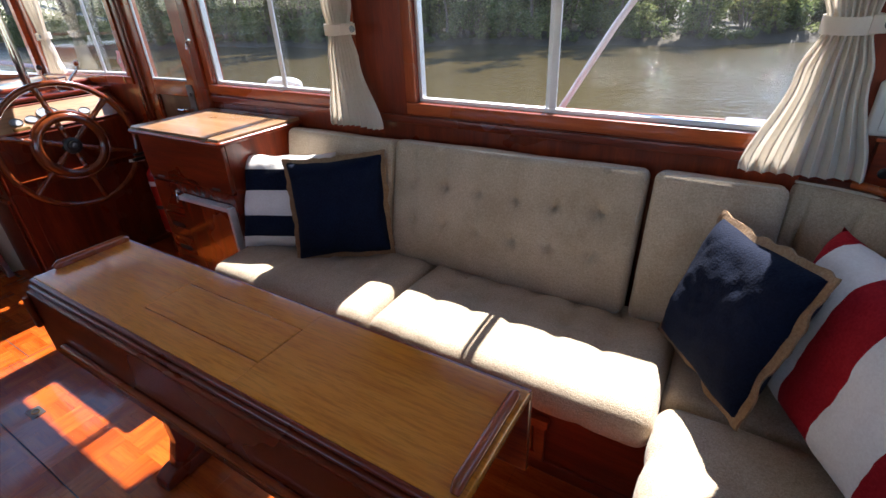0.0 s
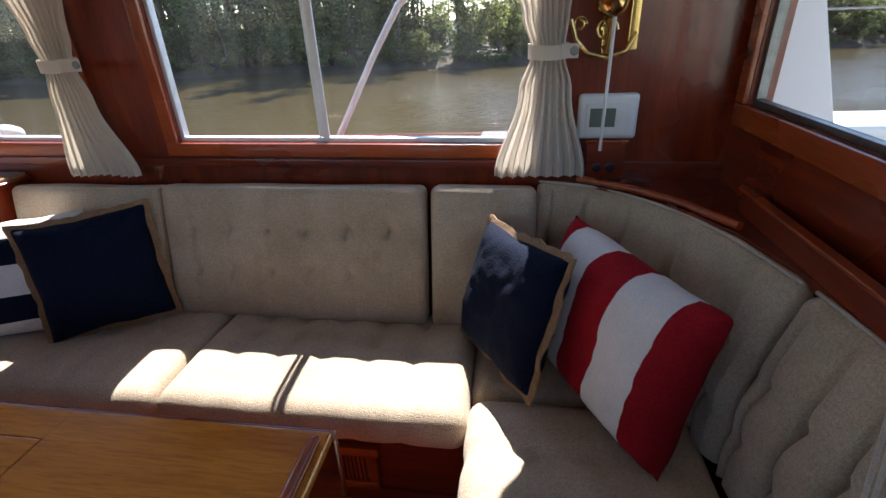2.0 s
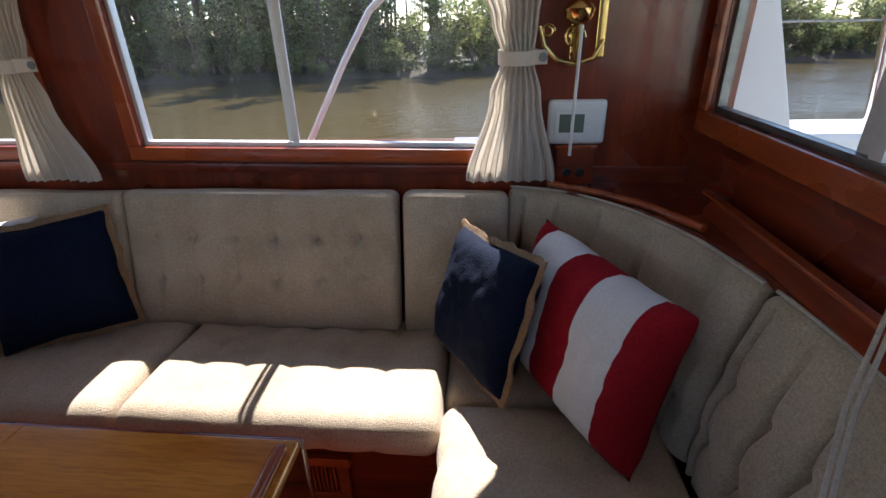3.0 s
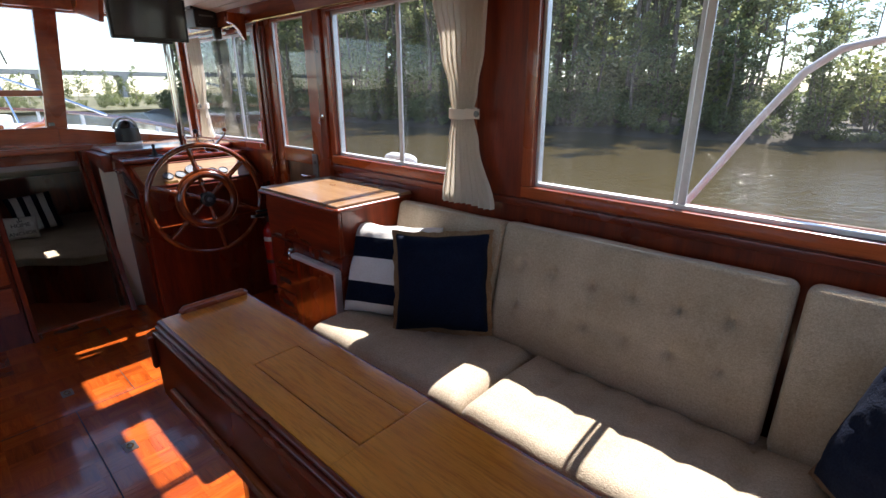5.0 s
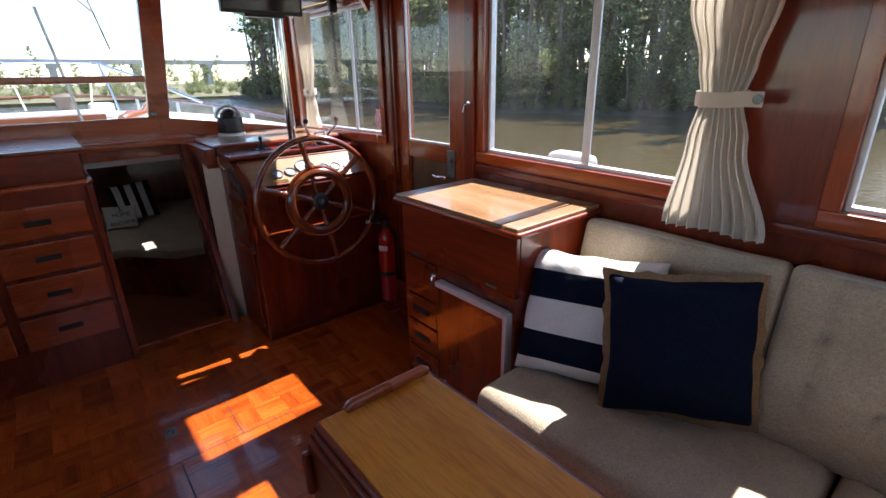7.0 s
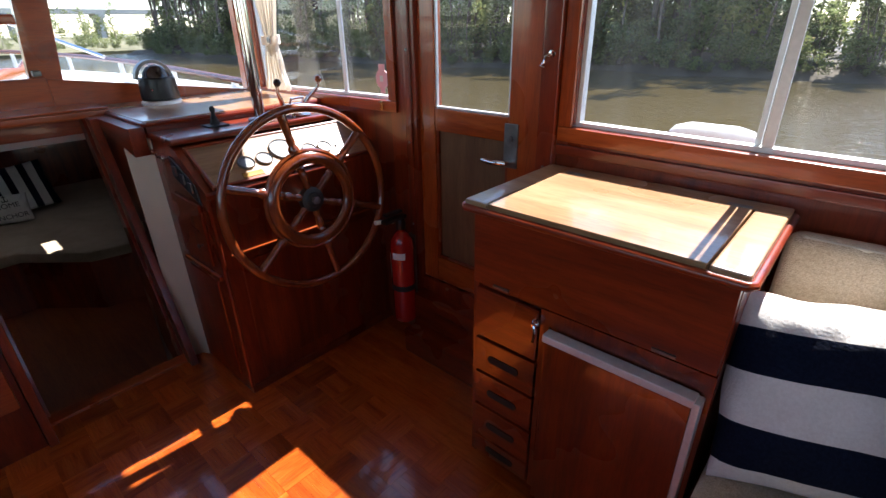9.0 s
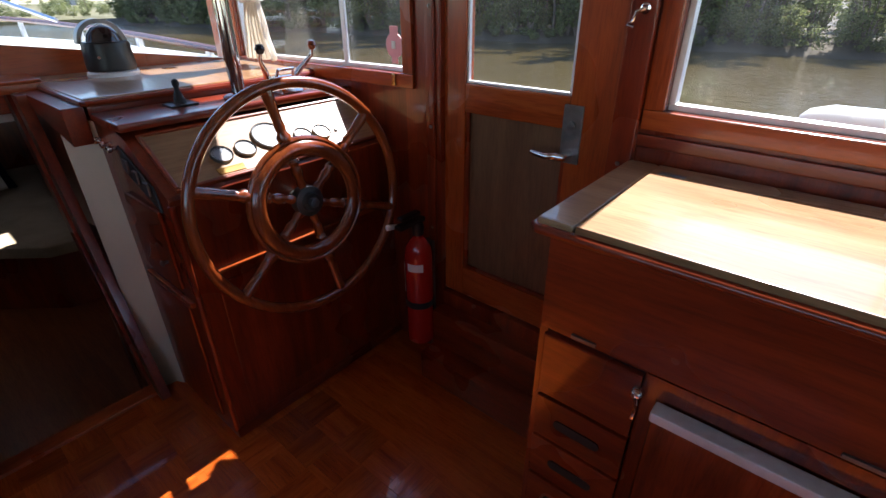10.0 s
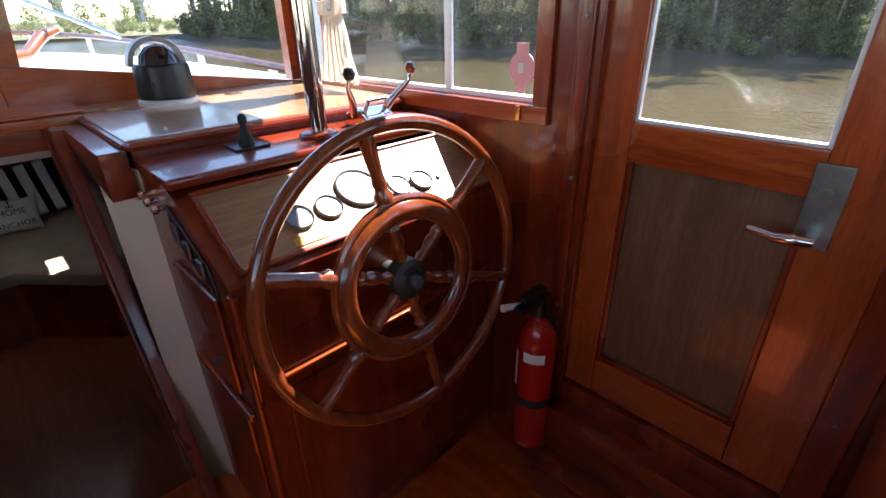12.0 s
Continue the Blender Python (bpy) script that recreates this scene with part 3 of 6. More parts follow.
part("rail", box(-3.006, -2.67, DY0, DY1, 1.785, 1.835, 0.004), TRIM_X, door)
part("panel", box(-3.006, -2.67, WALL + 0.006, WALL + 0.018, 0.445, 0.985), DOOR_PANEL, door, "dull weathered teak door panel")
part("panel_moulding", join(box(-3.006, -2.994, WALL - 0.006, WALL + 0.006, 0.445, 0.985, 0.003), box(-2.682, -2.67, WALL - 0.006, WALL + 0.006, 0.445, 0.985, 0.003),
                            box(-2.994, -2.682, WALL - 0.006, WALL + 0.006, 0.445, 0.457, 0.003)), MAH_Z, door)
part("pane", box(-3.006, -2.67, WALL + 0.008, WALL + 0.013, 1.069, 1.785), GLASS, door, "", 0).visible_shadow = False
part("glazing_bead", join(box(-3.006, -2.998, WALL - 0.006, WALL + 0.006, 1.069, 1.785, 0.002), box(-2.678, -2.67, WALL - 0.006, WALL + 0.006, 1.069, 1.785, 0.002),
                          box(-2.998, -2.678, WALL - 0.006, WALL + 0.006, 1.069, 1.077, 0.002)), ALU, door, "bright metal glazing bead")
lock = part("lock_plate", box(-2.682, -2.628, DY0 - 0.008, DY0, 0.900, 1.050, 0.003), STEEL, door, "dull steel lock plate")
part("lever", tube([(-2.655, DY0 - 0.008, 0.925), (-2.655, DY0 - 0.045, 0.925), (-2.675, DY0 - 0.052, 0.925), (-2.70, DY0 - 0.050, 0.921), (-2.745, DY0 - 0.046, 0.925)],
                   [0.011, 0.011, 0.011, 0.009, 0.006], 12), CHROME, lock, "bright lever handle")
part("keyhole", lathe([(0.0, 0), (0.011, 0), (0.011, 0.006), (0.0, 0.007)], 16, along((-2.655, DY0 - 0.008, 1.0), (-2.655, DY0 - 0.1, 1.0))), STEEL, lock)
structure("door_frame", join(
    box(-3.15, -3.085, WALL - 0.03, WALL, 0.0, 1.86, 0.005), box(-2.55, -2.49, WALL - 0.03, WALL, 0.0, 1.86, 0.005),
    box(-3.085, -2.55, WALL - 0.03, WALL, 1.84, 1.88, 0.005), box(-3.085, -2.55, WALL - 0.03, WALL, 0.27, 0.33, 0.005),
    box(-3.135, -3.105, WALL - 0.04, WALL - 0.03, 0.0, 1.86, 0.005)), MAH_Z, "dark varnished mahogany door frame", "door frame")
structure("door_step", join(box(-3.085, -2.52, WALL - 0.16, WALL, 0.0, 0.12, 0.006), box(-3.085, -2.52, WALL - 0.09, WALL, 0.12, 0.27, 0.006)), MAH_X,
          "worn teak step below the side door", "step")

# ---- L-shaped settee ----
base = thing("settee_base", (-0.9, 1.2, 0), "dark mahogany settee base below the cushions", "settee base")
part("front_panel", box(-1.845, -0.06, 0.975, 0.995, 0, 0.357, 0.003), MAH_X, base)
part("front_rail", box(-1.845, -0.075, 0.945, 0.975, 0.305, 0.357, 0.005), TRIM_X, base, "lighter varnished rail")
part("plinth", box(-1.845, -0.075, 0.965, 0.975, 0.0, 0.05, 0.003), MAH_X, base)
part("side_panel", box(-0.06, -0.04, -0.30, 0.975, 0, 0.357, 0.003), MAH_Y, base)
part("deck_board", join(box(-1.845, AFT, 0.995, WALL, 0.338, 0.360, 0.003), box(-0.04, AFT, -0.30, 0.995, 0.338, 0.360, 0.003)), MAH_X, base)
part("end_panel", box(-1.848, -1.828, 0.9955, WALL, 0, 0.338, 0.003), MAH_Z, base)
part("end_panel", box(-0.04, AFT, -0.30, -0.28, 0, 0.338, 0.003), MAH_Z, base)
grille = part("vent_frame", join(box(-0.60, -0.395, 0.952, 0.975, 0.205, 0.240, 0.004), box(-0.585, -0.405, 0.957, 0.975, 0.055, 0.085, 0.004),
                                 box(-0.585, -0.555, 0.957, 0.975, 0.085, 0.205, 0.004), box(-0.435, -0.405, 0.957, 0.975, 0.085, 0.205, 0.004)), TRIM_X, base, "orange teak vent frame")
for i in range(9):
    x = -0.548 + i * 0.0134
    part("slat", box(x, x + 0.006, 0.962, 0.974, 0.088, 0.202, 0.001), TRIM_Z, grille)


def tuft(p, tufts, depth, width):
    d = 0.0
    for a, b in tufts:
        r2 = (p[0] - a) ** 2 + (p[1] - b) ** 2
        d += depth * math.exp(-r2 / (2 * width * width))
    return d


def crease(v, lines, depth, width):
    return sum(depth * math.exp(-((v - c) ** 2) / (2 * width * width)) for c in lines)


def seat_cushion(x0, x1, y0, y1, zb, zt, tufts, lines_x, front, label):
    """A seat pad with puffed channels and buttons; front is its free edge."""
    cx, cy, cz = (x0 + x1) / 2, (y0 + y1) / 2, (zb + zt) / 2

    def shape(p):
        q = p.copy()
        up = max(0.0, p.z / (zt - zb) * 2)
        wx, wy = p.x + cx, p.y + cy
        if front == "y":
            away = (wy - y0) / (y1 - y0)
            lines, across = lines_x, wx
        else:
            away = (wx - x0) / (x1 - x0)
            lines, across = lines_x, wy
        puff = 0.016 * (1 - away) + 0.012 * math.sin(math.pi * min(1, max(0, away)))
        q.z += up * (puff - (tuft((wx, wy), tufts, 0.016, 0.018) + tuft((wx, wy), tufts, 0.008, 0.05)) - crease(across, lines, 0.010, 0.014) * (0.35 + 0.65 * (1 - away)))
        wob = 0.003 * noise.noise(Vector((wx * 7, wy * 7, p.z * 9)))
        q.z += wob * up
        rim = crease(across, lines, 0.007, 0.016)
        if front == "y" and p.y < -(y1 - y0) / 2 + 0.06:
            q.y += rim - 0.010 * (1 - (p.z / (zt - zb) * 2) ** 2)
        if front == "x" and p.x < -(x1 - x0) / 2 + 0.06:
            q.x += rim - 0.010 * (1 - (p.z / (zt - zb) * 2) ** 2)
        return q

    bm = moved(padded(x1 - x0, y1 - y0, zt - zb, 0.045, 0.022, shape), Matrix.Translation((cx, cy, cz)))
    t = thing("seat_cushion", (cx, cy, zb), label, "cushion", "settee seat cushions")
    part("cover", bm, LINEN, t, "", 60)
    for a, b in tufts:
        part("button", lathe([(0, 0.004), (0.006, 0.003), (0.009, 0.0), (0.0, -0.004)], 10, Matrix.Translation((a, b, zt - 0.016))), LINEN, t)
    return t


seat_lines = [-1.0 + 0.137 * k for k in range(1, 6)]
seat_cushion(-1.835, -1.018, 0.860, 1.390, 0.360, 0.462, [(-1.66, 1.16), (-1.52, 1.16), (-1.38, 1.16), (-1.24, 1.16), (-1.10, 1.16)], [-1.57, -1.35, -1.15],
             "y", "oatmeal woven settee seat cushion, forward part")
seat_cushion(-1.010, -0.112, 0.860, 1.390, 0.360, 0.464, [(-0.86 + 0.142 * k, 1.17) for k in range(5)] + [(-0.86 + 0.142 * k, 1.29) for k in range(5)],
             [-0.86 + 0.142 * k for k in range(5)], "y", "oatmeal woven settee seat cushion, buttoned and sunlit")
seat_cushion(-0.108, 0.46, -0.30, 0.975, 0.360, 0.458, [(0.06, 0.79), (0.21, 0.79), (0.06, 0.65), (0.21, 0.65), (0.06, 0.51), (0.21, 0.51)], [0.79, 0.65, 0.51, 0.37, 0.23],
             "x", "oatmeal woven corner seat cushion of the settee")
seat_cushion(-0.108, 0.46, 0.980, 1.42, 0.360, 0.452, [], [], "x", "oatmeal woven corner pad behind the throw pillows")


def back_cushion(x0, x1, zt, label, buttons, lines, left_lean=0.0):
    """A straight back pad against the starboard side, leaning back."""
    w, h, th = x1 - x0, 0.478, 0.10
    cx = (x0 + x1) / 2

    def shape(p):
        q = p.copy()
        if p.y < 0:
            wx = p.x + cx
            front = -p.y / (th / 2)
            q.y += front * (tuft((wx, p.z), buttons, 0.020, 0.011) + tuft((wx, p.z), buttons, 0.007, 0.035) + crease(wx, lines, 0.005, 0.006) + crease(wx, sorted({a for a, _ in buttons}), 0.005, 0.007) + (crease(p.z, sorted({b for _, b in buttons}), 0.0025, 0.005) if buttons else 0))
            q.y -= front * 0.010 * math.cos(math.pi * p.x / w) * math.cos(math.pi * p.z / h)
        q.y += 0.003 * noise.noise(Vector((p.x * 5, p.z * 5, 2.0)))
        q.z += 0.004 * noise.noise(Vector((p.x * 4 + 9, p.y * 5, 2.0)))
        return q

    bm = padded(w, th, h, 0.028, 0.012, shape)
    lean = Matrix.Translation((cx, 1.388, zt - 0.238)) @ Matrix.Rotation(radians(-13), 4, "X")
    t = thing("back_cushion", (cx, 1.38, zt - 0.46), label, "cushion", "settee back cushions")
    part("cover", moved(bm, lean), LINEN, t, "", 60)
    zz, yy, xx = h / 2 - 0.010, -th / 2 + 0.012, w / 2 - 0.012
    part("piping", moved(tube([(-xx, yy, -zz), (-xx, yy, zz - 0.02), (-xx + 0.02, yy, zz), (xx - 0.02, yy, zz), (xx, yy, zz - 0.02), (xx, yy, -zz)], 0.005, 8), lean), PIPING, t)
    for a, b in buttons:
        p = lean @ Vector((a - cx, -th / 2 + 0.030, b))
        n_out = (lean.to_3x3() @ Vector((0, -1, 0)))
        part("button", lathe([(0, 0.005), (0.006, 0.004), (0.009, 0.0), (0, -0.004)], 10, along(p, p + n_out)), LINEN, t)
    return t


back_cushion(-1.838, -1.232, 0.912, "oatmeal woven settee back cushion beside the cabinet", [], [-1.70, -1.56, -1.40])
main_buttons = [(-1.125 + 0.142 * k, 0.085) for k in range(6)] + [(-1.125 + 0.142 * k, -0.060) for k in range(6)]
back_cushion(-1.228, -0.290, 0.918, "oatmeal woven settee back cushion with two rows of buttons", main_buttons, [])
back_cushion(-0.272, 0.065, 0.918, "oatmeal woven settee back cushion beside the curtain", [], [-0.06])


def curved_back(path, label, channels, buttons=()):
    """A back pad that follows a curve in plan; path holds the top front line."""
    pts = [Vector((*p, 0)) for p in path]
    dense = []
    n = len(pts)
    for i in range(n - 1):
        p0, p1, p2, p3 = pts[max(0, i - 1)], pts[i], pts[i + 1], pts[min(n - 1, i + 2)]
        for k in range(36):
            u = k / 36
            dense.append(0.5 * ((2 * p1) + (p2 - p0) * u + (2 * p0 - 5 * p1 + 4 * p2 - p3) * u * u + (3 * p1 - p0 - 3 * p2 + p3) * u ** 3))
    dense.append(pts[-1])
    m = len(dense)
    prof = []
    for a in range(0, 28):
        prof.append(a / 27)
    bm = bmesh.new()
    rings = []
    for i, c in enumerate(dense):
        d = (dense[min(m - 1, i + 1)] - dense[max(0, i - 1)]).normalized()
        inward = Vector((d.y, -d.x, 0))
        u = i / (m - 1)
        end = min(1.0, min(u, 1 - u) * m / 7.0)
        ring = []
        groove = crease(u * channels, [k + 0.5 for k in range(channels)], 0.030, 0.045)
        for k in range(30):
            t = k / 29
            # front face from the seat up, round the top, down the back
            if t < 0.6:
                h = t / 0.6
                off = 0.075 - 0.070 * h + 0.030 * math.sin(math.pi * h) - groove * (0.35 + 0.65 * math.sin(math.pi * min(1, h + 0.1)))
                off -= sum(0.024 * math.exp(-((u * channels - a) ** 2 / 0.045 + (h - b) ** 2 / 0.004)) for a, b in buttons)
                off -= 0.006 * math.exp(-((h - 0.62) / 0.03) ** 2) + 0.006 * math.exp(-((h - 0.30) / 0.03) ** 2)
                z = 0.45 + 0.44 * h
            elif t < 0.8:
                a = (t - 0.6) / 0.2 * math.pi
                off = -0.028 + 0.033 * math.cos(a)
                z = 0.89 + 0.026 * math.sin(a)
            else:
                h = 1 - (t - 0.8) / 0.2
                off = -0.061
                z = 0.45 + 0.44 * h
            off = -0.02 + (off + 0.02) * (0.55 + 0.45 * math.sqrt(end))
            ring.append(bm.verts.new(c + inward * off + Vector((0, 0, z - 0.012 * (1 - end)))))
        rings.append(ring)
    for a, b in zip(rings, rings[1:]):
        for k in range(30):
            bm.faces.new((a[k], a[(k + 1) % 30], b[(k + 1) % 30], b[k]))
    bm.faces.new(rings[0])
    bm.faces.new(rings[-1][::-1])
    t = thing("back_cushion", (dense[m // 2].x, dense[m // 2].y, 0.44), label, "cushion", "settee back cushions")
    part("cover", bm, LINEN, t, "", 60)
    part("piping", tube([p + Vector((0, 0, 0.918)) + Vector(((dense[min(m - 1, i + 1)] - dense[max(0, i - 1)]).normalized().y, -(dense[min(m - 1, i + 1)] - dense[max(0, i - 1)]).normalized().x, 0)) * -0.02 for i, p in enumerate(dense)][2:-2], 0.004, 8), PIPING, t)
    return t


curved_back([(0.065, 1.452), (0.17, 1.425), (0.265, 1.372), (0.38, 1.245), (0.47, 1.07), (0.525, 0.84)], "oatmeal woven curved corner back cushion", 5, [(k + 0.5, h) for k in range(5) for h in (0.30, 0.62)])
curved_back([(0.532, 0.825), (0.548, 0.65), (0.554, 0.45), (0.556, 0.20), (0.556, -0.28)], "oatmeal woven channelled back cushion on the aft leg", 7, [(k + 0.5, h) for k in range(7) for h in (0.30, 0.62)])

# shelf and locker front behind the corner cushions
shelf = thing("corner_shelf", (0.4, 1.2, 0.9), "dark mahogany shelf behind the corner cushions", "shelf")
part("shelf_board", prism([(0.08, WALL), (0.08, 1.475), (0.20, 1.44), (0.31, 1.36), (0.42, 1.25), (0.51, 1.08), (0.563, 0.86), (0.585, 0.60), (0.59, -0.45), (AFT, -0.45), (AFT, WALL)], "z", 0.90, 0.922, 0.003), MAH_Y, shelf)
part("fiddle", tube([(0.19, 1.452, 0.934), (0.33, 1.358, 0.934), (0.43, 1.255, 0.934), (0.52, 1.09, 0.934)], 0.011, 10), TRIM_Y, shelf, "polished fiddle rail")
part("locker_front", box(0.566, 0.580, -0.45, 1.22, 0.922, 0.975, 0.003), MAH_Y, shelf)
# lighter timber on the cap stands in for sun on the board's top
part("locker_cap", box(0.560, 0.586, -0.45, 1.23, 0.975, 0.986, 0.004), TRIM_Y, shelf, "cap of the fiddle board, in lighter timber for its sunlit top")
part("back_skirt", prism([(0.08, 1.47), (0.22, 1.42), (0.34, 1.33), (0.46, 1.18), (0.545, 1.0), (0.575, 0.85), (0.59, 0.5), (0.59, -0.45), (AFT, -0.45), (AFT, WALL), (0.08, WALL)], "z", 0.361, 0.899), MAH_Z, shelf)

# ---- drop-leaf saloon table ----
TX0, TX1, TY0, TY1, TZ = -1.658, -0.309, 0.284, 0.541, 0.772
table = thing("drop_leaf_table", (-0.99, 0.44, 0), "long varnished teak drop-leaf table with both leaves down", "table")
hx0, hx1, hy0, hy1 = -1.224, -0.811, 0.352, 0.474
part("tabletop", join(
    box(TX0, hx0, TY0, TY1, TZ - 0.026, TZ, 0.004), box(hx1, TX1, TY0, TY1, TZ - 0.026, TZ, 0.004),
    box(hx0 - 0.001, hx1 + 0.001, TY0, hy0, TZ - 0.0262, TZ - 0.0002, 0.002), box(hx0 - 0.001, hx1 + 0.001, hy1, TY1, TZ - 0.0262, TZ - 0.0002, 0.002)), TABLE, table)
part("locker_lid", box(hx0 + 0.002, hx1 - 0.002, hy0 + 0.002, hy1 - 0.002, TZ - 0.024, TZ + 0.0004, 0.0025), TABLE, table, "flush lift-out locker lid")
for x, s in ((TX0 + 0.012, 1), (TX1 - 0.016, -1)):
    y0, y1 = (0.336, TY1 - 0.002) if s == 1 else (TY0 + 0.014, TY1 - 0.024)
    part("fiddle", join(tube([(x, y0, TZ + 0.006), (x, y0 + 0.012, TZ + 0.013), (x, y1 - 0.012, TZ + 0.013), (x, y1, TZ + 0.006)], [0.007, 0.010, 0.010, 0.007], 10),
                        box(x - 0.008, x + 0.008, y0, y1, TZ, TZ + 0.012, 0.003)), TRIM_Y, table, "raised rounded fiddle strip")
for y, s in ((TY0, -1), (TY1, 1)):
    a, b = (y - 0.030, y - 0.012) if s < 0 else (y + 0.012, y + 0.030)
    part("edge_moulding", join(tube([(TX0, y + s * 0.002, TZ - 0.010), (TX1, y + s * 0.002, TZ - 0.010)], 0.008, 10),
                               tube([(TX0, y + s * 0.010, TZ - 0.024), (TX1, y + s * 0.010, TZ - 0.024)], 0.008, 10)), MAH_X, table, "dark rule-joint edge")
    leaf = part("leaf", box(TX0 + 0.006, TX1 - 0.004, a, b, 0.535, TZ - 0.028, 0.005), MAH_X, table, "hanging varnished leaf")
    f0, f1 = (a - 0.016, a) if s < 0 else (b, b + 0.016)
    part("leaf_fiddle", box(TX0 + 0.125, TX1 - 0.10, f0, f1, 0.595, 0.615, 0.006), TRIM_X, leaf, "worn fiddle strip along the leaf edge")
    part("leaf_fiddle", box(TX0 + 0.010, TX0 + 0.028, f0, f1, 0.635, 0.735, 0.007), MAH_Z, leaf)
part("apron", join(box(TX0 + 0.08, TX1 - 0.08, TY0 + 0.03, TY0 + 0.05, 0.63, TZ - 0.026, 0.003), box(TX0 + 0.08, TX1 - 0.08, TY1 - 0.05, TY1 - 0.03, 0.63, TZ - 0.026, 0.003),
                   box(TX0 + 0.08, TX0 + 0.10, TY0 + 0.05, TY1 - 0.05, 0.63, TZ - 0.026, 0.003), box(TX1 - 0.10, TX1 - 0.08, TY0 + 0.05, TY1 - 0.05, 0.63, TZ - 0.026, 0.003)), MAH_X, table)
for x in (-1.47, -0.50):
    part("pedestal", prism([(0.34, 0.05), (0.49, 0.05), (0.46, 0.14), (0.455, 0.45), (0.49, 0.65), (0.34, 0.65), (0.375, 0.45), (0.37, 0.14)], "x", x - 0.022, x + 0.022, 0.006), MAH_Z, table)
    part("foot", prism([(0.29, 0.0), (0.54, 0.0), (0.535, 0.035), (0.495, 0.055), (0.335, 0.055), (0.295, 0.035)], "x", x - 0.035, x + 0.035, 0.008), MAH_Y, table)
part("stretcher", box(-1.448, -0.522, 0.40, 0.43, 0.20, 0.28, 0.006), MAH_X, table)

# ---- storage cabinet with lift-up top ----
CX0, CX1, CY0, CY1, CZ = -2.498, -1.850, 1.058, 1.486, 0.943
cab = thing("storage_cabinet", (-2.155, 1.27, 0), "varnished mahogany cabinet with drawers and a sunlit teak lift-up top", "cabinet")
part("body", join(box(CX0 + 0.022, CX1 - 0.004, CY0 + 0.022, CY1, 0.06, CZ - 0.032, 0.002), box(CX0 + 0.05, CX1 - 0.004, CY0 + 0.06, CY1, 0.0, 0.06, 0.002)), MAH_Z, cab)
part("top_board", box(CX0, -2.426, CY0 - 0.010, CY1, CZ - 0.030, CZ, 0.007), TOP_TEAK, cab)
part("top_board", box(-2.426, CX1 + 0.006, 1.425, CY1, CZ - 0.030, CZ - 0.0003, 0.004), TOP_TEAK, cab)
part("top_board", box(-1.915, CX1 + 0.006, CY0 - 0.010, 1.425, CZ - 0.030, CZ - 0.0004, 0.007), TOP_TEAK, cab)
part("top_edge", tube([(CX0 + 0.006, CY1, CZ - 0.022), (CX0 - 0.004, CY0 - 0.004, CZ - 0.022), (CX0 + 0.004, CY0 - 0.013, CZ - 0.022), (CX1 + 0.002, CY0 - 0.013, CZ - 0.022), (CX1 + 0.010, CY0 - 0.006, CZ - 0.022), (CX1 + 0.010, CY1, CZ - 0.022)], 0.010, 10), MAH_X, cab, "dark bullnose edge")
lid = part("lid", box(-2.423, -1.918, CY0 - 0.010, 1.422, CZ - 0.028, CZ + 0.0008, 0.003), TOP_TEAK, cab, "pale hinged lid")
for x in (-2.406, -1.975):
    part("hinge", box(x, x + 0.055, 1.414, 1.432, CZ + 0.0004, CZ + 0.0025, 0.0008), STEEL, lid)
FY0, FY1 = CY0, CY0 + 0.022
part("upper_flap", box(CX0 + 0.024, CX1 - 0.006, FY0 + 0.003, FY1, 0.702, CZ - 0.036, 0.003), MAH_X, cab)
part("face_frame", join(box(CX0 + 0.022, CX0 + 0.040, FY0 + 0.008, FY1, 0.06, 0.70), box(-2.258, -2.234, FY0 + 0.006, FY1, 0.06, 0.698),
                        box(CX1 - 0.022, CX1 - 0.004, FY0 + 0.006, FY1, 0.06, 0.698), box(-2.234, CX1 - 0.022, FY0 + 0.006, FY1, 0.655, 0.698)), MAH_Z, cab)
for x in (-2.405, -1.985):
    part("catch", box(x, x + 0.05, FY0 - 0.003, FY0 + 0.003, 0.708, 0.716, 0.001), STEEL, cab)
for i, (z0, z1) in enumerate(((0.530, 0.690), (0.405, 0.523), (0.275, 0.398), (0.145, 0.268), (0.07, 0.138))):
    dr = part("drawer_front", box(-2.464, -2.262, FY0 + 0.001, FY1 - 0.002, z0, z1, 0.005), MAH_X, cab)
    if i:
        zc = (z0 + z1) / 2
        slot = [(-2.363 - 0.040 + 0.012 * math.cos(a), zc + 0.012 * math.sin(a)) for a in (math.pi / 2 + math.pi * k / 8 for k in range(9))]
        slot += [(-2.363 + 0.040 + 0.012 * math.cos(a), zc + 0.012 * math.sin(a)) for a in (-math.pi / 2 + math.pi * k / 8 for k in range(9))]
        # no recess is cut: a dark plate gives the shade inside the slot
        part("finger_slot", prism(slot, "y", FY0 - 0.0015, FY0 + 0.001), DARK_GAP, dr, "finger slot, its shade drawn as a flat dark plate", 0)
fd = part("fridge_door", box(-2.228, -1.880, FY0 - 0.026, FY0 + 0.004, 0.07, 0.628, 0.004), MAH_Z, cab, "glossy mahogany ice-box door")
part("door_trim", join(box(-2.232, -1.876, FY0 - 0.030, FY0 + 0.006, 0.628, 0.650, 0.004), box(-1.880, -1.864, FY0 - 0.030, FY0 + 0.006, 0.07, 0.645, 0.004)), ALU, fd, "grey aluminium door trim")
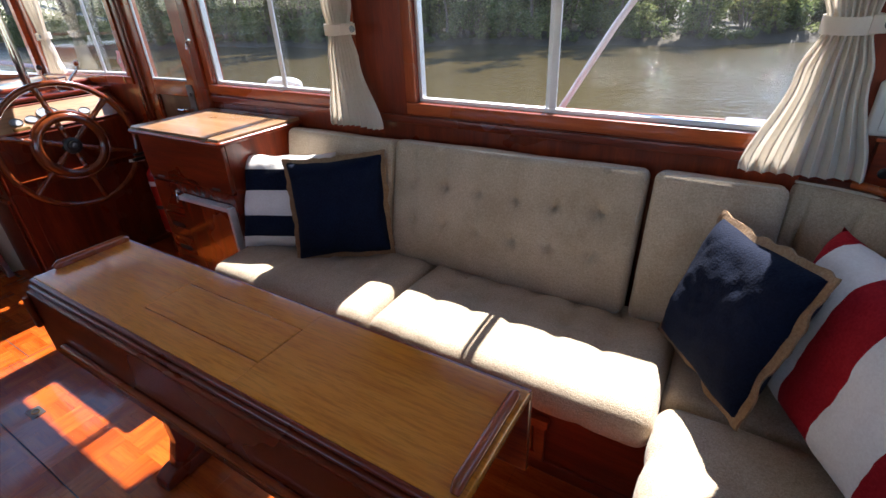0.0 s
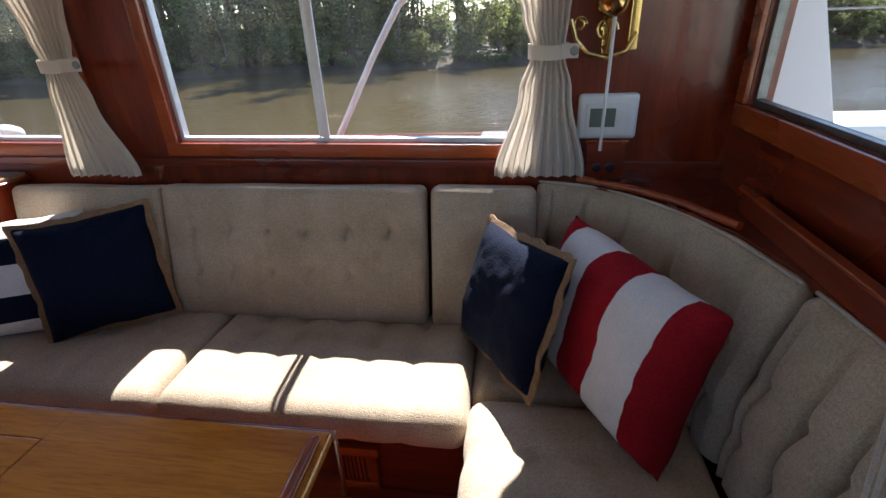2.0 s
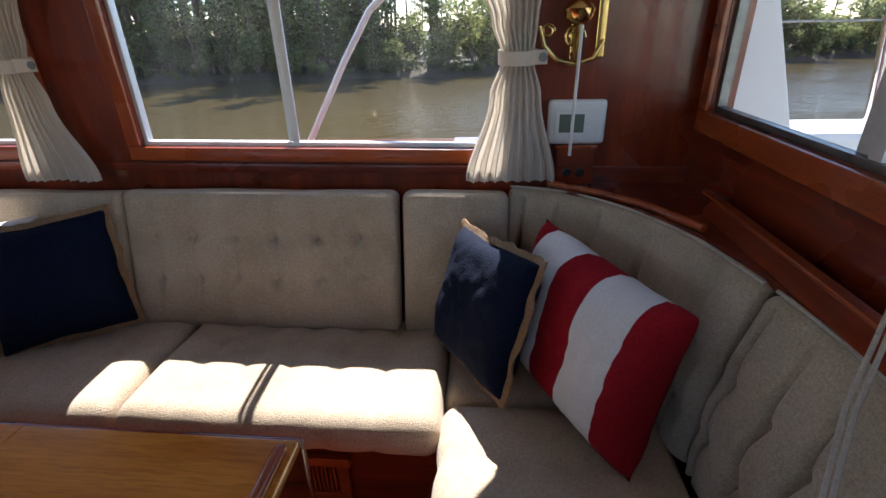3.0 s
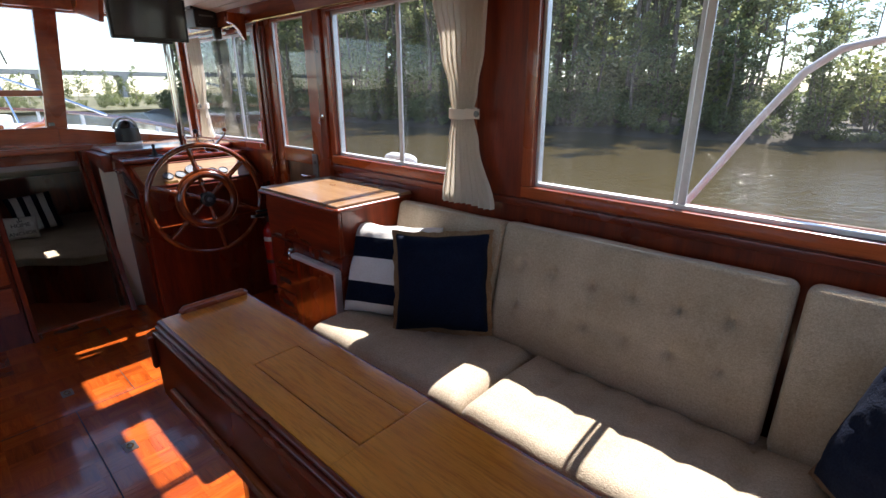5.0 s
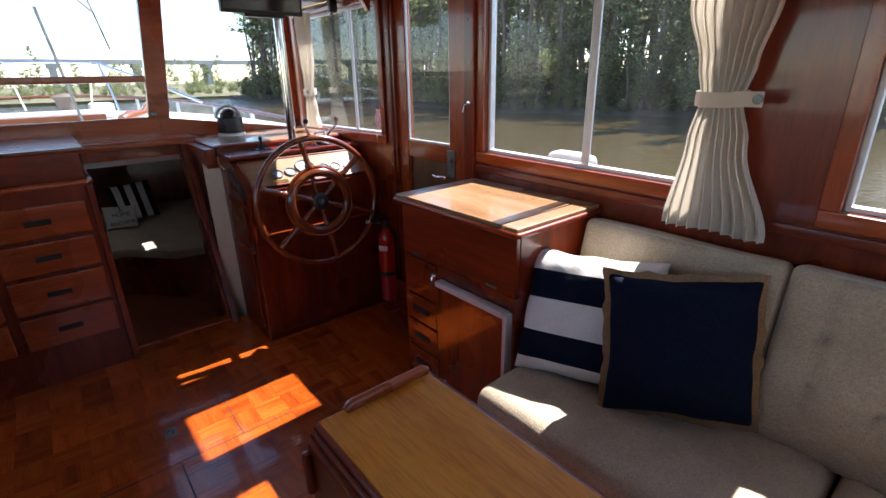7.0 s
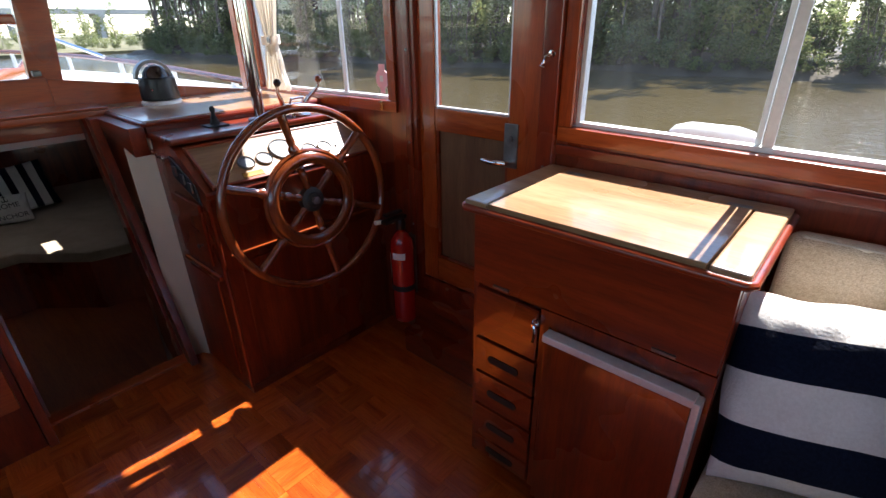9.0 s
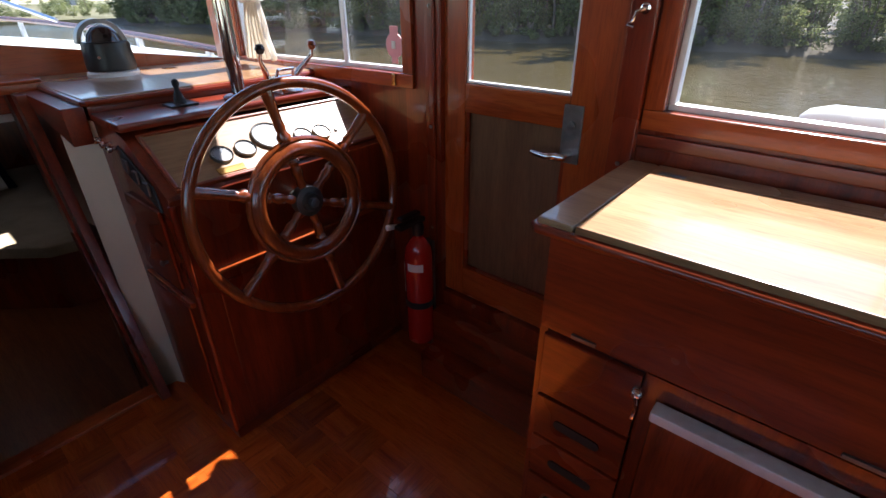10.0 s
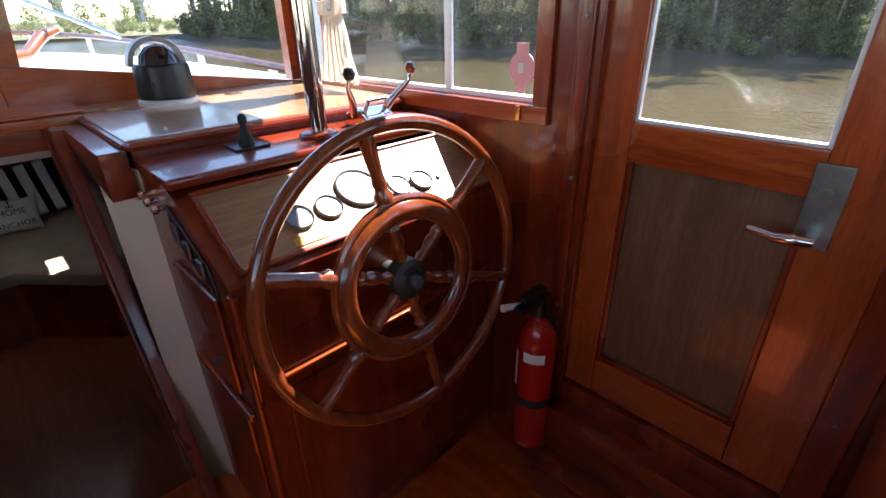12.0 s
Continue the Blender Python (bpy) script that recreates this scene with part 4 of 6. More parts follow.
part("latch", join(lathe([(0.0, 0), (0.012, 0), (0.012, 0.012), (0.007, 0.02), (0.0, 0.021)], 14, along((-2.265, FY0 + 0.003, 0.655), (-2.265, FY0 - 0.2, 0.655))),
                   tube([(-2.265, FY0 - 0.014, 0.655), (-2.258, FY0 - 0.022, 0.635), (-2.260, FY0 - 0.024, 0.61)], 0.004, 8)), CHROME, fd, "bright metal latch")

# ---- port drawer unit by the companionway ----
PX = -3.64
unit = thing("drawer_unit", (-3.9, -0.4, 0), "dark mahogany drawer unit beside the companionway", "cabinet")
part("carcass", box(-4.30, PX - 0.02, PORT + 0.01, 0.11, 0.0, 0.945, 0.003), MAH_Z, unit)
part("upper_step", box(-4.36, -3.72, PORT + 0.01, 0.12, 0.945, 1.085, 0.004), MAH_Y, unit)
part("moulding", tube([(PX - 0.012, PORT + 0.02, 0.955), (PX - 0.012, 0.115, 0.955), (PX - 0.03, 0.132, 0.955), (-4.25, 0.132, 0.955)], 0.014, 10), TRIM_Y, unit, "rounded moulding")
part("top_board", box(-4.38, -3.70, PORT + 0.01, 0.145, 1.085, 1.105, 0.006), MAH_Y, unit)
part("corner_post", prism([(PX, 0.0), (PX, 0.94), (PX - 0.05, 0.94), (PX - 0.05, 0.0)], "y", 0.112, 0.140, 0.004), MAH_Z, unit)
for i, (z0, z1) in enumerate(((0.73, 0.875), (0.565, 0.71), (0.385, 0.545), (0.205, 0.365))):
    for j in range(2):
        y1 = 0.092 - j * 0.40
        dr = part("drawer_front", box(PX - 0.018, PX + 0.006, y1 - 0.36, y1, z0, z1, 0.007), TRIM_Y, unit)
        zc = (z0 + z1) / 2
        # dark plate on the solid front, for the slot's inner shade
        part("finger_slot", box(PX + 0.005, PX + 0.0075, y1 - 0.235, y1 - 0.14, zc - 0.013, zc + 0.013, 0.001), DARK_GAP, dr, "finger slot, its shade drawn as a flat dark plate", 0)

# ---- helm console ----
HY0, HY1 = 0.735, WALL - 0.003
con = thing("helm_console", (-3.7, 1.1, 0), "varnished mahogany helm console with a sloping gauge panel", "helm console")
part("body", prism([(-4.36, 0.0), (-3.355, 0.0), (-3.355, 0.842), (-3.362, 0.852), (-3.545, 0.968), (-3.60, 0.985), (-4.36, 0.985)], "y", HY0, HY1, 0.002), MAH_Z, con)
part("ledge", box(-3.750, -3.535, HY0 - 0.008, HY1, 0.986, 1.010, 0.008), MAH_Y, con, "glossy front ledge")
part("deck_riser", box(-4.36, -3.760, HY0 - 0.004, HY1, 0.986, 1.030, 0.002), MAH_Y, con)
deck_lid = part("chart_deck", box(-4.375, -3.748, HY0 - 0.012, HY1, 1.030, 1.050, 0.008), TOP_TEAK, con, "sunlit varnished chart deck")
for y in (0.79, 1.13):
    part("hinge", box(-4.235, -4.20, y, y + 0.05, 1.0495, 1.052, 0.0008), BRASS, deck_lid)
part("deck_edge", tube([(-4.33, HY0 - 0.012, 1.036), (-3.752, HY0 - 0.012, 1.036), (-3.744, HY0 - 0.006, 1.036), (-3.744, HY1, 1.036)], 0.009, 8), MAH_Y, con)

# frame of the sloping panel, in the panel's own axes: s up the slope, from its lower edge
S0, S1 = Vector((-3.362, 0, 0.854)), Vector((-3.545, 0, 0.970))
UP = (S1 - S0).normalized()
NRM = Vector((-UP.z, 0, UP.x)) * -1
SL = (S1 - S0).length


def on_panel(s, y, lift=0.0):
    p = S0 + UP * s + NRM * lift
    return Vector((p.x, y, p.z))


def panel_slab(s0, s1, y0, y1, lo, hi, bevel=0.0):
    c = (on_panel((s0 + s1) / 2, (y0 + y1) / 2, (lo + hi) / 2))
    bm = box(-(s1 - s0) / 2, (s1 - s0) / 2, -(y1 - y0) / 2, (y1 - y0) / 2, -(hi - lo) / 2, (hi - lo) / 2, bevel)
    m = Matrix(((UP.x, 0, NRM.x, c.x), (0, 1, 0, c.y), (UP.z, 0, NRM.z, c.z), (0, 0, 0, 1)))
    return moved(bm, m)


panel = part("gauge_panel", panel_slab(0.006, SL - 0.004, 0.775, 1.462, 0.0005, 0.006), DASH_WOOD, con, "pale teak gauge panel in sunlight")
for s0, s1, y0, y1 in ((0.0, 0.012, 0.762, 1.474), (SL - 0.012, SL, 0.762, 1.474), (0.012, SL - 0.012, 0.762, 0.774), (0.012, SL - 0.012, 1.463, 1.474)):
    part("bead", panel_slab(s0, s1, y0, y1, 0.0, 0.012, 0.004), MAH_Y, con, "dark panel bead")
for s, y, r in ((0.083, 0.926, 0.031), (0.086, 1.000, 0.031), (0.112, 1.094, 0.055), (0.084, 1.196, 0.030), (0.080, 1.265, 0.030)):
    m = along(on_panel(s, y, 0.006), on_panel(s, y, 0.2))
    g = part("gauge", lathe([(0, 0), (r, 0), (r, 0.008), (r * 0.95, 0.010), (r * 0.90, 0.008), (r * 0.90, 0.004), (0, 0.004)], 28, m), STEEL, panel, "round gauge with a dark metal bezel")
    rot = Matrix.Rotation(radians(40 + 900 * y), 4, "Z")
    part("dial", lathe([(0, 0.0045), (r * 0.895, 0.0045), (r * 0.895, 0.0052), (0, 0.0052)], 28, m), GAUGE_FACE, g)
    part("needle", moved(box(-0.0012, 0.0012, -r * 0.15, r * 0.7, 0.0056, 0.0066), m @ rot), WHITE_PLASTIC, g)
    ticks = bmesh.new()
    for k in range(12):
        a = Matrix.Rotation(radians(-130 + 260 * k / 11), 4, "Z")
        ticks = join(ticks, moved(box(-0.0009, 0.0009, r * 0.66, r * 0.8, 0.0053, 0.0058), m @ a))
    part("tick_marks", ticks, BLACK, g)
part("ignition_badge", panel_slab(0.018, 0.040, 0.885, 0.965, 0.006, 0.009, 0.004), BRASS, panel, "small engraved plate")
part("warning_light", lathe([(0, 0), (0.006, 0), (0.006, 0.005), (0, 0.007)], 12, along(on_panel(0.075, 1.32, 0.006), on_panel(0.075, 1.32, 0.2))), BLACK, panel)
# port face of the console: breaker panel, knobs and mouldings
sw = part("breaker_panel", prism([(-3.60, 0.945), (-3.425, 0.868), (-3.405, 0.800), (-3.60, 0.872)], "y", HY0 - 0.006, HY0, 0.002), BLACK, con, "black breaker panel")
for k in range(3):
    x = -3.575 + 0.055 * k
    part("breaker", box(x, x + 0.03, HY0 - 0.014, HY0 - 0.006, 0.880 - 0.02 * k, 0.915 - 0.02 * k, 0.003), STEEL, sw)
for k in range(3):
    x = -3.70 + 0.045 * k
    part("pull_knob", lathe([(0, 0), (0.006, 0), (0.006, 0.014), (0.010, 0.018), (0.010, 0.028), (0, 0.03)], 14, along((x, HY0, 0.945 - 0.004 * k), (x, HY0 - 0.2, 0.945 - 0.004 * k))), CHROME, con)
part("side_door", box(-3.66, -3.42, HY0 - 0.012, HY0, 0.56, 0.80, 0.006), MAH_Z, con)
part("side_door", box(-3.66, -3.42, HY0 - 0.010, HY0, 0.06, 0.50, 0.006), MAH_Z, con)
part("side_moulding", box(-3.68, -3.375, HY0 - 0.016, HY0, 0.515, 0.535, 0.005), TRIM_X, con)
part("door_knob", lathe([(0, 0), (0.005, 0), (0.005, 0.01), (0.010, 0.016), (0, 0.022)], 14, along((-3.46, HY0 - 0.012, 0.64), (-3.46, HY0 - 0.2, 0.64))), STEEL, con)
part("front_shelf_edge", box(-3.357, -3.343, 0.77, 1.46, 0.604, 0.616, 0.003), TRIM_Y, con)
part("front_panel", box(-3.357, -3.349, 0.80, 1.44, 0.09, 0.575, 0.004), MAH_Z, con)
part("kick_strip", box(-3.357, -3.345, HY0, HY1, 0.0, 0.035, 0.003), MAH_Y, con)
part("corner_bead", tube([(-3.357, HY0 + 0.004, 0.03), (-3.357, HY0 + 0.004, 0.83)], 0.009, 10), MAH_Z, con)

# ---- steering wheel ----
WC = Vector((-3.277, 1.081, 0.759))
TILT = radians(5.5)
WM = Matrix.Translation(WC) @ Matrix.Rotation(radians(-2.75), 4, "Z") @ Matrix(((math.cos(TILT), 0, -math.sin(TILT), 0), (0, 1, 0, 0), (math.sin(TILT), 0, math.cos(TILT), 0), (0, 0, 0, 1)))


def wheel_pt(r, deg, out=0.0):
    a = radians(deg)
    return WM @ Vector((out, r * math.cos(a), r * math.sin(a)))


wheel = thing("steering_wheel", tuple(WC), "large varnished wooden ship's steering wheel with six turned spokes", "steering wheel")
part("rim", tube([wheel_pt(0.3335, 360 * k / 72) for k in range(72)], 0.0165, 14, True), WHEEL_WOOD, wheel)
inner = part("inner_ring", tube([wheel_pt(0.160, 360 * k / 56, 0.004) for k in range(56)], 0.021, 12, True, 1.25), WHEEL_WOOD, wheel)
part("ring_bead", tube([wheel_pt(0.183, 360 * k / 56, 0.008) for k in range(56)], 0.009, 8, True), WHEEL_WOOD, inner)
part("ring_bead", tube([wheel_pt(0.140, 360 * k / 56, 0.012) for k in range(56)], 0.007, 8, True), WHEEL_WOOD, inner)
for k in range(6):
    a = 100 + 60 * k
    part("spoke", turned(wheel_pt(0.185, a), wheel_pt(0.324, a), [0.019, 0.021, 0.013, 0.016, 0.0135, 0.014, 0.015, 0.0155, 0.016, 0.0165, 0.016]), WHEEL_WOOD, wheel)
    part("inner_spoke", turned(wheel_pt(0.035, a), wheel_pt(0.145, a), [0.011, 0.012, 0.015, 0.010, 0.013, 0.016, 0.016, 0.012, 0.017, 0.012, 0.011]), WHEEL_WOOD, wheel)
hub = part("hub", lathe([(0, -0.02), (0.045, -0.02), (0.047, 0.0), (0.045, 0.014), (0.030, 0.018), (0.026, 0.026), (0, 0.027)], 24, along(wheel_pt(0, 0), wheel_pt(0, 0, 0.2))), BRONZE, wheel, "dull bronze hub")
part("hub_nut", lathe([(0, 0.026), (0.015, 0.026), (0.015, 0.042), (0.008, 0.044), (0, 0.044)], 6, along(wheel_pt(0, 0), wheel_pt(0, 0, 0.2))), STEEL, hub, "steel hub nut", 20)
part("shaft", tube([wheel_pt(0, 0, -0.02), wheel_pt(0, 0, -0.105)], 0.02, 14), STEEL, wheel)

# ---- instruments on the console ----
cmp_ = thing("compass", (-4.20, 0.955, 1.05), "black binnacle compass with a clear dome on a pale base ring", "compass")
CM = Matrix.Translation((-4.20, 0.955, 1.05))
part("base_ring", lathe([(0, 0), (0.082, 0), (0.082, 0.012), (0.074, 0.018), (0, 0.018)], 32, CM), ALU, cmp_)
part("bowl", lathe([(0, 0.018), (0.076, 0.018), (0.078, 0.03), (0.074, 0.105), (0.068, 0.112), (0, 0.112)], 32, CM), BLACK, cmp_)
part("card", lathe([(0, 0.112), (0.056, 0.112), (0.050, 0.135), (0.030, 0.156), (0, 0.164)], 28, CM), SCREEN, cmp_, "dark compass dome")
part("hood", moved(prism(arc(0, 0.105, 0.078, 0, 180, 20) + arc(0, 0.105, 0.064, 180, 0, 20), "x", -0.055, -0.015, 0.002), CM), STEEL, cmp_, "grey hood")
part("screw", lathe([(0, 0), (0.005, 0), (0.005, 0.003), (0, 0.003)], 10, along((-4.142, 0.908, 1.115), (-4.09, 0.866, 1.115))), CHROME, cmp_)

pole = thing("support_pole", (-3.63, 1.115, 1.01), "polished stainless support pole on a wooden base", "pole")
part("pole", tube([(-3.63, 1.115, 1.018), (-3.63, 1.115, 2.0)], 0.022, 24), CHROME, pole)
part("base_flange", lathe([(0, 0), (0.046, 0), (0.048, 0.006), (0.044, 0.012), (0.026, 0.016), (0, 0.016)], 28, Matrix.Translation((-3.63, 1.115, 1.010))), MAH_Y, pole, "wooden base collar")

joy = thing("thruster_joystick", (-3.665, 0.945, 1.010), "black rubber joystick on a square plate", "joystick")
part("plate", box(-3.70, -3.63, 0.905, 0.985, 1.010, 1.016, 0.002), BLACK, joy)
part("boot", lathe([(0, 0), (0.018, 0), (0.016, 0.008), (0.0165, 0.012), (0.012, 0.02), (0.0125, 0.024), (0.008, 0.034), (0.0065, 0.045), (0.010, 0.052), (0.010, 0.062), (0.005, 0.068), (0, 0.069)], 18, Matrix.Translation((-3.665, 0.945, 1.016))), RUBBER, joy)

thr = thing("engine_controls", (-3.62, 1.27, 1.010), "chrome engine control with two levers and ball knobs", "engine controls")
part("pedestal", prism([(-3.69, 1.010), (-3.56, 1.010), (-3.58, 1.045), (-3.61, 1.062), (-3.64, 1.062), (-3.675, 1.045)], "y", 1.225, 1.315, 0.008), CHROME, thr)
for y0, y1, x1, mat in ((1.222, 1.185, -3.58, BLACK), (1.318, 1.375, -3.575, WHEEL_WOOD)):
    lever_ = part("lever", tube([(-3.625, y0, 1.045), (-3.610, (y0 * 2 + y1) / 3, 1.075), (x1 - 0.01, y1, 1.12), (x1, y1, 1.14)], [0.012, 0.010, 0.006, 0.005], 12), CHROME, thr)
    part("knob", lathe([(0, -0.016), (0.010, -0.013), (0.016, 0), (0.010, 0.013), (0, 0.016)], 18, Matrix.Translation((x1, y1, 1.152))), mat, lever_, "round ball knob")
part("handle_loop", tube([(-3.60, 1.235, 1.05), (-3.585, 1.24, 1.085), (-3.585, 1.295, 1.085), (-3.60, 1.30, 1.05)], 0.006, 10), CHROME, thr)

# ---- fire extinguisher ----
ext = thing("fire_extinguisher", (-3.13, 1.395, 0.135), "red fire extinguisher strapped to the door post", "extinguisher")
EM = Matrix.Translation((-3.13, 1.395, 0.135))
part("cylinder", lathe([(0, 0), (0.046, 0), (0.051, 0.008), (0.051, 0.36), (0.045, 0.395), (0.028, 0.42), (0.018, 0.43), (0.018, 0.44), (0, 0.44)], 28, EM), RED_PAINT, ext)
part("valve", lathe([(0, 0.44), (0.020, 0.44), (0.022, 0.47), (0.016, 0.49), (0, 0.49)], 18, EM), BLACK, ext)
part("handle", join(box(-3.145, -3.115, 1.30, 1.42, 0.620, 0.637, 0.004), box(-3.143, -3.117, 1.31, 1.40, 0.650, 0.663, 0.004)), BLACK, ext)
part("nozzle", tube([(-3.145, 1.37, 0.610), (-3.165, 1.325, 0.617), (-3.175, 1.295, 0.620)], [0.008, 0.008, 0.010], 10), WHITE_PLASTIC, ext)
part("strap", lathe([(0.0515, 0.16), (0.053, 0.16), (0.053, 0.185), (0.0515, 0.185)], 28, EM), RUBBER, ext, "black strap")


def label_patch(z0, z1, a0, a1):
    bm = bmesh.new()
    prev = None
    for k in range(9):
        a = radians(a0 + (a1 - a0) * k / 8)
        cur = [bm.verts.new(EM @ Vector((0.0518 * math.cos(a), 0.0518 * math.sin(a), z))) for z in (z0, z1)]
        if prev:
            bm.faces.new((prev[0], cur[0], cur[1], prev[1]))
        prev = cur
    return bm


part("label", label_patch(0.215, 0.33, -160, -120), WHITE_PLASTIC, ext, "small white printed label")
part("label", label_patch(0.315, 0.345, -95, -30), WHITE_PLASTIC, ext, "small white printed label")
part("bracket", box(-3.15, -3.11, 1.448, 1.472, 0.20, 0.53, 0.003), STEEL, ext)

# ---- companionway down to the forward cabin ----
structure("companion_lining", prism([(-3.757, 0.7345), (-3.768, 0.7345), (-3.885, 0.682), (-3.878, 0.672)], "z", -0.30, 0.985), LAMINATE, "cream laminate side lining of the companionway", "panel")
structure("companion_side", prism([(-4.36, 1.030), (-3.752, 1.030), (-3.752, 0.925), (-4.20, 1.010), (-4.36, 1.010)], "y", 0.668, 0.722, 0.003), MAH_X, "varnished mahogany board beside the companionway", "trim")
structure("companion_bulkhead", prism([(-4.36, 0.99), (-3.90, 0.99), (-3.90, -0.75), (-4.36, -0.75)], "y", 0.692, 0.7325), MAH_Z, "mahogany bulkhead below the console", "wall")


def raked(dx, w, y0, y1, mat, label):
    a, b = (-4.20 + dx, 1.03), (-3.80 + dx, -0.02)
    structure("companion_jamb", prism([a, (a[0] + w, a[1]), (b[0] + w, b[1]), b], "y", y0, y1, 0.002), mat, label, "door frame")


raked(0.03, 0.06, 0.640, 0.671, MAH_Z, "raked mahogany jamb of the companionway")
# narrow pale strip set between the two mahogany jambs
raked(-0.015, 0.04, 0.648, 0.664, LAMINATE, "pale raked strip between the companionway jambs")
raked(-0.09, 0.07, 0.636, 0.671, MAH_Z, "raked inner mahogany jamb of the companionway")
raked(-0.06, 0.06, 0.112, 0.150, MAH_Z, "raked mahogany jamb beside the drawers")
structure("companion_header", join(box(-4.34, -4.18, 0.12, 0.735, 1.025, 1.055, 0.006), box(-4.30, -4.27, 0.12, 0.735, 0.955, 1.025, 0.004)), TRIM_Y, "teak ledge over the companionway", "trim")
structure("dash_shelf", box(-4.40, -4.18, PORT + 0.01, 0.735, 1.055, 1.064, 0.003), TRIM_Y, "varnished teak shelf below the windscreen", "shelf")

# forward cabin
structure("cabin_floor", box(-8.5, -3.75, -1.5, 1.5, -0.78, -0.74), CARPET_WOOD, "worn reddish cabin sole", "floor")
structure("cabin_wall", join(box(-8.56, -8.5, -1.5, 1.5, -0.74, 0.895), box(-8.5, -4.36, 1.5, 1.56, -0.74, 0.895), box(-8.5, -4.36, -1.56, -1.5, -0.74, 0.895), box(-4.36, -3.80, 0.05, 0.11, -0.74, 0.0), box(-3.80, -3.78, 0.11, 0.70, -0.74, -0.045)),
          MAH_Z, "dark mahogany panelling of the forward cabin", "wall")
structure("cabin_liner", box(-8.5, -8.46, -1.5, 1.5, 0.35, 0.80), LAMINATE, "cream liner above the berth", "panel")
# besides the hatch, a small unseen slot is added to throw sun on the berth
structure("foredeck", join(
    prism([(-10.6, -0.55), (-10.6, 0.55), (-9.4, 1.38), (-8.2, 1.70), (-6.94, 1.84), (-6.94, -1.84), (-8.2, -1.70), (-9.4, -1.38)], "z", 0.90, 0.96),
    box(-6.30, -4.45, -1.84, 1.84, 0.90, 0.96), box(-6.94, -6.30, -1.84, -0.36, 0.90, 0.96),
    box(-6.94, -6.60, 0.44, 1.84, 0.90, 0.96), box(-6.34, -6.30, 0.44, 1.84, 0.90, 0.96),
    box(-6.60, -6.34, 0.44, 1.385, 0.90, 0.96), box(-6.60, -6.34, 1.525, 1.84, 0.90, 0.96)), GELCOAT, "white gelcoat foredeck", "deck")
structure("companion_step", box(-4.20, -3.82, 0.15, 0.64, -0.42, -0.38, 0.006), MAH_Y, "mahogany step down to the cabin", "step")

berth = thing("vee_berth", (-7.0, 0.4, -0.74), "dark berth with a beige cushion in the forward cabin", "berth")
outline = [(-8.45, -1.45), (-6.95, -1.45), (-6.47, -0.52), (-6.50, 0.38), (-6.08, 0.76), (-5.95, 1.48), (-8.45, 1.48)]
part("berth_base", prism([(x - 0.04, y) for x, y in outline], "z", -0.738, -0.312, 0.004), MAH_Z, berth)
part("mattress", prism(outline, "z", -0.310, -0.215, 0.03), LINEN, berth, "beige woven berth cushion")

# ---- outside: river, banks, trees and bridge ----
WATER_Z = -1.20
structure("water", box(-900, 500, -500, 700, WATER_Z - 0.05, WATER_Z), WATER, "rippled brown river water with sun glitter", "water", 0)


def shore(x):
    """Distance of the bank's edge from the boat's midline."""
    return 30.0 + (0.27 if x > 0 else 0.12) * x + 0.7 * math.sin(x * 0.31) + 0.5 * math.sin(x * 0.83 + 1)


gbm = bmesh.new()
rows_ = []
for i in range(161):
    x = -72 + i * 1.0
    s = shore(x)
    rows_.append([gbm.verts.new((x, s + d, WATER_Z + h + 0.15 * noise.noise(Vector((x * 0.3, d, 3))))) for d, h in ((-0.8, -0.15), (0.1, 0.25), (0.8, 0.5), (6, 0.7), (40, 0.9), (300, 1.2))])
for a, b in zip(rows_, rows_[1:]):
    for k in range(5):
        gbm.faces.new((a[k], b[k], b[k + 1], a[k + 1]))
structure("ground", gbm, BANK, "muddy leaf-strewn river bank", "ground")


def leaf_cloud(bm, centre, size, count, leaf, rng):
    for _ in range(count):
        while True:
            p = Vector((rng.uniform(-1, 1), rng.uniform(-1, 1), rng.uniform(-1, 1)))
            if 0.15 < p.length < 1.0:
                break
        q = Vector(centre) + Vector((p.x * size[0], p.y * size[1], p.z * size[2]))
        r = leaf * rng.uniform(0.55, 1.25)
        u = Vector((rng.uniform(-1, 1), rng.uniform(-1, 1), rng.uniform(-0.6, 0.6))).normalized()
        w = u.orthogonal().normalized() * rng.uniform(0.35, 0.7)
        bm.faces.new([bm.verts.new(q + u * r), bm.verts.new(q + w * r), bm.verts.new(q - u * r), bm.verts.new(q - w * r)])


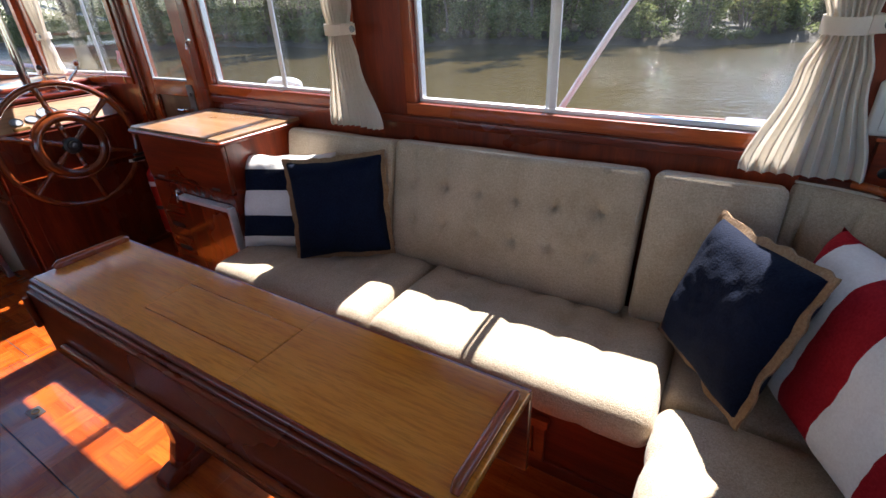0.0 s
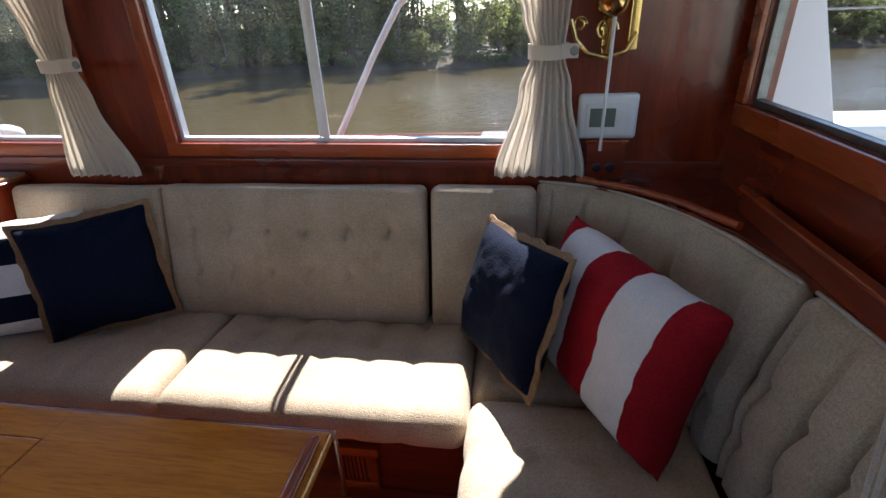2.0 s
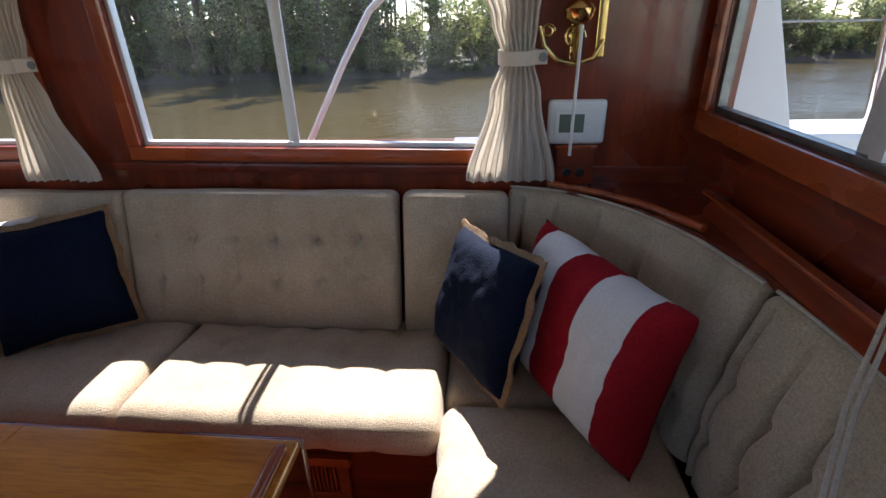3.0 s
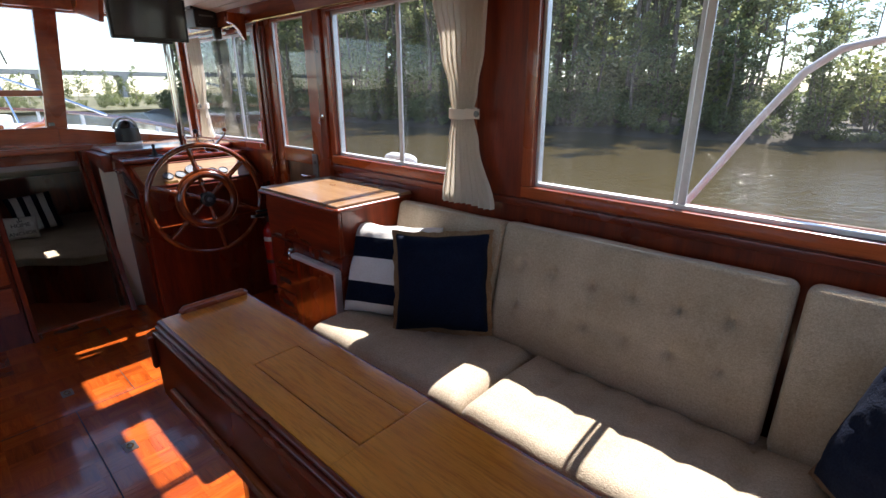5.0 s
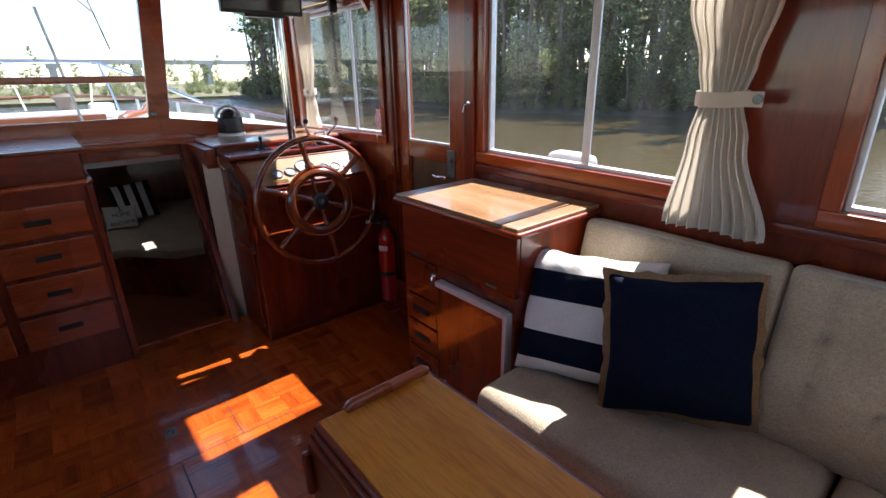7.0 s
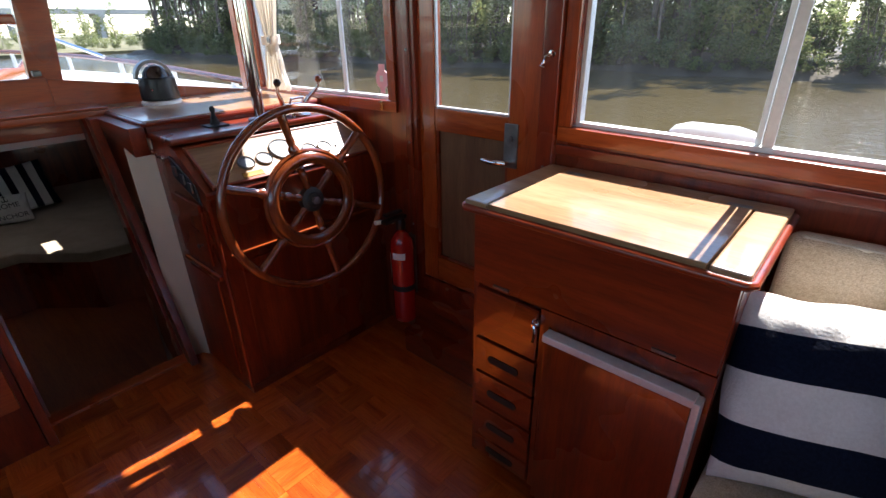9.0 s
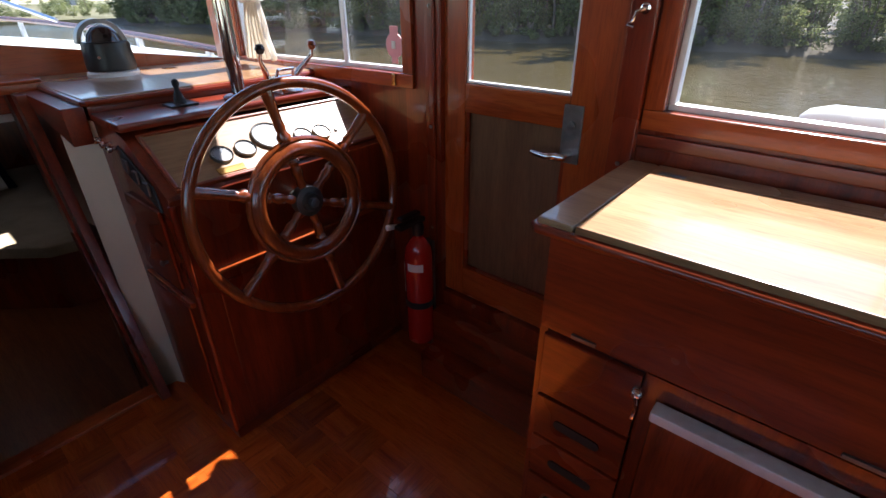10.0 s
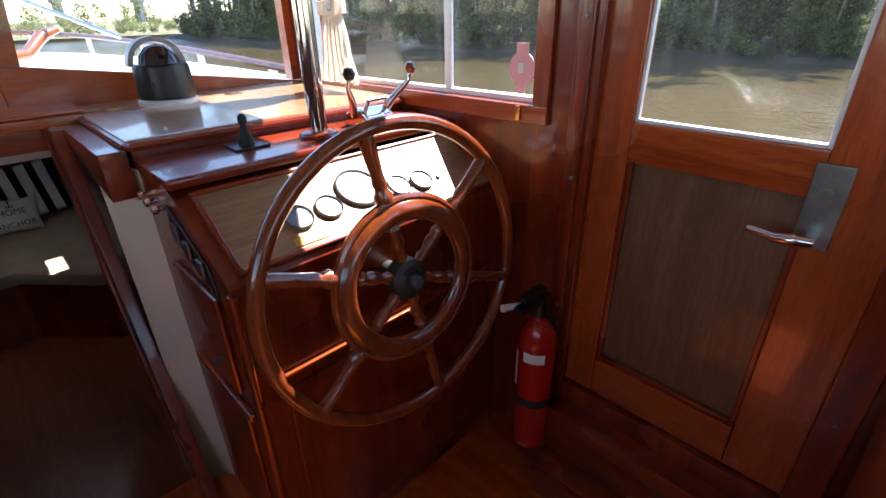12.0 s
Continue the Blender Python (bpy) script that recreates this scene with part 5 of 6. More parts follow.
def pine(height, seed, label):
    rng = random.Random(seed)
    t = thing("pine_tree", (0, 0, 0), label, "tree", "pines on the far bank")
    bend = [Vector((0.25 * math.sin(k * 0.9 + seed), 0.25 * math.cos(k * 0.7 + seed), height * k / 8)) for k in range(9)]
    tbm = tube(bend, [0.24 * (1 - 0.085 * k) for k in range(9)], 7)
    crown = bmesh.new()
    low = rng.uniform(0.38, 0.62)
    for k in range(16):
        f = low + (1 - low) * (k / 15) ** 0.9
        c = bend[min(8, int(f * 8))]
        a = rng.uniform(0, 6.28)
        reach = (1.0 + 2.0 * (1 - abs(f - 0.72) / 0.5)) * rng.uniform(0.5, 1.0)
        reach = max(0.6, reach)
        tip = Vector((c.x + reach * math.cos(a), c.y + reach * math.sin(a), f * height + 0.25))
        start = Vector((c.x, c.y, f * height - 0.3))
        tbm = join(tbm, tube([start, (start + tip) / 2 + Vector((0, 0, 0.1)), tip], [0.05, 0.035, 0.015], 5))
        for s in range(3):
            p = start.lerp(tip, 0.45 + 0.3 * s)
            leaf_cloud(crown, (p.x, p.y, p.z + 0.15), (0.75, 0.75, 0.38), 20, 0.25, rng)
    part("trunk", tbm, BARK, t)
    part("crown", crown, PINE, t, "", 0)
    return t


def shrub(height, seed, label):
    rng = random.Random(seed)
    t = thing("bank_shrub", (0, 0, 0), label, "shrub", "shrubs on the far bank")
    tbm = bmesh.new()
    crown = bmesh.new()
    for k in range(9):
        a = rng.uniform(0, 6.28)
        tip = Vector((rng.uniform(0.3, 1.3) * math.cos(a), rng.uniform(0.3, 1.1) * math.sin(a), height * rng.uniform(0.55, 0.95)))
        tbm = join(tbm, tube([(0.1 * math.cos(a), 0.1 * math.sin(a), 0), tip * 0.5 + Vector((0.1, 0, 0.1)), tip], [0.05, 0.035, 0.012], 5))
        for s in range(3):
            p = tip * (0.45 + 0.28 * s)
            leaf_cloud(crown, tuple(p), (0.5, 0.45, 0.36), 38, 0.145, rng)
    part("stems", tbm, BARK, t)
    part("leaves", crown, SHRUB, t, "", 0)
    return t


pines = [pine(h, s, "tall slender pine with a bare lower trunk") for h, s in ((15, 1), (18, 2), (13, 3), (20, 4), (16, 5))]
shrubs = [shrub(h, s, "dense sunlit green shrub at the water's edge") for h, s in ((2.6, 11), (3.4, 12), (2.0, 13), (4.2, 14))]
rng = random.Random(77)


def plant(src, x, y, z, s, first):
    m = pose(x, y, z, 0, 0, rng.uniform(0, 360)) @ Matrix.Diagonal((s, s, s * rng.uniform(0.9, 1.1), 1))
    ob = src if first else copy_thing(src, pose(0, 0, 0))
    ob.matrix_basis = m


used = set()
mass_v, mass_f = [], []


def scatter(src, x, y, z, s, step=1):
    """Adds a shrub's leaves to the one joined mass of uncounted growth."""
    m = pose(x, y, z, 0, 0, rng.uniform(0, 360)) @ Matrix.Diagonal((s, s, s * rng.uniform(0.9, 1.1), 1))
    me = [c for c in src.children if c.name.startswith("leaves")][0].data
    co = np.empty(len(me.vertices) * 3)
    me.vertices.foreach_get("co", co)
    co = co.reshape(-1, 4, 3)[::step].reshape(-1, 3)
    a = np.array(m)
    base = sum(len(v) for v in mass_v)
    mass_v.append(co @ a[:3, :3].T + a[:3, 3])
    mass_f.append(np.arange(len(co)).reshape(-1, 4) + base)


x = 60.0
while x > -70:
    # a low edge of bushes all along, taller timber forward of the boat's beam
    for k in range(3):
        src = rng.choice(shrubs)
        if k == 2:
            scatter(src, x + rng.uniform(-0.8, 0.8), shore(x) + 3.3 + rng.uniform(-0.3, 0.6), WATER_Z + 0.35, rng.uniform(0.75, 1.1))
            continue
        plant(src, x + rng.uniform(-0.8, 0.8), shore(x) + 0.7 + 1.5 * k + rng.uniform(-0.5, 0.8), WATER_Z + 0.35, rng.uniform(0.4, 1.0) + 0.15 * k, id(src) not in used)
        used.add(id(src))
    x -= 1.35
x = -8.5
while x > -68:
    for k in range(5):
        src = rng.choice(pines)
        plant(src, x + rng.uniform(-0.9, 0.9), shore(x) + 3.0 + 3.4 * k + rng.uniform(-1.3, 1.3), WATER_Z + 0.6, rng.uniform(0.6, 0.9), id(src) not in used)
        used.add(id(src))
    x -= 1.85
for k in range(44):
    xx = rng.uniform(-68, -6)
    scatter(rng.choice(shrubs), xx, shore(xx) + rng.uniform(5, 17), WATER_Z + 0.7, rng.uniform(1.0, 1.7))
for k in range(30):
    xx = 58 - k * 2.1
    scatter(rng.choice(shrubs), xx, shore(xx) + 5 + rng.uniform(0, 4), WATER_Z + 0.7, rng.uniform(0.8, 1.2))
for k in range(16):
    xx = rng.uniform(-6, 50)
    plant(rng.choice(pines), xx, shore(xx) + rng.uniform(14, 40), WATER_Z + 0.8, rng.uniform(0.25, 0.42), False)

for k in range(60):
    xx = rng.uniform(-60, -3)
    plant(rng.choice(pines), xx, shore(xx) + rng.uniform(1.2, 3.2), WATER_Z + 0.4, rng.uniform(0.26, 0.46), False)
for k in range(12):
    xx = -8.5 + k * 0.95
    plant(rng.choice(pines), xx, shore(xx) + rng.uniform(5, 14), WATER_Z + 0.6, rng.uniform(0.36, 0.56) - 0.012 * k, False)

for k in range(150):
    xx = 40 - k * 0.7
    scatter(rng.choice(shrubs), xx, shore(xx) + rng.uniform(-0.1, 0.6), WATER_Z + 0.05, rng.uniform(0.22, 0.48), 2)

# highway bridge far ahead
bridge = thing("road_bridge", (-260, 20, WATER_Z), "long grey concrete road bridge on paired piers", "bridge")
part("deck", moved(box(-5, 5, -190, 160, 9.6, 11.4), Matrix.Translation((-260, 0, WATER_Z)) @ Matrix.Rotation(radians(4), 4, "Z")), CONCRETE, bridge)
for k in range(11):
    yy = -170 + 30 * k
    xx = -260 - yy * math.sin(radians(4))
    part("pier", join(box(xx - 4, xx - 2, yy - 1.2, yy + 1.2, WATER_Z - 1, WATER_Z + 8.0), box(xx + 2, xx + 4, yy - 1.2, yy + 1.2, WATER_Z - 1, WATER_Z + 8.0), box(xx - 5, xx + 5, yy - 1.8, yy + 1.8, WATER_Z + 8.0, WATER_Z + 9.6)), CONCRETE, bridge)
rng = random.Random(5)
for k in range(120):
    src = rng.choice(shrubs)
    scatter(src, -78 - rng.uniform(0, 14), -75 + k * 0.85 + rng.uniform(-1, 1), WATER_Z + 0.25, rng.uniform(0.45, 0.8), 2)
for k in range(60):
    src = rng.choice(shrubs)
    scatter(src, -105 - rng.uniform(0, 25), -95 + k * 2.2 + rng.uniform(-1, 1), WATER_Z + 0.4, rng.uniform(0.9, 1.5), 2)
for k in range(12):
    plant(rng.choice(pines), -100 - rng.uniform(0, 30), 2 + k * 2.6 + rng.uniform(-1, 1), WATER_Z, rng.uniform(0.2, 0.42), False)
structure("far_shore", box(-360, -77, -300, 120, WATER_Z, WATER_Z + 0.35), MARSH, "low marshy far shore with dry reeds", "ground")

# the deep woods behind the counted pines, joined
wood_rng = random.Random(31)
woods = {"trunk": ([], []), "crown": ([], [])}
for k in range(190):
    xx = -15.0 - 58 * (k / 190) + wood_rng.uniform(-1, 1)
    src = wood_rng.choice(pines)
    sc = wood_rng.uniform(0.5, 0.82)
    depth = wood_rng.uniform(16, 42) if k < 120 else wood_rng.uniform(2, 24)
    m = np.array(pose(xx, shore(xx) + depth, WATER_Z + 0.7, 0, 0, wood_rng.uniform(0, 360)) @ Matrix.Diagonal((sc, sc, sc, 1)))
    for c in src.children:
        vs, fs = woods["trunk" if c.name.startswith("trunk") else "crown"]
        me = c.data
        co = np.empty(len(me.vertices) * 3)
        me.vertices.foreach_get("co", co)
        base = sum(len(v) for v in vs)
        vs.append(co.reshape(-1, 3) @ m[:3, :3].T + m[:3, 3])
        fs.extend([[i + base for i in p.vertices] for p in me.polygons])
for kind_, mat_, lab in (("trunk", BARK, "grey-brown trunks of the deep pine woods"), ("crown", PINE, "green foliage of the deep pine woods")):
    me = bpy.data.meshes.new("far_woods")
    me.from_pydata(np.concatenate(woods[kind_][0]).tolist(), [], woods[kind_][1])
    me.materials.append(mat_)
    tagged(new("far_woods", me), lab, "woods", "", "stuff")

mass = bpy.data.meshes.new("undergrowth")
mass.from_pydata(np.concatenate(mass_v).tolist(), [], np.concatenate(mass_f).tolist())
mass.materials.append(SHRUB)
tagged(new("undergrowth", mass), "dense green undergrowth behind the bank shrubs", "undergrowth", "", "stuff")

# ---- throw pillows ----
def pillow(name, centre, right, up, w, h, thick, bands, label, binding=None, seed=1):
    """A knife-edge pillow; bands: (share of the width or height, material), along the axis 'u' or 'v'."""
    right, up = Vector(right).normalized(), Vector(up)
    up = (up - right * up.dot(right)).normalized()
    out = right.cross(up)
    m = Matrix(((right.x, up.x, out.x, centre[0]), (right.y, up.y, out.y, centre[1]), (right.z, up.z, out.z, centre[2]), (0, 0, 0, 1)))
    axis, stops = bands
    mats = [s[1] for s in stops]
    n = 32
    bm = bmesh.new()

    def edge(u, v):
        a, b = abs(u), abs(v)
        pin = 1 - 0.085 * (1 - b ** 3) * a ** 2 - 0.025 * (a * b) ** 8
        pinv = 1 - 0.085 * (1 - a ** 3) * b ** 2 - 0.025 * (a * b) ** 8
        wave = 0.007 * noise.noise(Vector((u * 2.5 + seed * 3, v * 2.5, 7.0))) * max(a, b) ** 4
        return u * pin * w / 2 + wave * u, v * pinv * h / 2 + wave * v

    grid = {}
    for s in (1, -1):
        for i in range(n + 1):
            for j in range(n + 1):
                u, v = -1 + 2 * i / n, -1 + 2 * j / n
                rim = i in (0, n) or j in (0, n)
                if s < 0 and rim:
                    grid[s, i, j] = grid[1, i, j]
                    continue
                x, y = edge(u, v)
                puff = max(0, (1 - u ** 4) * (1 - v ** 4)) ** 0.55
                z = s * (0.002 + thick / 2 * puff)
                z += (0.010 * noise.noise(Vector((u * 2.2 + seed, v * 2.2, s * 3.0))) + 0.006 * noise.noise(Vector((u * 6, v * 6 + seed, s)))) * puff
                z += 0.008 * math.sin(9 * math.atan2(v, u) + seed) * max(0, (u * u + v * v) - 0.9) * (1 - max(abs(u), abs(v)) ** 6)
                grid[s, i, j] = bm.verts.new((x, y, z))
    for s in (1, -1):
        for i in range(n):
            for j in range(n):
                f = bm.faces.new((grid[s, i, j], grid[s, i + 1, j], grid[s, i + 1, j + 1], grid[s, i, j + 1]))
                t = ((i if axis == "u" else j) + 0.5) / n
                acc = 0.0
                for k, (share, _) in enumerate(stops):
                    acc += share
                    if t < acc or k == len(stops) - 1:
                        f.material_index = k
                        break
    t = thing(name, centre, label, "pillow", "throw pillows on the settee")
    part("cover", moved(bm, m), mats, t, "", 70)
    if binding:
        fl = bmesh.new()
        prev = first = None
        cnt = 160
        for k in range(cnt):
            q = 4 * k / cnt
            side, f = int(q), q - int(q)
            u, v = ((-1 + 2 * f, -1), (1, -1 + 2 * f), (1 - 2 * f, 1), (-1, 1 - 2 * f))[side]
            x, y = edge(u, v)
            wob = 0.016 * noise.noise(Vector((k * 0.16, seed, 0)))
            ln = math.hypot(x, y)
            dx, dy = x / ln, y / ln
            wd = 0.019 + 0.009 * noise.noise(Vector((k * 0.3, 4, seed)))
            ring = [fl.verts.new(p) for p in ((x - dx * 0.008, y - dy * 0.008, 0.006), (x + dx * wd, y + dy * wd, 0.003 + wob), (x + dx * wd, y + dy * wd, -0.003 + wob), (x - dx * 0.008, y - dy * 0.008, -0.006))]
            if prev:
                for a in range(4):
                    fl.faces.new((prev[a], prev[(a + 1) % 4], ring[(a + 1) % 4], ring[a]))
            else:
                first = ring
            prev = ring
        for a in range(4):
            fl.faces.new((prev[a], prev[(a + 1) % 4], first[(a + 1) % 4], first[a]))
        part("binding", moved(fl, m), binding, t, "frayed tan jute edging", 60)
    return t


def corner_pillow(name, top, right_, bottom, grow, *args):
    """Placed by its top-left, top-right and bottom-right corners."""
    a, b, c = Vector(top), Vector(right_), Vector(bottom)
    return pillow(name, tuple((a + c) / 2), b - a, b - c, (b - a).length * grow, (b - c).length * grow, *args)


pillow("striped_pillow", (-1.665, 1.190, 0.662), (0.93, 0.36, 0.02), (-0.10, 0.42, 0.90), 0.43, 0.42, 0.15,
       ("v", [(0.13, WHITE_CLOTH), (0.20, NAVY), (0.25, WHITE_CLOTH), (0.22, NAVY), (0.20, WHITE_CLOTH)]), "navy and white striped pillow against the settee back", None, 3)
corner_pillow("navy_pillow", (-1.600, 1.14, 0.850), (-1.285, 1.345, 0.865), (-1.185, 1.285, 0.495), 1.04, 0.14,
       ("v", [(1.0, NAVY)]), "navy pillow with a frayed jute edge", JUTE, 5)
corner_pillow("navy_pillow", (-0.085, 1.36, 0.845), (0.125, 1.02, 0.875), (0.060, 0.89, 0.515), 1.0, 0.13,
              ("v", [(1.0, NAVY)]), "sunlit navy pillow with a frayed jute edge", JUTE, 8)
corner_pillow("striped_pillow", (0.165, 1.265, 0.895), (0.405, 0.775, 0.885), (0.325, 0.735, 0.465), 1.0, 0.18,
              ("u", [(0.14, RED_CLOTH), (0.22, WHITE_CLOTH), (0.24, RED_CLOTH), (0.23, WHITE_CLOTH), (0.17, RED_CLOTH)]), "red and white striped pillow in the settee corner", None, 11)


# ---- curtains ----
def curtain(at_y, rows, folds, label, tie_z, eye_x, seed=0, along_y=False):
    """rows: (z, first end, last end, depth of the folds) from the head down."""
    t = thing("curtain", ((rows[0][1] + rows[0][2]) / 2, at_y, rows[-1][0]), label, "curtain", "cream curtains tied back")
    cols, lines = folds * 10, 44
    bm = bmesh.new()
    z0, z1 = rows[0][0], rows[-1][0]
    grid = []
    for i in range(lines + 1):
        z = z0 + (z1 - z0) * i / lines
        for a, b in zip(rows, rows[1:]):
            if b[0] <= z <= a[0] + 1e-9:
                f = (a[0] - z) / (a[0] - b[0])
                f = f * f * (3 - 2 * f)
                l, r, d = (a[k] + (b[k] - a[k]) * f for k in (1, 2, 3))
        front, back = [], []
        for j in range(cols + 1):
            u = j / cols
            ph = u * folds * 2 * math.pi + 0.5 * noise.noise(Vector((u * 4, z * 2.5, seed)))
            x = l + (r - l) * u + d * 0.25 * math.sin(ph * 2)
            y = at_y + d * math.sin(ph) * (0.75 + 0.4 * noise.noise(Vector((u * 5 + seed, z * 1.5, 1))))
            zz = z + (0.010 * noise.noise(Vector((u * 3, seed, 0))) if i == lines else 0)
            front.append(bm.verts.new((x, y - 0.0012, zz)))
            back.append(bm.verts.new((x, y + 0.0012, zz)))
        grid.append((front, back))
    for (f0, b0), (f1, b1) in zip(grid, grid[1:]):
        for j in range(cols):
            bm.faces.new((f0[j], f0[j + 1], f1[j + 1], f1[j]))
            bm.faces.new((b0[j + 1], b0[j], b1[j], b1[j + 1]))
        bm.faces.new((f0[0], f1[0], b1[0], b0[0]))
        bm.faces.new((f0[cols], b0[cols], b1[cols], f1[cols]))
    part("cloth", bm, CURTAIN, t, "", 70)
    near = min(rows, key=lambda r: abs(r[0] - tie_z))
    l, r = near[1] - 0.010, near[2] + 0.010
    cx, rx = (l + r) / 2, (r - l) / 2
    band = bmesh.new()
    prev = first = None
    for k in range(32):
        a = 2 * math.pi * k / 32
        x, y = cx + rx * math.cos(a), at_y + 0.036 * math.sin(a)
        ring = [band.verts.new((x + 0.002 * math.cos(a), y + 0.002 * math.sin(a), tie_z + h + 0.004 * math.sin(a))) for h in (-0.019, 0.019)]
        ring += [band.verts.new((x - 0.001 * math.cos(a), y - 0.001 * math.sin(a), tie_z + h + 0.004 * math.sin(a))) for h in (0.019, -0.019)]
        if prev:
            for q in range(4):
                band.faces.new((prev[q], prev[(q + 1) % 4], ring[(q + 1) % 4], ring[q]))
        else:
            first = ring
        prev = ring
    for q in range(4):
        band.faces.new((prev[q], prev[(q + 1) % 4], first[(q + 1) % 4], first[q]))
    tie = part("tieback", band, CURTAIN, t, "cream fabric tieback")
    part("tie_tab", box(min(cx + rx * 0.6, eye_x), max(cx + rx * 0.6, eye_x) + 0.012, at_y - 0.034, at_y - 0.030, tie_z - 0.019, tie_z + 0.019, 0.0015), CURTAIN, tie)
    part("eyelet", lathe([(0.006, -0.002), (0.012, -0.002), (0.012, 0.003), (0.006, 0.004)], 18, along((eye_x, at_y - 0.034, tie_z), (eye_x, at_y - 0.2, tie_z))), STEEL, tie)
    return t


curtain(1.435, [(1.79, -1.645, -1.365, 0.020), (1.55, -1.60, -1.375, 0.020), (1.40, -1.555, -1.405, 0.018), (1.315, -1.535, -1.425, 0.014), (1.20, -1.555, -1.395, 0.018), (0.945, -1.592, -1.310, 0.022)],
        9, "cream cotton curtain tied back at the window post", 1.315, -1.382, 2)
curtain(1.435, [(1.79, -0.16, 0.16, 0.020), (1.55, -0.06, 0.15, 0.020), (1.40, 0.005, 0.130, 0.018), (1.308, 0.034, 0.122, 0.014), (1.20, 0.0, 0.150, 0.018), (0.945, -0.072, 0.205, 0.022)],
        8, "cream cotton curtain tied back beside the thermostat", 1.308, 0.145, 6)
curtain(1.43, [(1.76, -4.12, -3.90, 0.018), (1.50, -4.09, -3.91, 0.018), (1.30, -4.05, -3.96, 0.014), (1.18, -4.08, -3.93, 0.018), (1.075, -4.11, -3.89, 0.020)],
        6, "cream cotton curtain tied back at the windscreen corner", 1.30, -3.965, 9)
rod = thing("curtain_rod", (-1.5, 1.45, 1.80), "thin brass curtain rod under the cornice", "curtain rod")
part("rod", tube([(-4.1, 1.448, 1.797), (0.2, 1.448, 1.797)], 0.005, 8), BRASS, rod)

# ---- things on the aft corner wall ----
th = thing("thermostat", (0.265, WALL, 1.05), "white wall thermostat with a grey display", "thermostat")
part("body", box(0.178, 0.350, WALL - 0.030, WALL, 1.052, 1.184, 0.012, 3), WHITE_PLASTIC, th)
face = part("face", box(0.200, 0.318, WALL - 0.036, WALL - 0.029, 1.066, 1.158, 0.003), WHITE_PLASTIC, th)
part("display", box(0.211, 0.284, WALL - 0.0375, WALL - 0.0355, 1.090, 1.144, 0.0005), LCD, face, "grey display")
for k in range(3):
    part("button", box(0.290, 0.302, WALL - 0.039, WALL - 0.036, 1.098 + k * 0.014, 1.107 + k * 0.014, 0.001), WHITE_PLASTIC, face)
    part("button", lathe([(0, 0), (0.006, 0), (0.006, 0.003), (0, 0.003)], 12, along((0.225 + 0.026 * k, WALL - 0.036, 1.078), (0.225 + 0.026 * k, 0, 1.078))), WHITE_PLASTIC, face)
ob_ = thing("outlet_box", (0.27, WALL, 0.92), "small mahogany box with two black sockets", "outlet")
part("box", box(0.212, 0.325, WALL - 0.032, WALL, 0.925, 1.040, 0.004), MAH_X, ob_)
part("cover_rail", box(0.205, 0.332, WALL - 0.036, WALL, 1.040, 1.050, 0.003), TRIM_X, ob_)
for x in (0.245, 0.285):
    part("socket", lathe([(0, 0), (0.014, 0), (0.014, 0.004), (0.010, 0.006), (0, 0.004)], 16, along((x, WALL - 0.032, 0.965), (x, 0, 0.965))), BLACK, ob_)
lamp = thing("oil_lamp", (0.24, WALL, 1.33), "polished brass gimballed wall lamp with scroll arms", "wall lamp")
part("wall_plate", box(0.228, 0.262, WALL - 0.008, WALL, 1.29, 1.56, 0.004), BRASS, lamp)
part("plate_edge", box(0.292, 0.318, WALL - 0.045, WALL - 0.030, 1.30, 1.52, 0.004), BRASS, lamp)
part("yoke", tube([(0.135, WALL - 0.06, 1.385), (0.150, WALL - 0.06, 1.335), (0.185, WALL - 0.06, 1.298), (0.235, WALL - 0.06, 1.284), (0.285, WALL - 0.06, 1.30), (0.312, WALL - 0.05, 1.345)], 0.007, 10), BRASS, lamp)
for r, n_t, cx, cz in ((0.030, 1.6, 0.232, 1.355), (0.018, 1.4, 0.160, 1.372)):
    part("scroll", tube([(cx + r * (1 - 0.16 * k / 6) * math.cos(k * 0.45), WALL - 0.05, cz + r * (1 - 0.16 * k / 6) * math.sin(k * 0.45)) for k in range(int(14 * n_t))], 0.004, 8), BRASS, lamp)
part("font", lathe([(0, 0), (0.02, 0.002), (0.038, 0.02), (0.042, 0.04), (0.030, 0.055), (0.016, 0.062), (0.016, 0.09), (0, 0.09)], 24, Matrix.Translation((0.235, WALL - 0.075, 1.385))), BRASS, lamp)
part("stem", tube([(0.235, WALL - 0.008, 1.31), (0.235, WALL - 0.055, 1.30), (0.235, WALL - 0.075, 1.385)], 0.006, 10), BRASS, lamp)
wand = thing("blind_wand", (0.245, 1.42, 1.03), "slim white blind wand hanging by the lamp", "wand")
part("wand", tube([(0.242, 1.42, 1.03), (0.250, 1.425, 1.80)], 0.005, 10), WHITE_PLASTIC, wand)
cord = thing("hanging_line", (0.47, 0.5, 0.9), "grey hanging blind cord over the back cushion", "line")
part("strand", tube([(0.575, 0.56, 1.76), (0.52, 0.535, 1.40), (0.47, 0.503, 1.124), (0.425, 0.455, 0.97), (0.395, 0.40, 0.86), (0.375, 0.37, 0.70), (0.37, 0.36, 0.50)], 0.003, 8), ROPE, cord)
part("strand", tube([(0.575, 0.556, 1.76), (0.522, 0.528, 1.40), (0.474, 0.496, 1.124), (0.430, 0.447, 0.97), (0.401, 0.394, 0.86), (0.383, 0.364, 0.70), (0.378, 0.354, 0.50)], 0.003, 8), ROPE, cord)

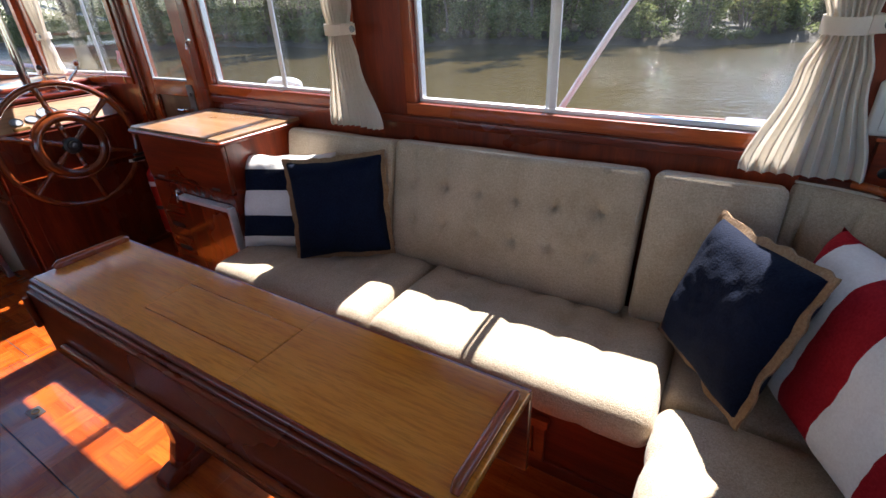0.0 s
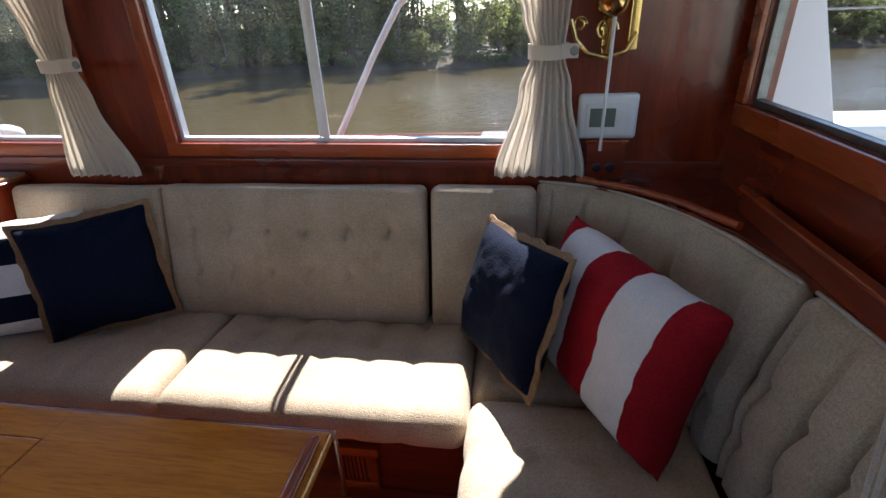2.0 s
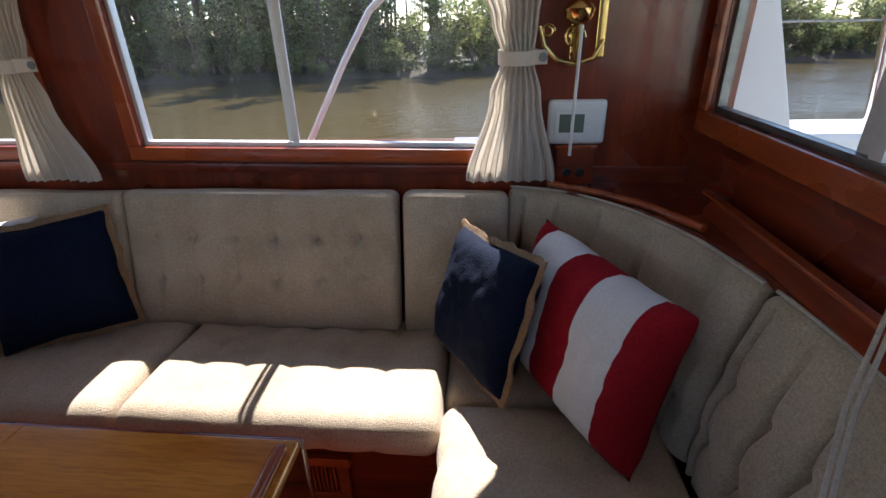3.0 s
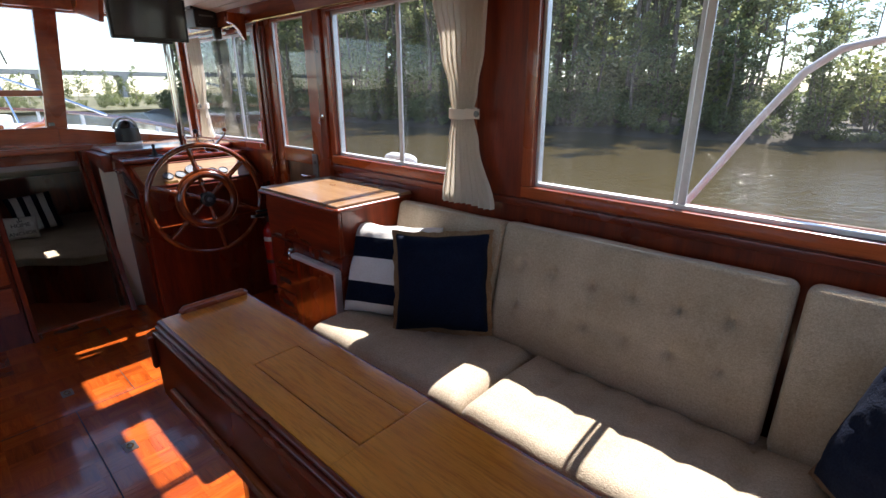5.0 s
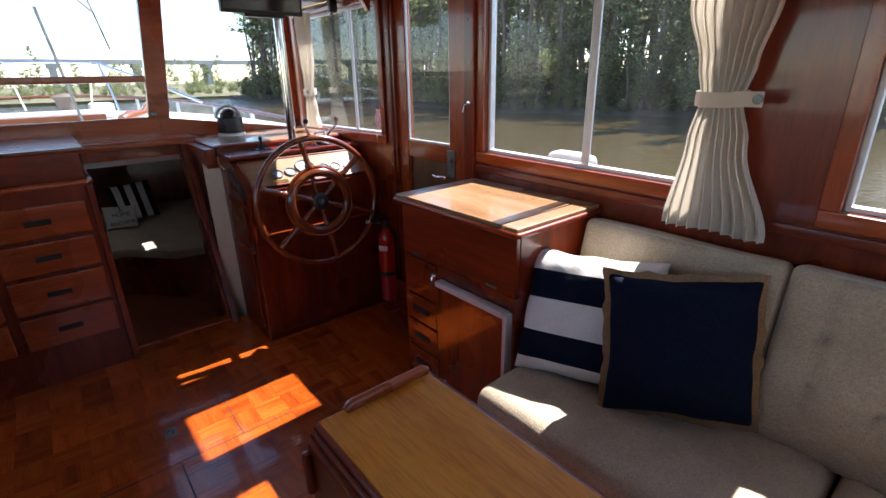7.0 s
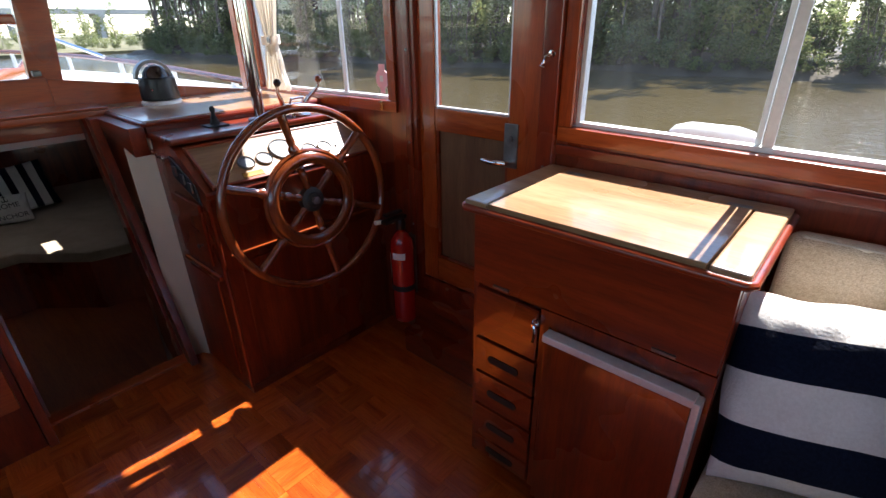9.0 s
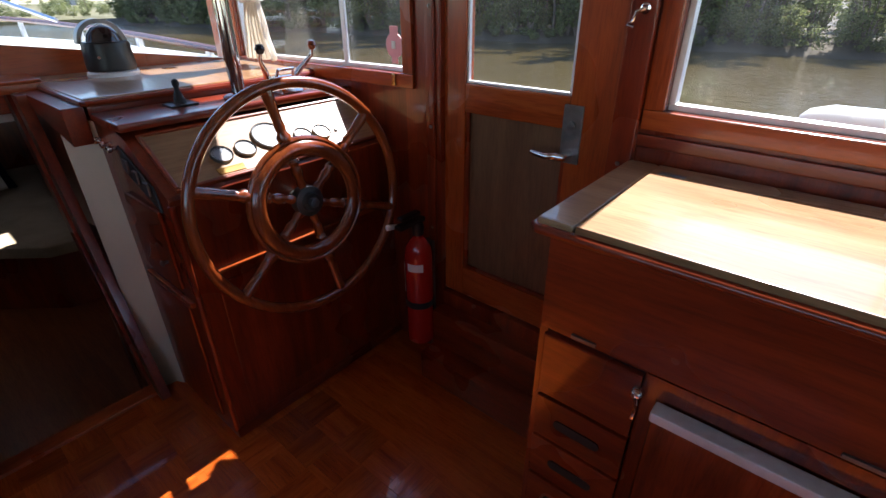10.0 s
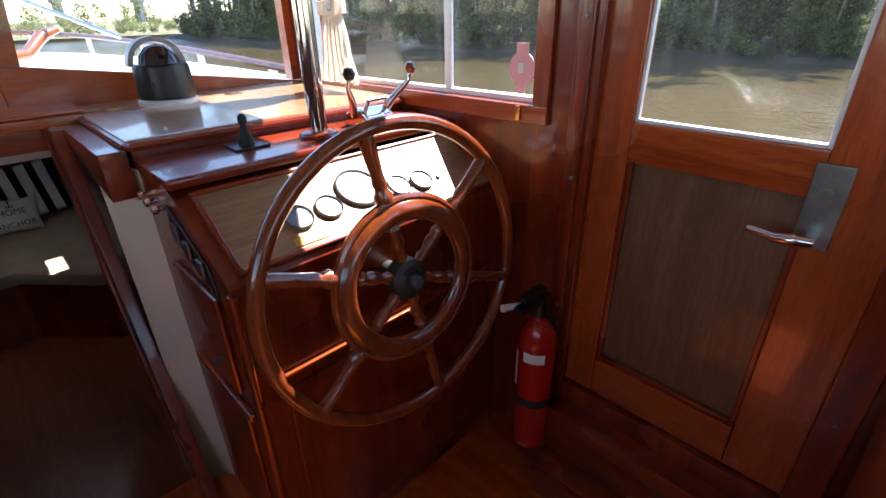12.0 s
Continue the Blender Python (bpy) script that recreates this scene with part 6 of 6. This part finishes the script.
# ---- overhead at the helm ----
sof = thing("overhead_console", (-4.0, 1.1, 1.9), "mahogany overhead console above the helm", "overhead console")
part("board", prism([(-4.36, 2.0), (-3.70, 2.0), (-3.70, 1.955), (-4.36, 1.92)], "y", 0.86, 1.44, 0.004), MAH_Y, sof)
part("cheek", prism([(-4.36, 2.0), (-3.68, 2.0), (-3.82, 1.80), (-4.36, 1.905)], "y", 0.832, 0.86, 0.004), TRIM_X, sof, "lighter angled cheek")
part("bracket", prism([(1.452, 1.80), (1.452, 1.70), (1.44, 1.70), (1.42, 1.735), (1.40, 1.765), (1.375, 1.785), (1.345, 1.795), (1.345, 1.85), (1.452, 1.85)], "x", -3.27, -3.235, 0.004), TRIM_Z, sof, "curved knee bracket")
tv = thing("flat_screen", (-3.58, 1.03, 1.70), "black flat screen hung from the ceiling at the helm", "screen")
part("panel", moved(box(-0.018, 0.018, -0.210, 0.210, -0.130, 0.130, 0.006), Matrix.Translation((-3.585, 1.030, 1.825)) @ Matrix.Rotation(radians(6), 4, "Y")), BLACK, tv)
part("screen", moved(box(0.0185, 0.0205, -0.197, 0.197, -0.112, 0.119, 0.001), Matrix.Translation((-3.585, 1.030, 1.825)) @ Matrix.Rotation(radians(6), 4, "Y")), SCREEN, tv, "dark glossy screen")
part("mount", tube([(-3.60, 1.03, 1.85), (-3.68, 1.03, 1.97)], 0.02, 12), BLACK, tv)
part("speaker_bar", box(-3.60, -3.575, 0.93, 1.14, 1.680, 1.695, 0.003), BLACK, tv)
rad = thing("vhf_radio", (-3.66, 1.38, 1.75), "black marine radio under the overhead console", "radio")
part("body", box(-3.76, -3.62, 1.31, 1.455, 1.795, 1.905, 0.008), BLACK, rad)
part("bracket", box(-3.74, -3.64, 1.30, 1.465, 1.905, 1.955, 0.004), BLACK, rad)
part("name_bar", box(-3.6205, -3.6190, 1.34, 1.43, 1.862, 1.872), STEEL, rad, "pale lettering bar")
part("knob", lathe([(0, 0), (0.012, 0), (0.011, 0.014), (0, 0.015)], 16, along((-3.62, 1.34, 1.825), (0, 1.34, 1.825))), BLACK, rad)
mic = part("handset", box(-3.64, -3.60, 1.415, 1.465, 1.73, 1.80, 0.010), BLACK, rad)
part("coil_cord", tube([(-3.62 + 0.010 * math.cos(k * 0.9), 1.435 + 0.010 * math.sin(k * 0.9), 1.735 - 0.0026 * k) for k in range(125)], 0.0028, 6), BLACK, rad, "coiled black cord")
part("strut", tube([(-3.63, 1.115, 1.98), (-3.66, 1.30, 1.97)], 0.012, 10), CHROME, rad)

# ---- little things on the helm side ----
tag = thing("pink_tag", (-3.305, WALL, 1.10), "round pink plastic tag hanging on the window", "tag")
tm = along((-3.308, WALL + 0.004, 1.155), (-3.308, 0, 1.155))
part("disc", lathe([(0, 0), (0.038, 0), (0.038, 0.003), (0.030, 0.004), (0, 0.004)], 32, tm), PINK, tag)
part("tab", box(-3.326, -3.290, WALL + 0.0005, WALL + 0.003, 1.185, 1.212, 0.001), PINK, tag)
part("tab", box(-3.322, -3.294, WALL + 0.0005, WALL + 0.003, 1.100, 1.125, 0.001), PINK, tag)
part("window_mark", box(-3.318, -3.300, WALL - 0.0022, WALL - 0.0002, 1.145, 1.168, 0.001), WHITE_PLASTIC, tag)
hook = thing("cabin_hook", (-2.525, WALL, 1.25), "small chrome cabin hook on the door post", "hook")
part("eye_plate", lathe([(0, 0), (0.011, 0), (0.011, 0.004), (0, 0.006)], 14, along((-2.515, WALL - 0.030, 1.268), (-2.515, 0, 1.268))), CHROME, hook)
part("hook_arm", tube([(-2.515, WALL - 0.036, 1.268), (-2.530, WALL - 0.042, 1.262), (-2.534, WALL - 0.042, 1.245), (-2.545, WALL - 0.042, 1.236), (-2.530, WALL - 0.042, 1.232)], 0.004, 8), CHROME, hook)
clip = thing("brass_clip", (-3.30, WALL, 1.05), "small brass clip on the window rail", "clip")
part("clip", box(-3.308, -3.292, WALL - 0.020, WALL - 0.014, 1.035, 1.072, 0.003), BRASS, clip)
for z in (0.25, 0.58, 0.93, 1.27, 1.6):
    s_ = thing("door_screw", (-3.12, WALL - 0.03, z), "round steel screw head in the door frame", "screw", "door frame screws")
    part("head", lathe([(0, 0), (0.006, 0), (0.004, 0.003), (0, 0.0035)], 10, along((-3.12, WALL - 0.040, z), (-3.12, 0, z))), STEEL, s_)
    s_ = thing("door_screw", (-2.52, WALL - 0.03, z), "round steel screw head in the door frame", "screw", "door frame screws")
    part("head", lathe([(0, 0), (0.006, 0), (0.004, 0.003), (0, 0.0035)], 10, along((-2.52, WALL - 0.030, z), (-2.52, 0, z))), STEEL, s_)

# ---- forward cabin pillow with its lettering ----
CP = Vector((-7.36, 0.50, -0.085))
cp = pillow("cabin_pillow", tuple(CP), (0, 1, -0.06), (-0.25, 0, 0.97), 0.34, 0.27, 0.09, ("v", [(1.0, WHITE_CLOTH)]), "white pillow printed with dark lettering on the berth", None, 4)
pillow("cabin_pillow", (-7.62, 0.68, 0.02), (0, 1, 0.1), (-0.3, 0, 0.95), 0.46, 0.46, 0.11, ("u", [(0.14, NAVY), (0.14, WHITE_CLOTH), (0.14, NAVY), (0.14, WHITE_CLOTH), (0.14, NAVY), (0.14, WHITE_CLOTH), (0.16, NAVY)]), "navy and white striped pillow on the berth", None, 6)
INK = plain("dark_print", (0.03, 0.03, 0.035), 0.8, 0, 0, 0.2, 60, 0)


def letters(text, size, y, z):
    cu = bpy.data.curves.new("print", "FONT")
    cu.body, cu.size, cu.align_x, cu.extrude = text, size, "CENTER", 0.001
    tmp = bpy.data.objects.new("print", cu)
    scene.collection.objects.link(tmp)
    dg = bpy.context.evaluated_depsgraph_get()
    me = bpy.data.meshes.new_from_object(tmp.evaluated_get(dg))
    bpy.data.objects.remove(tmp)
    bm = bmesh.new()
    bm.from_mesh(me)
    bpy.data.meshes.remove(me)
    d = Vector((-0.25, 0, 0.97)).normalized()
    nx = Vector((0.97, 0, 0.25)).normalized()
    c = CP + Vector((0, y, 0)) + d * z + nx * 0.052
    return moved(bm, Matrix(((0, d.x, nx.x, c.x), (1, d.y, nx.y, c.y), (0, d.z, nx.z, c.z), (0, 0, 0, 1))))


part("print", letters("HOME", 0.062, 0.0, 0.010), INK, cp, "dark printed lettering", 0)
part("anchor_mark", moved(join(box(-0.004, 0.004, -0.03, 0.03, 0, 0.002), box(-0.014, 0.014, 0.012, 0.018, 0, 0.002), box(-0.022, 0.022, -0.03, -0.023, 0, 0.002), box(-0.022, -0.016, -0.023, -0.012, 0, 0.002), box(0.016, 0.022, -0.023, -0.012, 0, 0.002)), Matrix(((0, -0.25, 0.97, CP.x + 0.025), (1, 0, 0, CP.y), (0, 0.97, 0.25, CP.z + 0.105), (0, 0, 0, 1)))), INK, cp, "small dark anchor mark", 0)
part("print", letters("ANCHOR", 0.058, 0.0, -0.085), INK, cp, "dark printed lettering", 0)

# ---- the boat's outside ----
def cap(x):
    """Half breadth and height of the bulwark's cap rail."""
    f = min(1.0, max(0.0, (-4.4 - x) / 6.6))
    return 1.98 * math.sqrt(max(0.0, 1 - f ** 3)), 0.94 + 0.24 * f ** 0.9


hull = thing("hull", (-3, 0, -1.2), "white hull with a varnished cap rail round the bow", "boat hull")
for side in (1, -1):
    xs = [1.2 - 0.2 * k for k in range(29)] + [-4.6 - 0.25 * k for k in range(26)] + [-11.0]
    pts = [(x, side * cap(x)[0], cap(x)[1]) for x in xs if x >= -11.0]
    part("cap_rail", tube(pts, 0.026, 8, False, 0.8), TEAK_RAIL, hull, "red-brown varnished cap rail")
    hb = bmesh.new()
    prev = None
    for x, y, z in pts:
        top = min(z - 0.02, 0.945)
        cur = [hb.verts.new(p) for p in ((x, y - side * 0.03, top), (x, y + side * 0.02, top), (x, y * 0.93, WATER_Z - 0.1), (x, y * 0.93 - side * 0.05, WATER_Z - 0.1))]
        if prev:
            for a in range(4):
                hb.faces.new((prev[a], prev[(a + 1) % 4], cur[(a + 1) % 4], cur[a]))
        prev = cur
    part("topside", hb, GELCOAT, hull)
    for x in (-5.6, -6.7, -7.8, -8.9, -9.9):
        y, z = cap(x)
        part("rail_post", box(x - 0.03, x + 0.03, side * y - 0.018, side * y + 0.018, 0.935, z - 0.015, 0.006), GELCOAT, hull)
part("side_deck", box(-4.45, 1.2, OUT + 0.004, 1.93, 0.30, 0.34), GELCOAT, hull)
part("side_deck", box(-4.45, 1.2, -1.93, PORT - 0.064, 0.30, 0.34), GELCOAT, hull)

# bow pulpit of bright tube
pulpit = thing("bow_pulpit", (-8.8, 0.3, 1.0), "bright stainless bow pulpit rails", "rail")
for side in (1, -1):
    part("top_rail", tube([(-7.0, 0.3 + side * 1.20, 1.15), (-8.0, 0.3 + side * 0.85, 1.40), (-9.1, 0.3 + side * 0.52, 1.62), (-9.3, 0.3 + side * 0.45, 1.63)], 0.016, 10), CHROME, pulpit)
    part("stanchion", tube([(-8.9, 0.3 + side * 0.62, 1.0), (-9.1, 0.3 + side * 0.52, 1.62)], 0.014, 8), CHROME, pulpit)
    part("stanchion", tube([(-9.45, 0.3 + side * 0.36, 1.05), (-9.3, 0.3 + side * 0.45, 1.63)], 0.014, 8), CHROME, pulpit)
part("cross_rail", tube([(-9.3, 0.75, 1.63), (-9.34, 0.3, 1.64), (-9.3, -0.15, 1.63)], 0.016, 10), CHROME, pulpit)

windlass = thing("anchor_windlass", (-8.4, 0.1, 1.0), "weathered anchor windlass on the foredeck", "windlass")
part("drum", lathe([(0, 0), (0.13, 0), (0.13, 0.08), (0.08, 0.12), (0.09, 0.22), (0.12, 0.27), (0.06, 0.30), (0, 0.30)], 20, Matrix.Translation((-8.4, 0.32, 0.955))), BARK, windlass)
part("box", box(-8.6, -8.25, 0.55, 0.80, 0.958, 1.14, 0.03), GELCOAT, windlass)
hatch = thing("deck_hatch", (-6.6, 0.05, 0.96), "teak-framed frosted deck hatch on the foredeck", "hatch")
part("coaming", join(box(-6.30, -6.24, -0.42, 0.50, 0.958, 1.115, 0.008), box(-7.0, -6.94, -0.42, 0.50, 0.958, 1.115, 0.008), box(-6.94, -6.30, -0.42, -0.36, 0.958, 1.115, 0.008), box(-6.94, -6.30, 0.44, 0.50, 0.958, 1.115, 0.008)), TEAK_RAIL, hatch)
part("lid", box(-6.98, -6.26, -0.40, 0.48, 1.115, 1.130, 0.004), ACRYLIC, hatch, "frosted acrylic lid")
arm = thing("mooring_bitt", (-7.6, 1.0, 0.96), "carved varnished wooden bow chock", "bitt")
part("arm", tube([(-7.2, 0.72, 1.0), (-7.3, 0.82, 1.03), (-7.5, 0.97, 1.04), (-7.7, 1.12, 1.16), (-7.8, 1.24, 1.20)], [0.05, 0.06, 0.04, 0.045, 0.03], 10), TEAK_RAIL, arm)

# mast gear seen above the foredeck
stays = thing("spotlight_staff", (-6.2, 0.3, 0.96), "white domed lamp on a thin dark staff", "staff")
part("staff", tube([(-6.2, 0.33, 0.95), (-6.2, 0.20, 1.98)], 0.012, 8), STEEL, stays)
part("lamp_head", lathe([(0, -0.09), (0.06, -0.08), (0.085, -0.02), (0.08, 0.04), (0.05, 0.08), (0, 0.09)], 20, Matrix.Translation((-6.2, 0.19, 2.04))), WHITE_PLASTIC, stays)
fork = thing("rigging_wire", (-4.66, 0.3, 2.07), "forked dark rigging wires hung from the cabin roof", "rigging")
part("wire", tube([(-4.62, 0.34, 2.06), (-5.6, 0.52, 1.87), (-5.6, 0.57, 1.62)], 0.007, 6), STEEL, fork)
part("wire", tube([(-4.62, 0.12, 2.06), (-5.6, 0.52, 1.87)], 0.007, 6), STEEL, fork)

# side gate rail outside the saloon window
gate = thing("boarding_rail", (-0.5, 1.88, 0.4), "polished stainless boarding rail on the side deck", "rail")
part("rail_tube", tube([(-0.98, 1.86, 0.36), (-0.86, 1.86, 0.75), (-0.70, 1.86, 1.02), (-0.55, 1.87, 1.28), (-0.44, 1.88, 1.45), (-0.36, 1.88, 1.515), (-0.25, 1.88, 1.54), (0.30, 1.88, 1.55), (1.0, 1.88, 1.55)], 0.0125, 12), SATIN, gate)
part("post", tube([(0.10, 1.88, 0.34), (0.10, 1.88, 1.545)], 0.0125, 12), SATIN, gate)
blk = thing("teak_block", (-0.06, 1.76, 0.95), "small varnished teak step block on the rail", "block")
part("block", box(-0.135, -0.005, 1.70, 1.82, 0.90, 1.005, 0.008), TEAK_RAIL, blk)
part("bracket", box(-0.10, -0.04, 1.60, 1.75, 0.34, 0.90, 0.006), GELCOAT, blk)
# unidentified white shape at the pane's lower edge; the stand below it is added
sill_shape = thing("boat_fender", (-2.06, 1.64, 0.34), "unidentified white rounded shape on an added stand outside the window", "fender")
part("body", tube([(-2.205, 1.645, 1.05), (-2.19, 1.645, 1.05), (-2.15, 1.645, 1.05), (-2.03, 1.645, 1.05), (-1.99, 1.645, 1.05), (-1.975, 1.645, 1.05)], [0.010, 0.026, 0.038, 0.038, 0.028, 0.010], 18), GELCOAT, sill_shape)
part("rack", box(-2.12, -2.02, 1.60, 1.68, 0.33, 1.014, 0.006), GELCOAT, sill_shape)

# cockpit side seen through the aft window
wing = thing("flybridge_wing", (0.95, 1.8, 0.5), "white slanted flybridge support wing outside", "support")
part("wing", prism([(0.70, 0.34), (0.97, 0.34), (0.95, 1.06), (0.80, 1.50), (0.74, 1.80), (0.70, 1.80)], "y", 1.58, 1.64, 0.01), GELCOAT, wing)
part("strut", tube([(1.35, 1.80, 0.9), (1.20, 1.80, 1.95)], 0.02, 10), CHROME, wing)
cock = thing("cockpit_rail", (1.3, 1.0, 0.8), "white cockpit coaming with a thin lifeline", "rail")
part("coaming", box(0.70, 2.6, 1.70, 1.95, 0.90, 1.04, 0.03), GELCOAT, cock)
part("lifeline", tube([(0.75, 1.84, 1.38), (2.6, 1.84, 1.36)], 0.004, 6), STEEL, cock)
part("pillar", box(0.72, 0.75, 0.855, 0.90, 0.4, 1.95, 0.006), WHITE_PLASTIC, cock)
structure("cockpit_deck", box(AFT + 0.06, 2.8, -1.9, 1.95, 0.28, 0.33), GELCOAT, "white cockpit deck", "deck")

# ---- hatch seams and parquet ----
for x, y in ((-2.258, 0.226), (-2.905, 0.132)):
    r_ = thing("hatch_pull", (x, y, 0.0), "flush brass hatch pull in the parquet floor", "hatch pull", "floor hatch pulls")
    part("plate", box(x - 0.035, x + 0.035, y - 0.024, y + 0.024, -0.001, 0.0025, 0.001), STEEL, r_)
    part("ring", tube([(x + 0.016 * math.cos(k * math.pi / 10), y + 0.012 * math.sin(k * math.pi / 10), 0.004) for k in range(20)], 0.0025, 6, True), BRASS, r_)
for x0, x1, y0, y1 in ((-2.70, -0.60, 0.126, 0.130), (-3.01, -2.70, 0.365, 0.3685), (-2.703, -2.699, -0.40, 0.60)):
    structure("hatch_seam", box(x0, x1, y0, y1, -0.0035, 0.0006), DARK_GAP, "dark seam of a floor hatch", "seam", 0)

CELL = 0.118
blocks = []
for turn in (0, 1):
    bm = bmesh.new()
    for k in range(5):
        a = -CELL / 2 + k * CELL / 5
        b = box(-CELL / 2 + 0.0003, CELL / 2 - 0.0003, a + 0.0003, a + CELL / 5 - 0.0003, -0.004, 0.0)
        if turn:
            b = moved(b, Matrix.Rotation(radians(90), 4, "Z"))
        bm = join(bm, b)
    blocks.append(to_mesh("parquet_block", bm, PARQUET_Y if turn else PARQUET, 0))
floor_ob = bpy.data.objects["floor"]
rest = bmesh.new()
near = []
nx_, ny_ = int((AFT + 3.79) / CELL) + 1, int((WALL - PORT) / CELL) + 1
for i in range(nx_):
    for j in range(ny_):
        x, y = -3.79 + CELL * (i + 0.5), PORT + CELL * (j + 0.5)
        if x > AFT or y > WALL or (x < -3.36 and y > 0.72) or (x < -3.62 and y < 0.12):
            continue
        if -3.79 < x < -1.60 and -0.55 < y < 1.06 and len(near) < 300:
            ob = new("parquet_block", blocks[(i + j) % 2])
            ob.parent = floor_ob
            ob.location = (x, y, random.uniform(-0.0003, 0.0003))
            near.append(ob)
        else:
            b = box(x - CELL / 2 + 0.0004, x + CELL / 2 - 0.0004, y - CELL / 2 + 0.0004, y + CELL / 2 - 0.0004, -0.004, 0.0)
            rest = join(rest, b)
ob = part("parquet_rest", rest, PARQUET, floor_ob, "glossy parquet blocks", 0)
tagged(ob, kind="stuff")
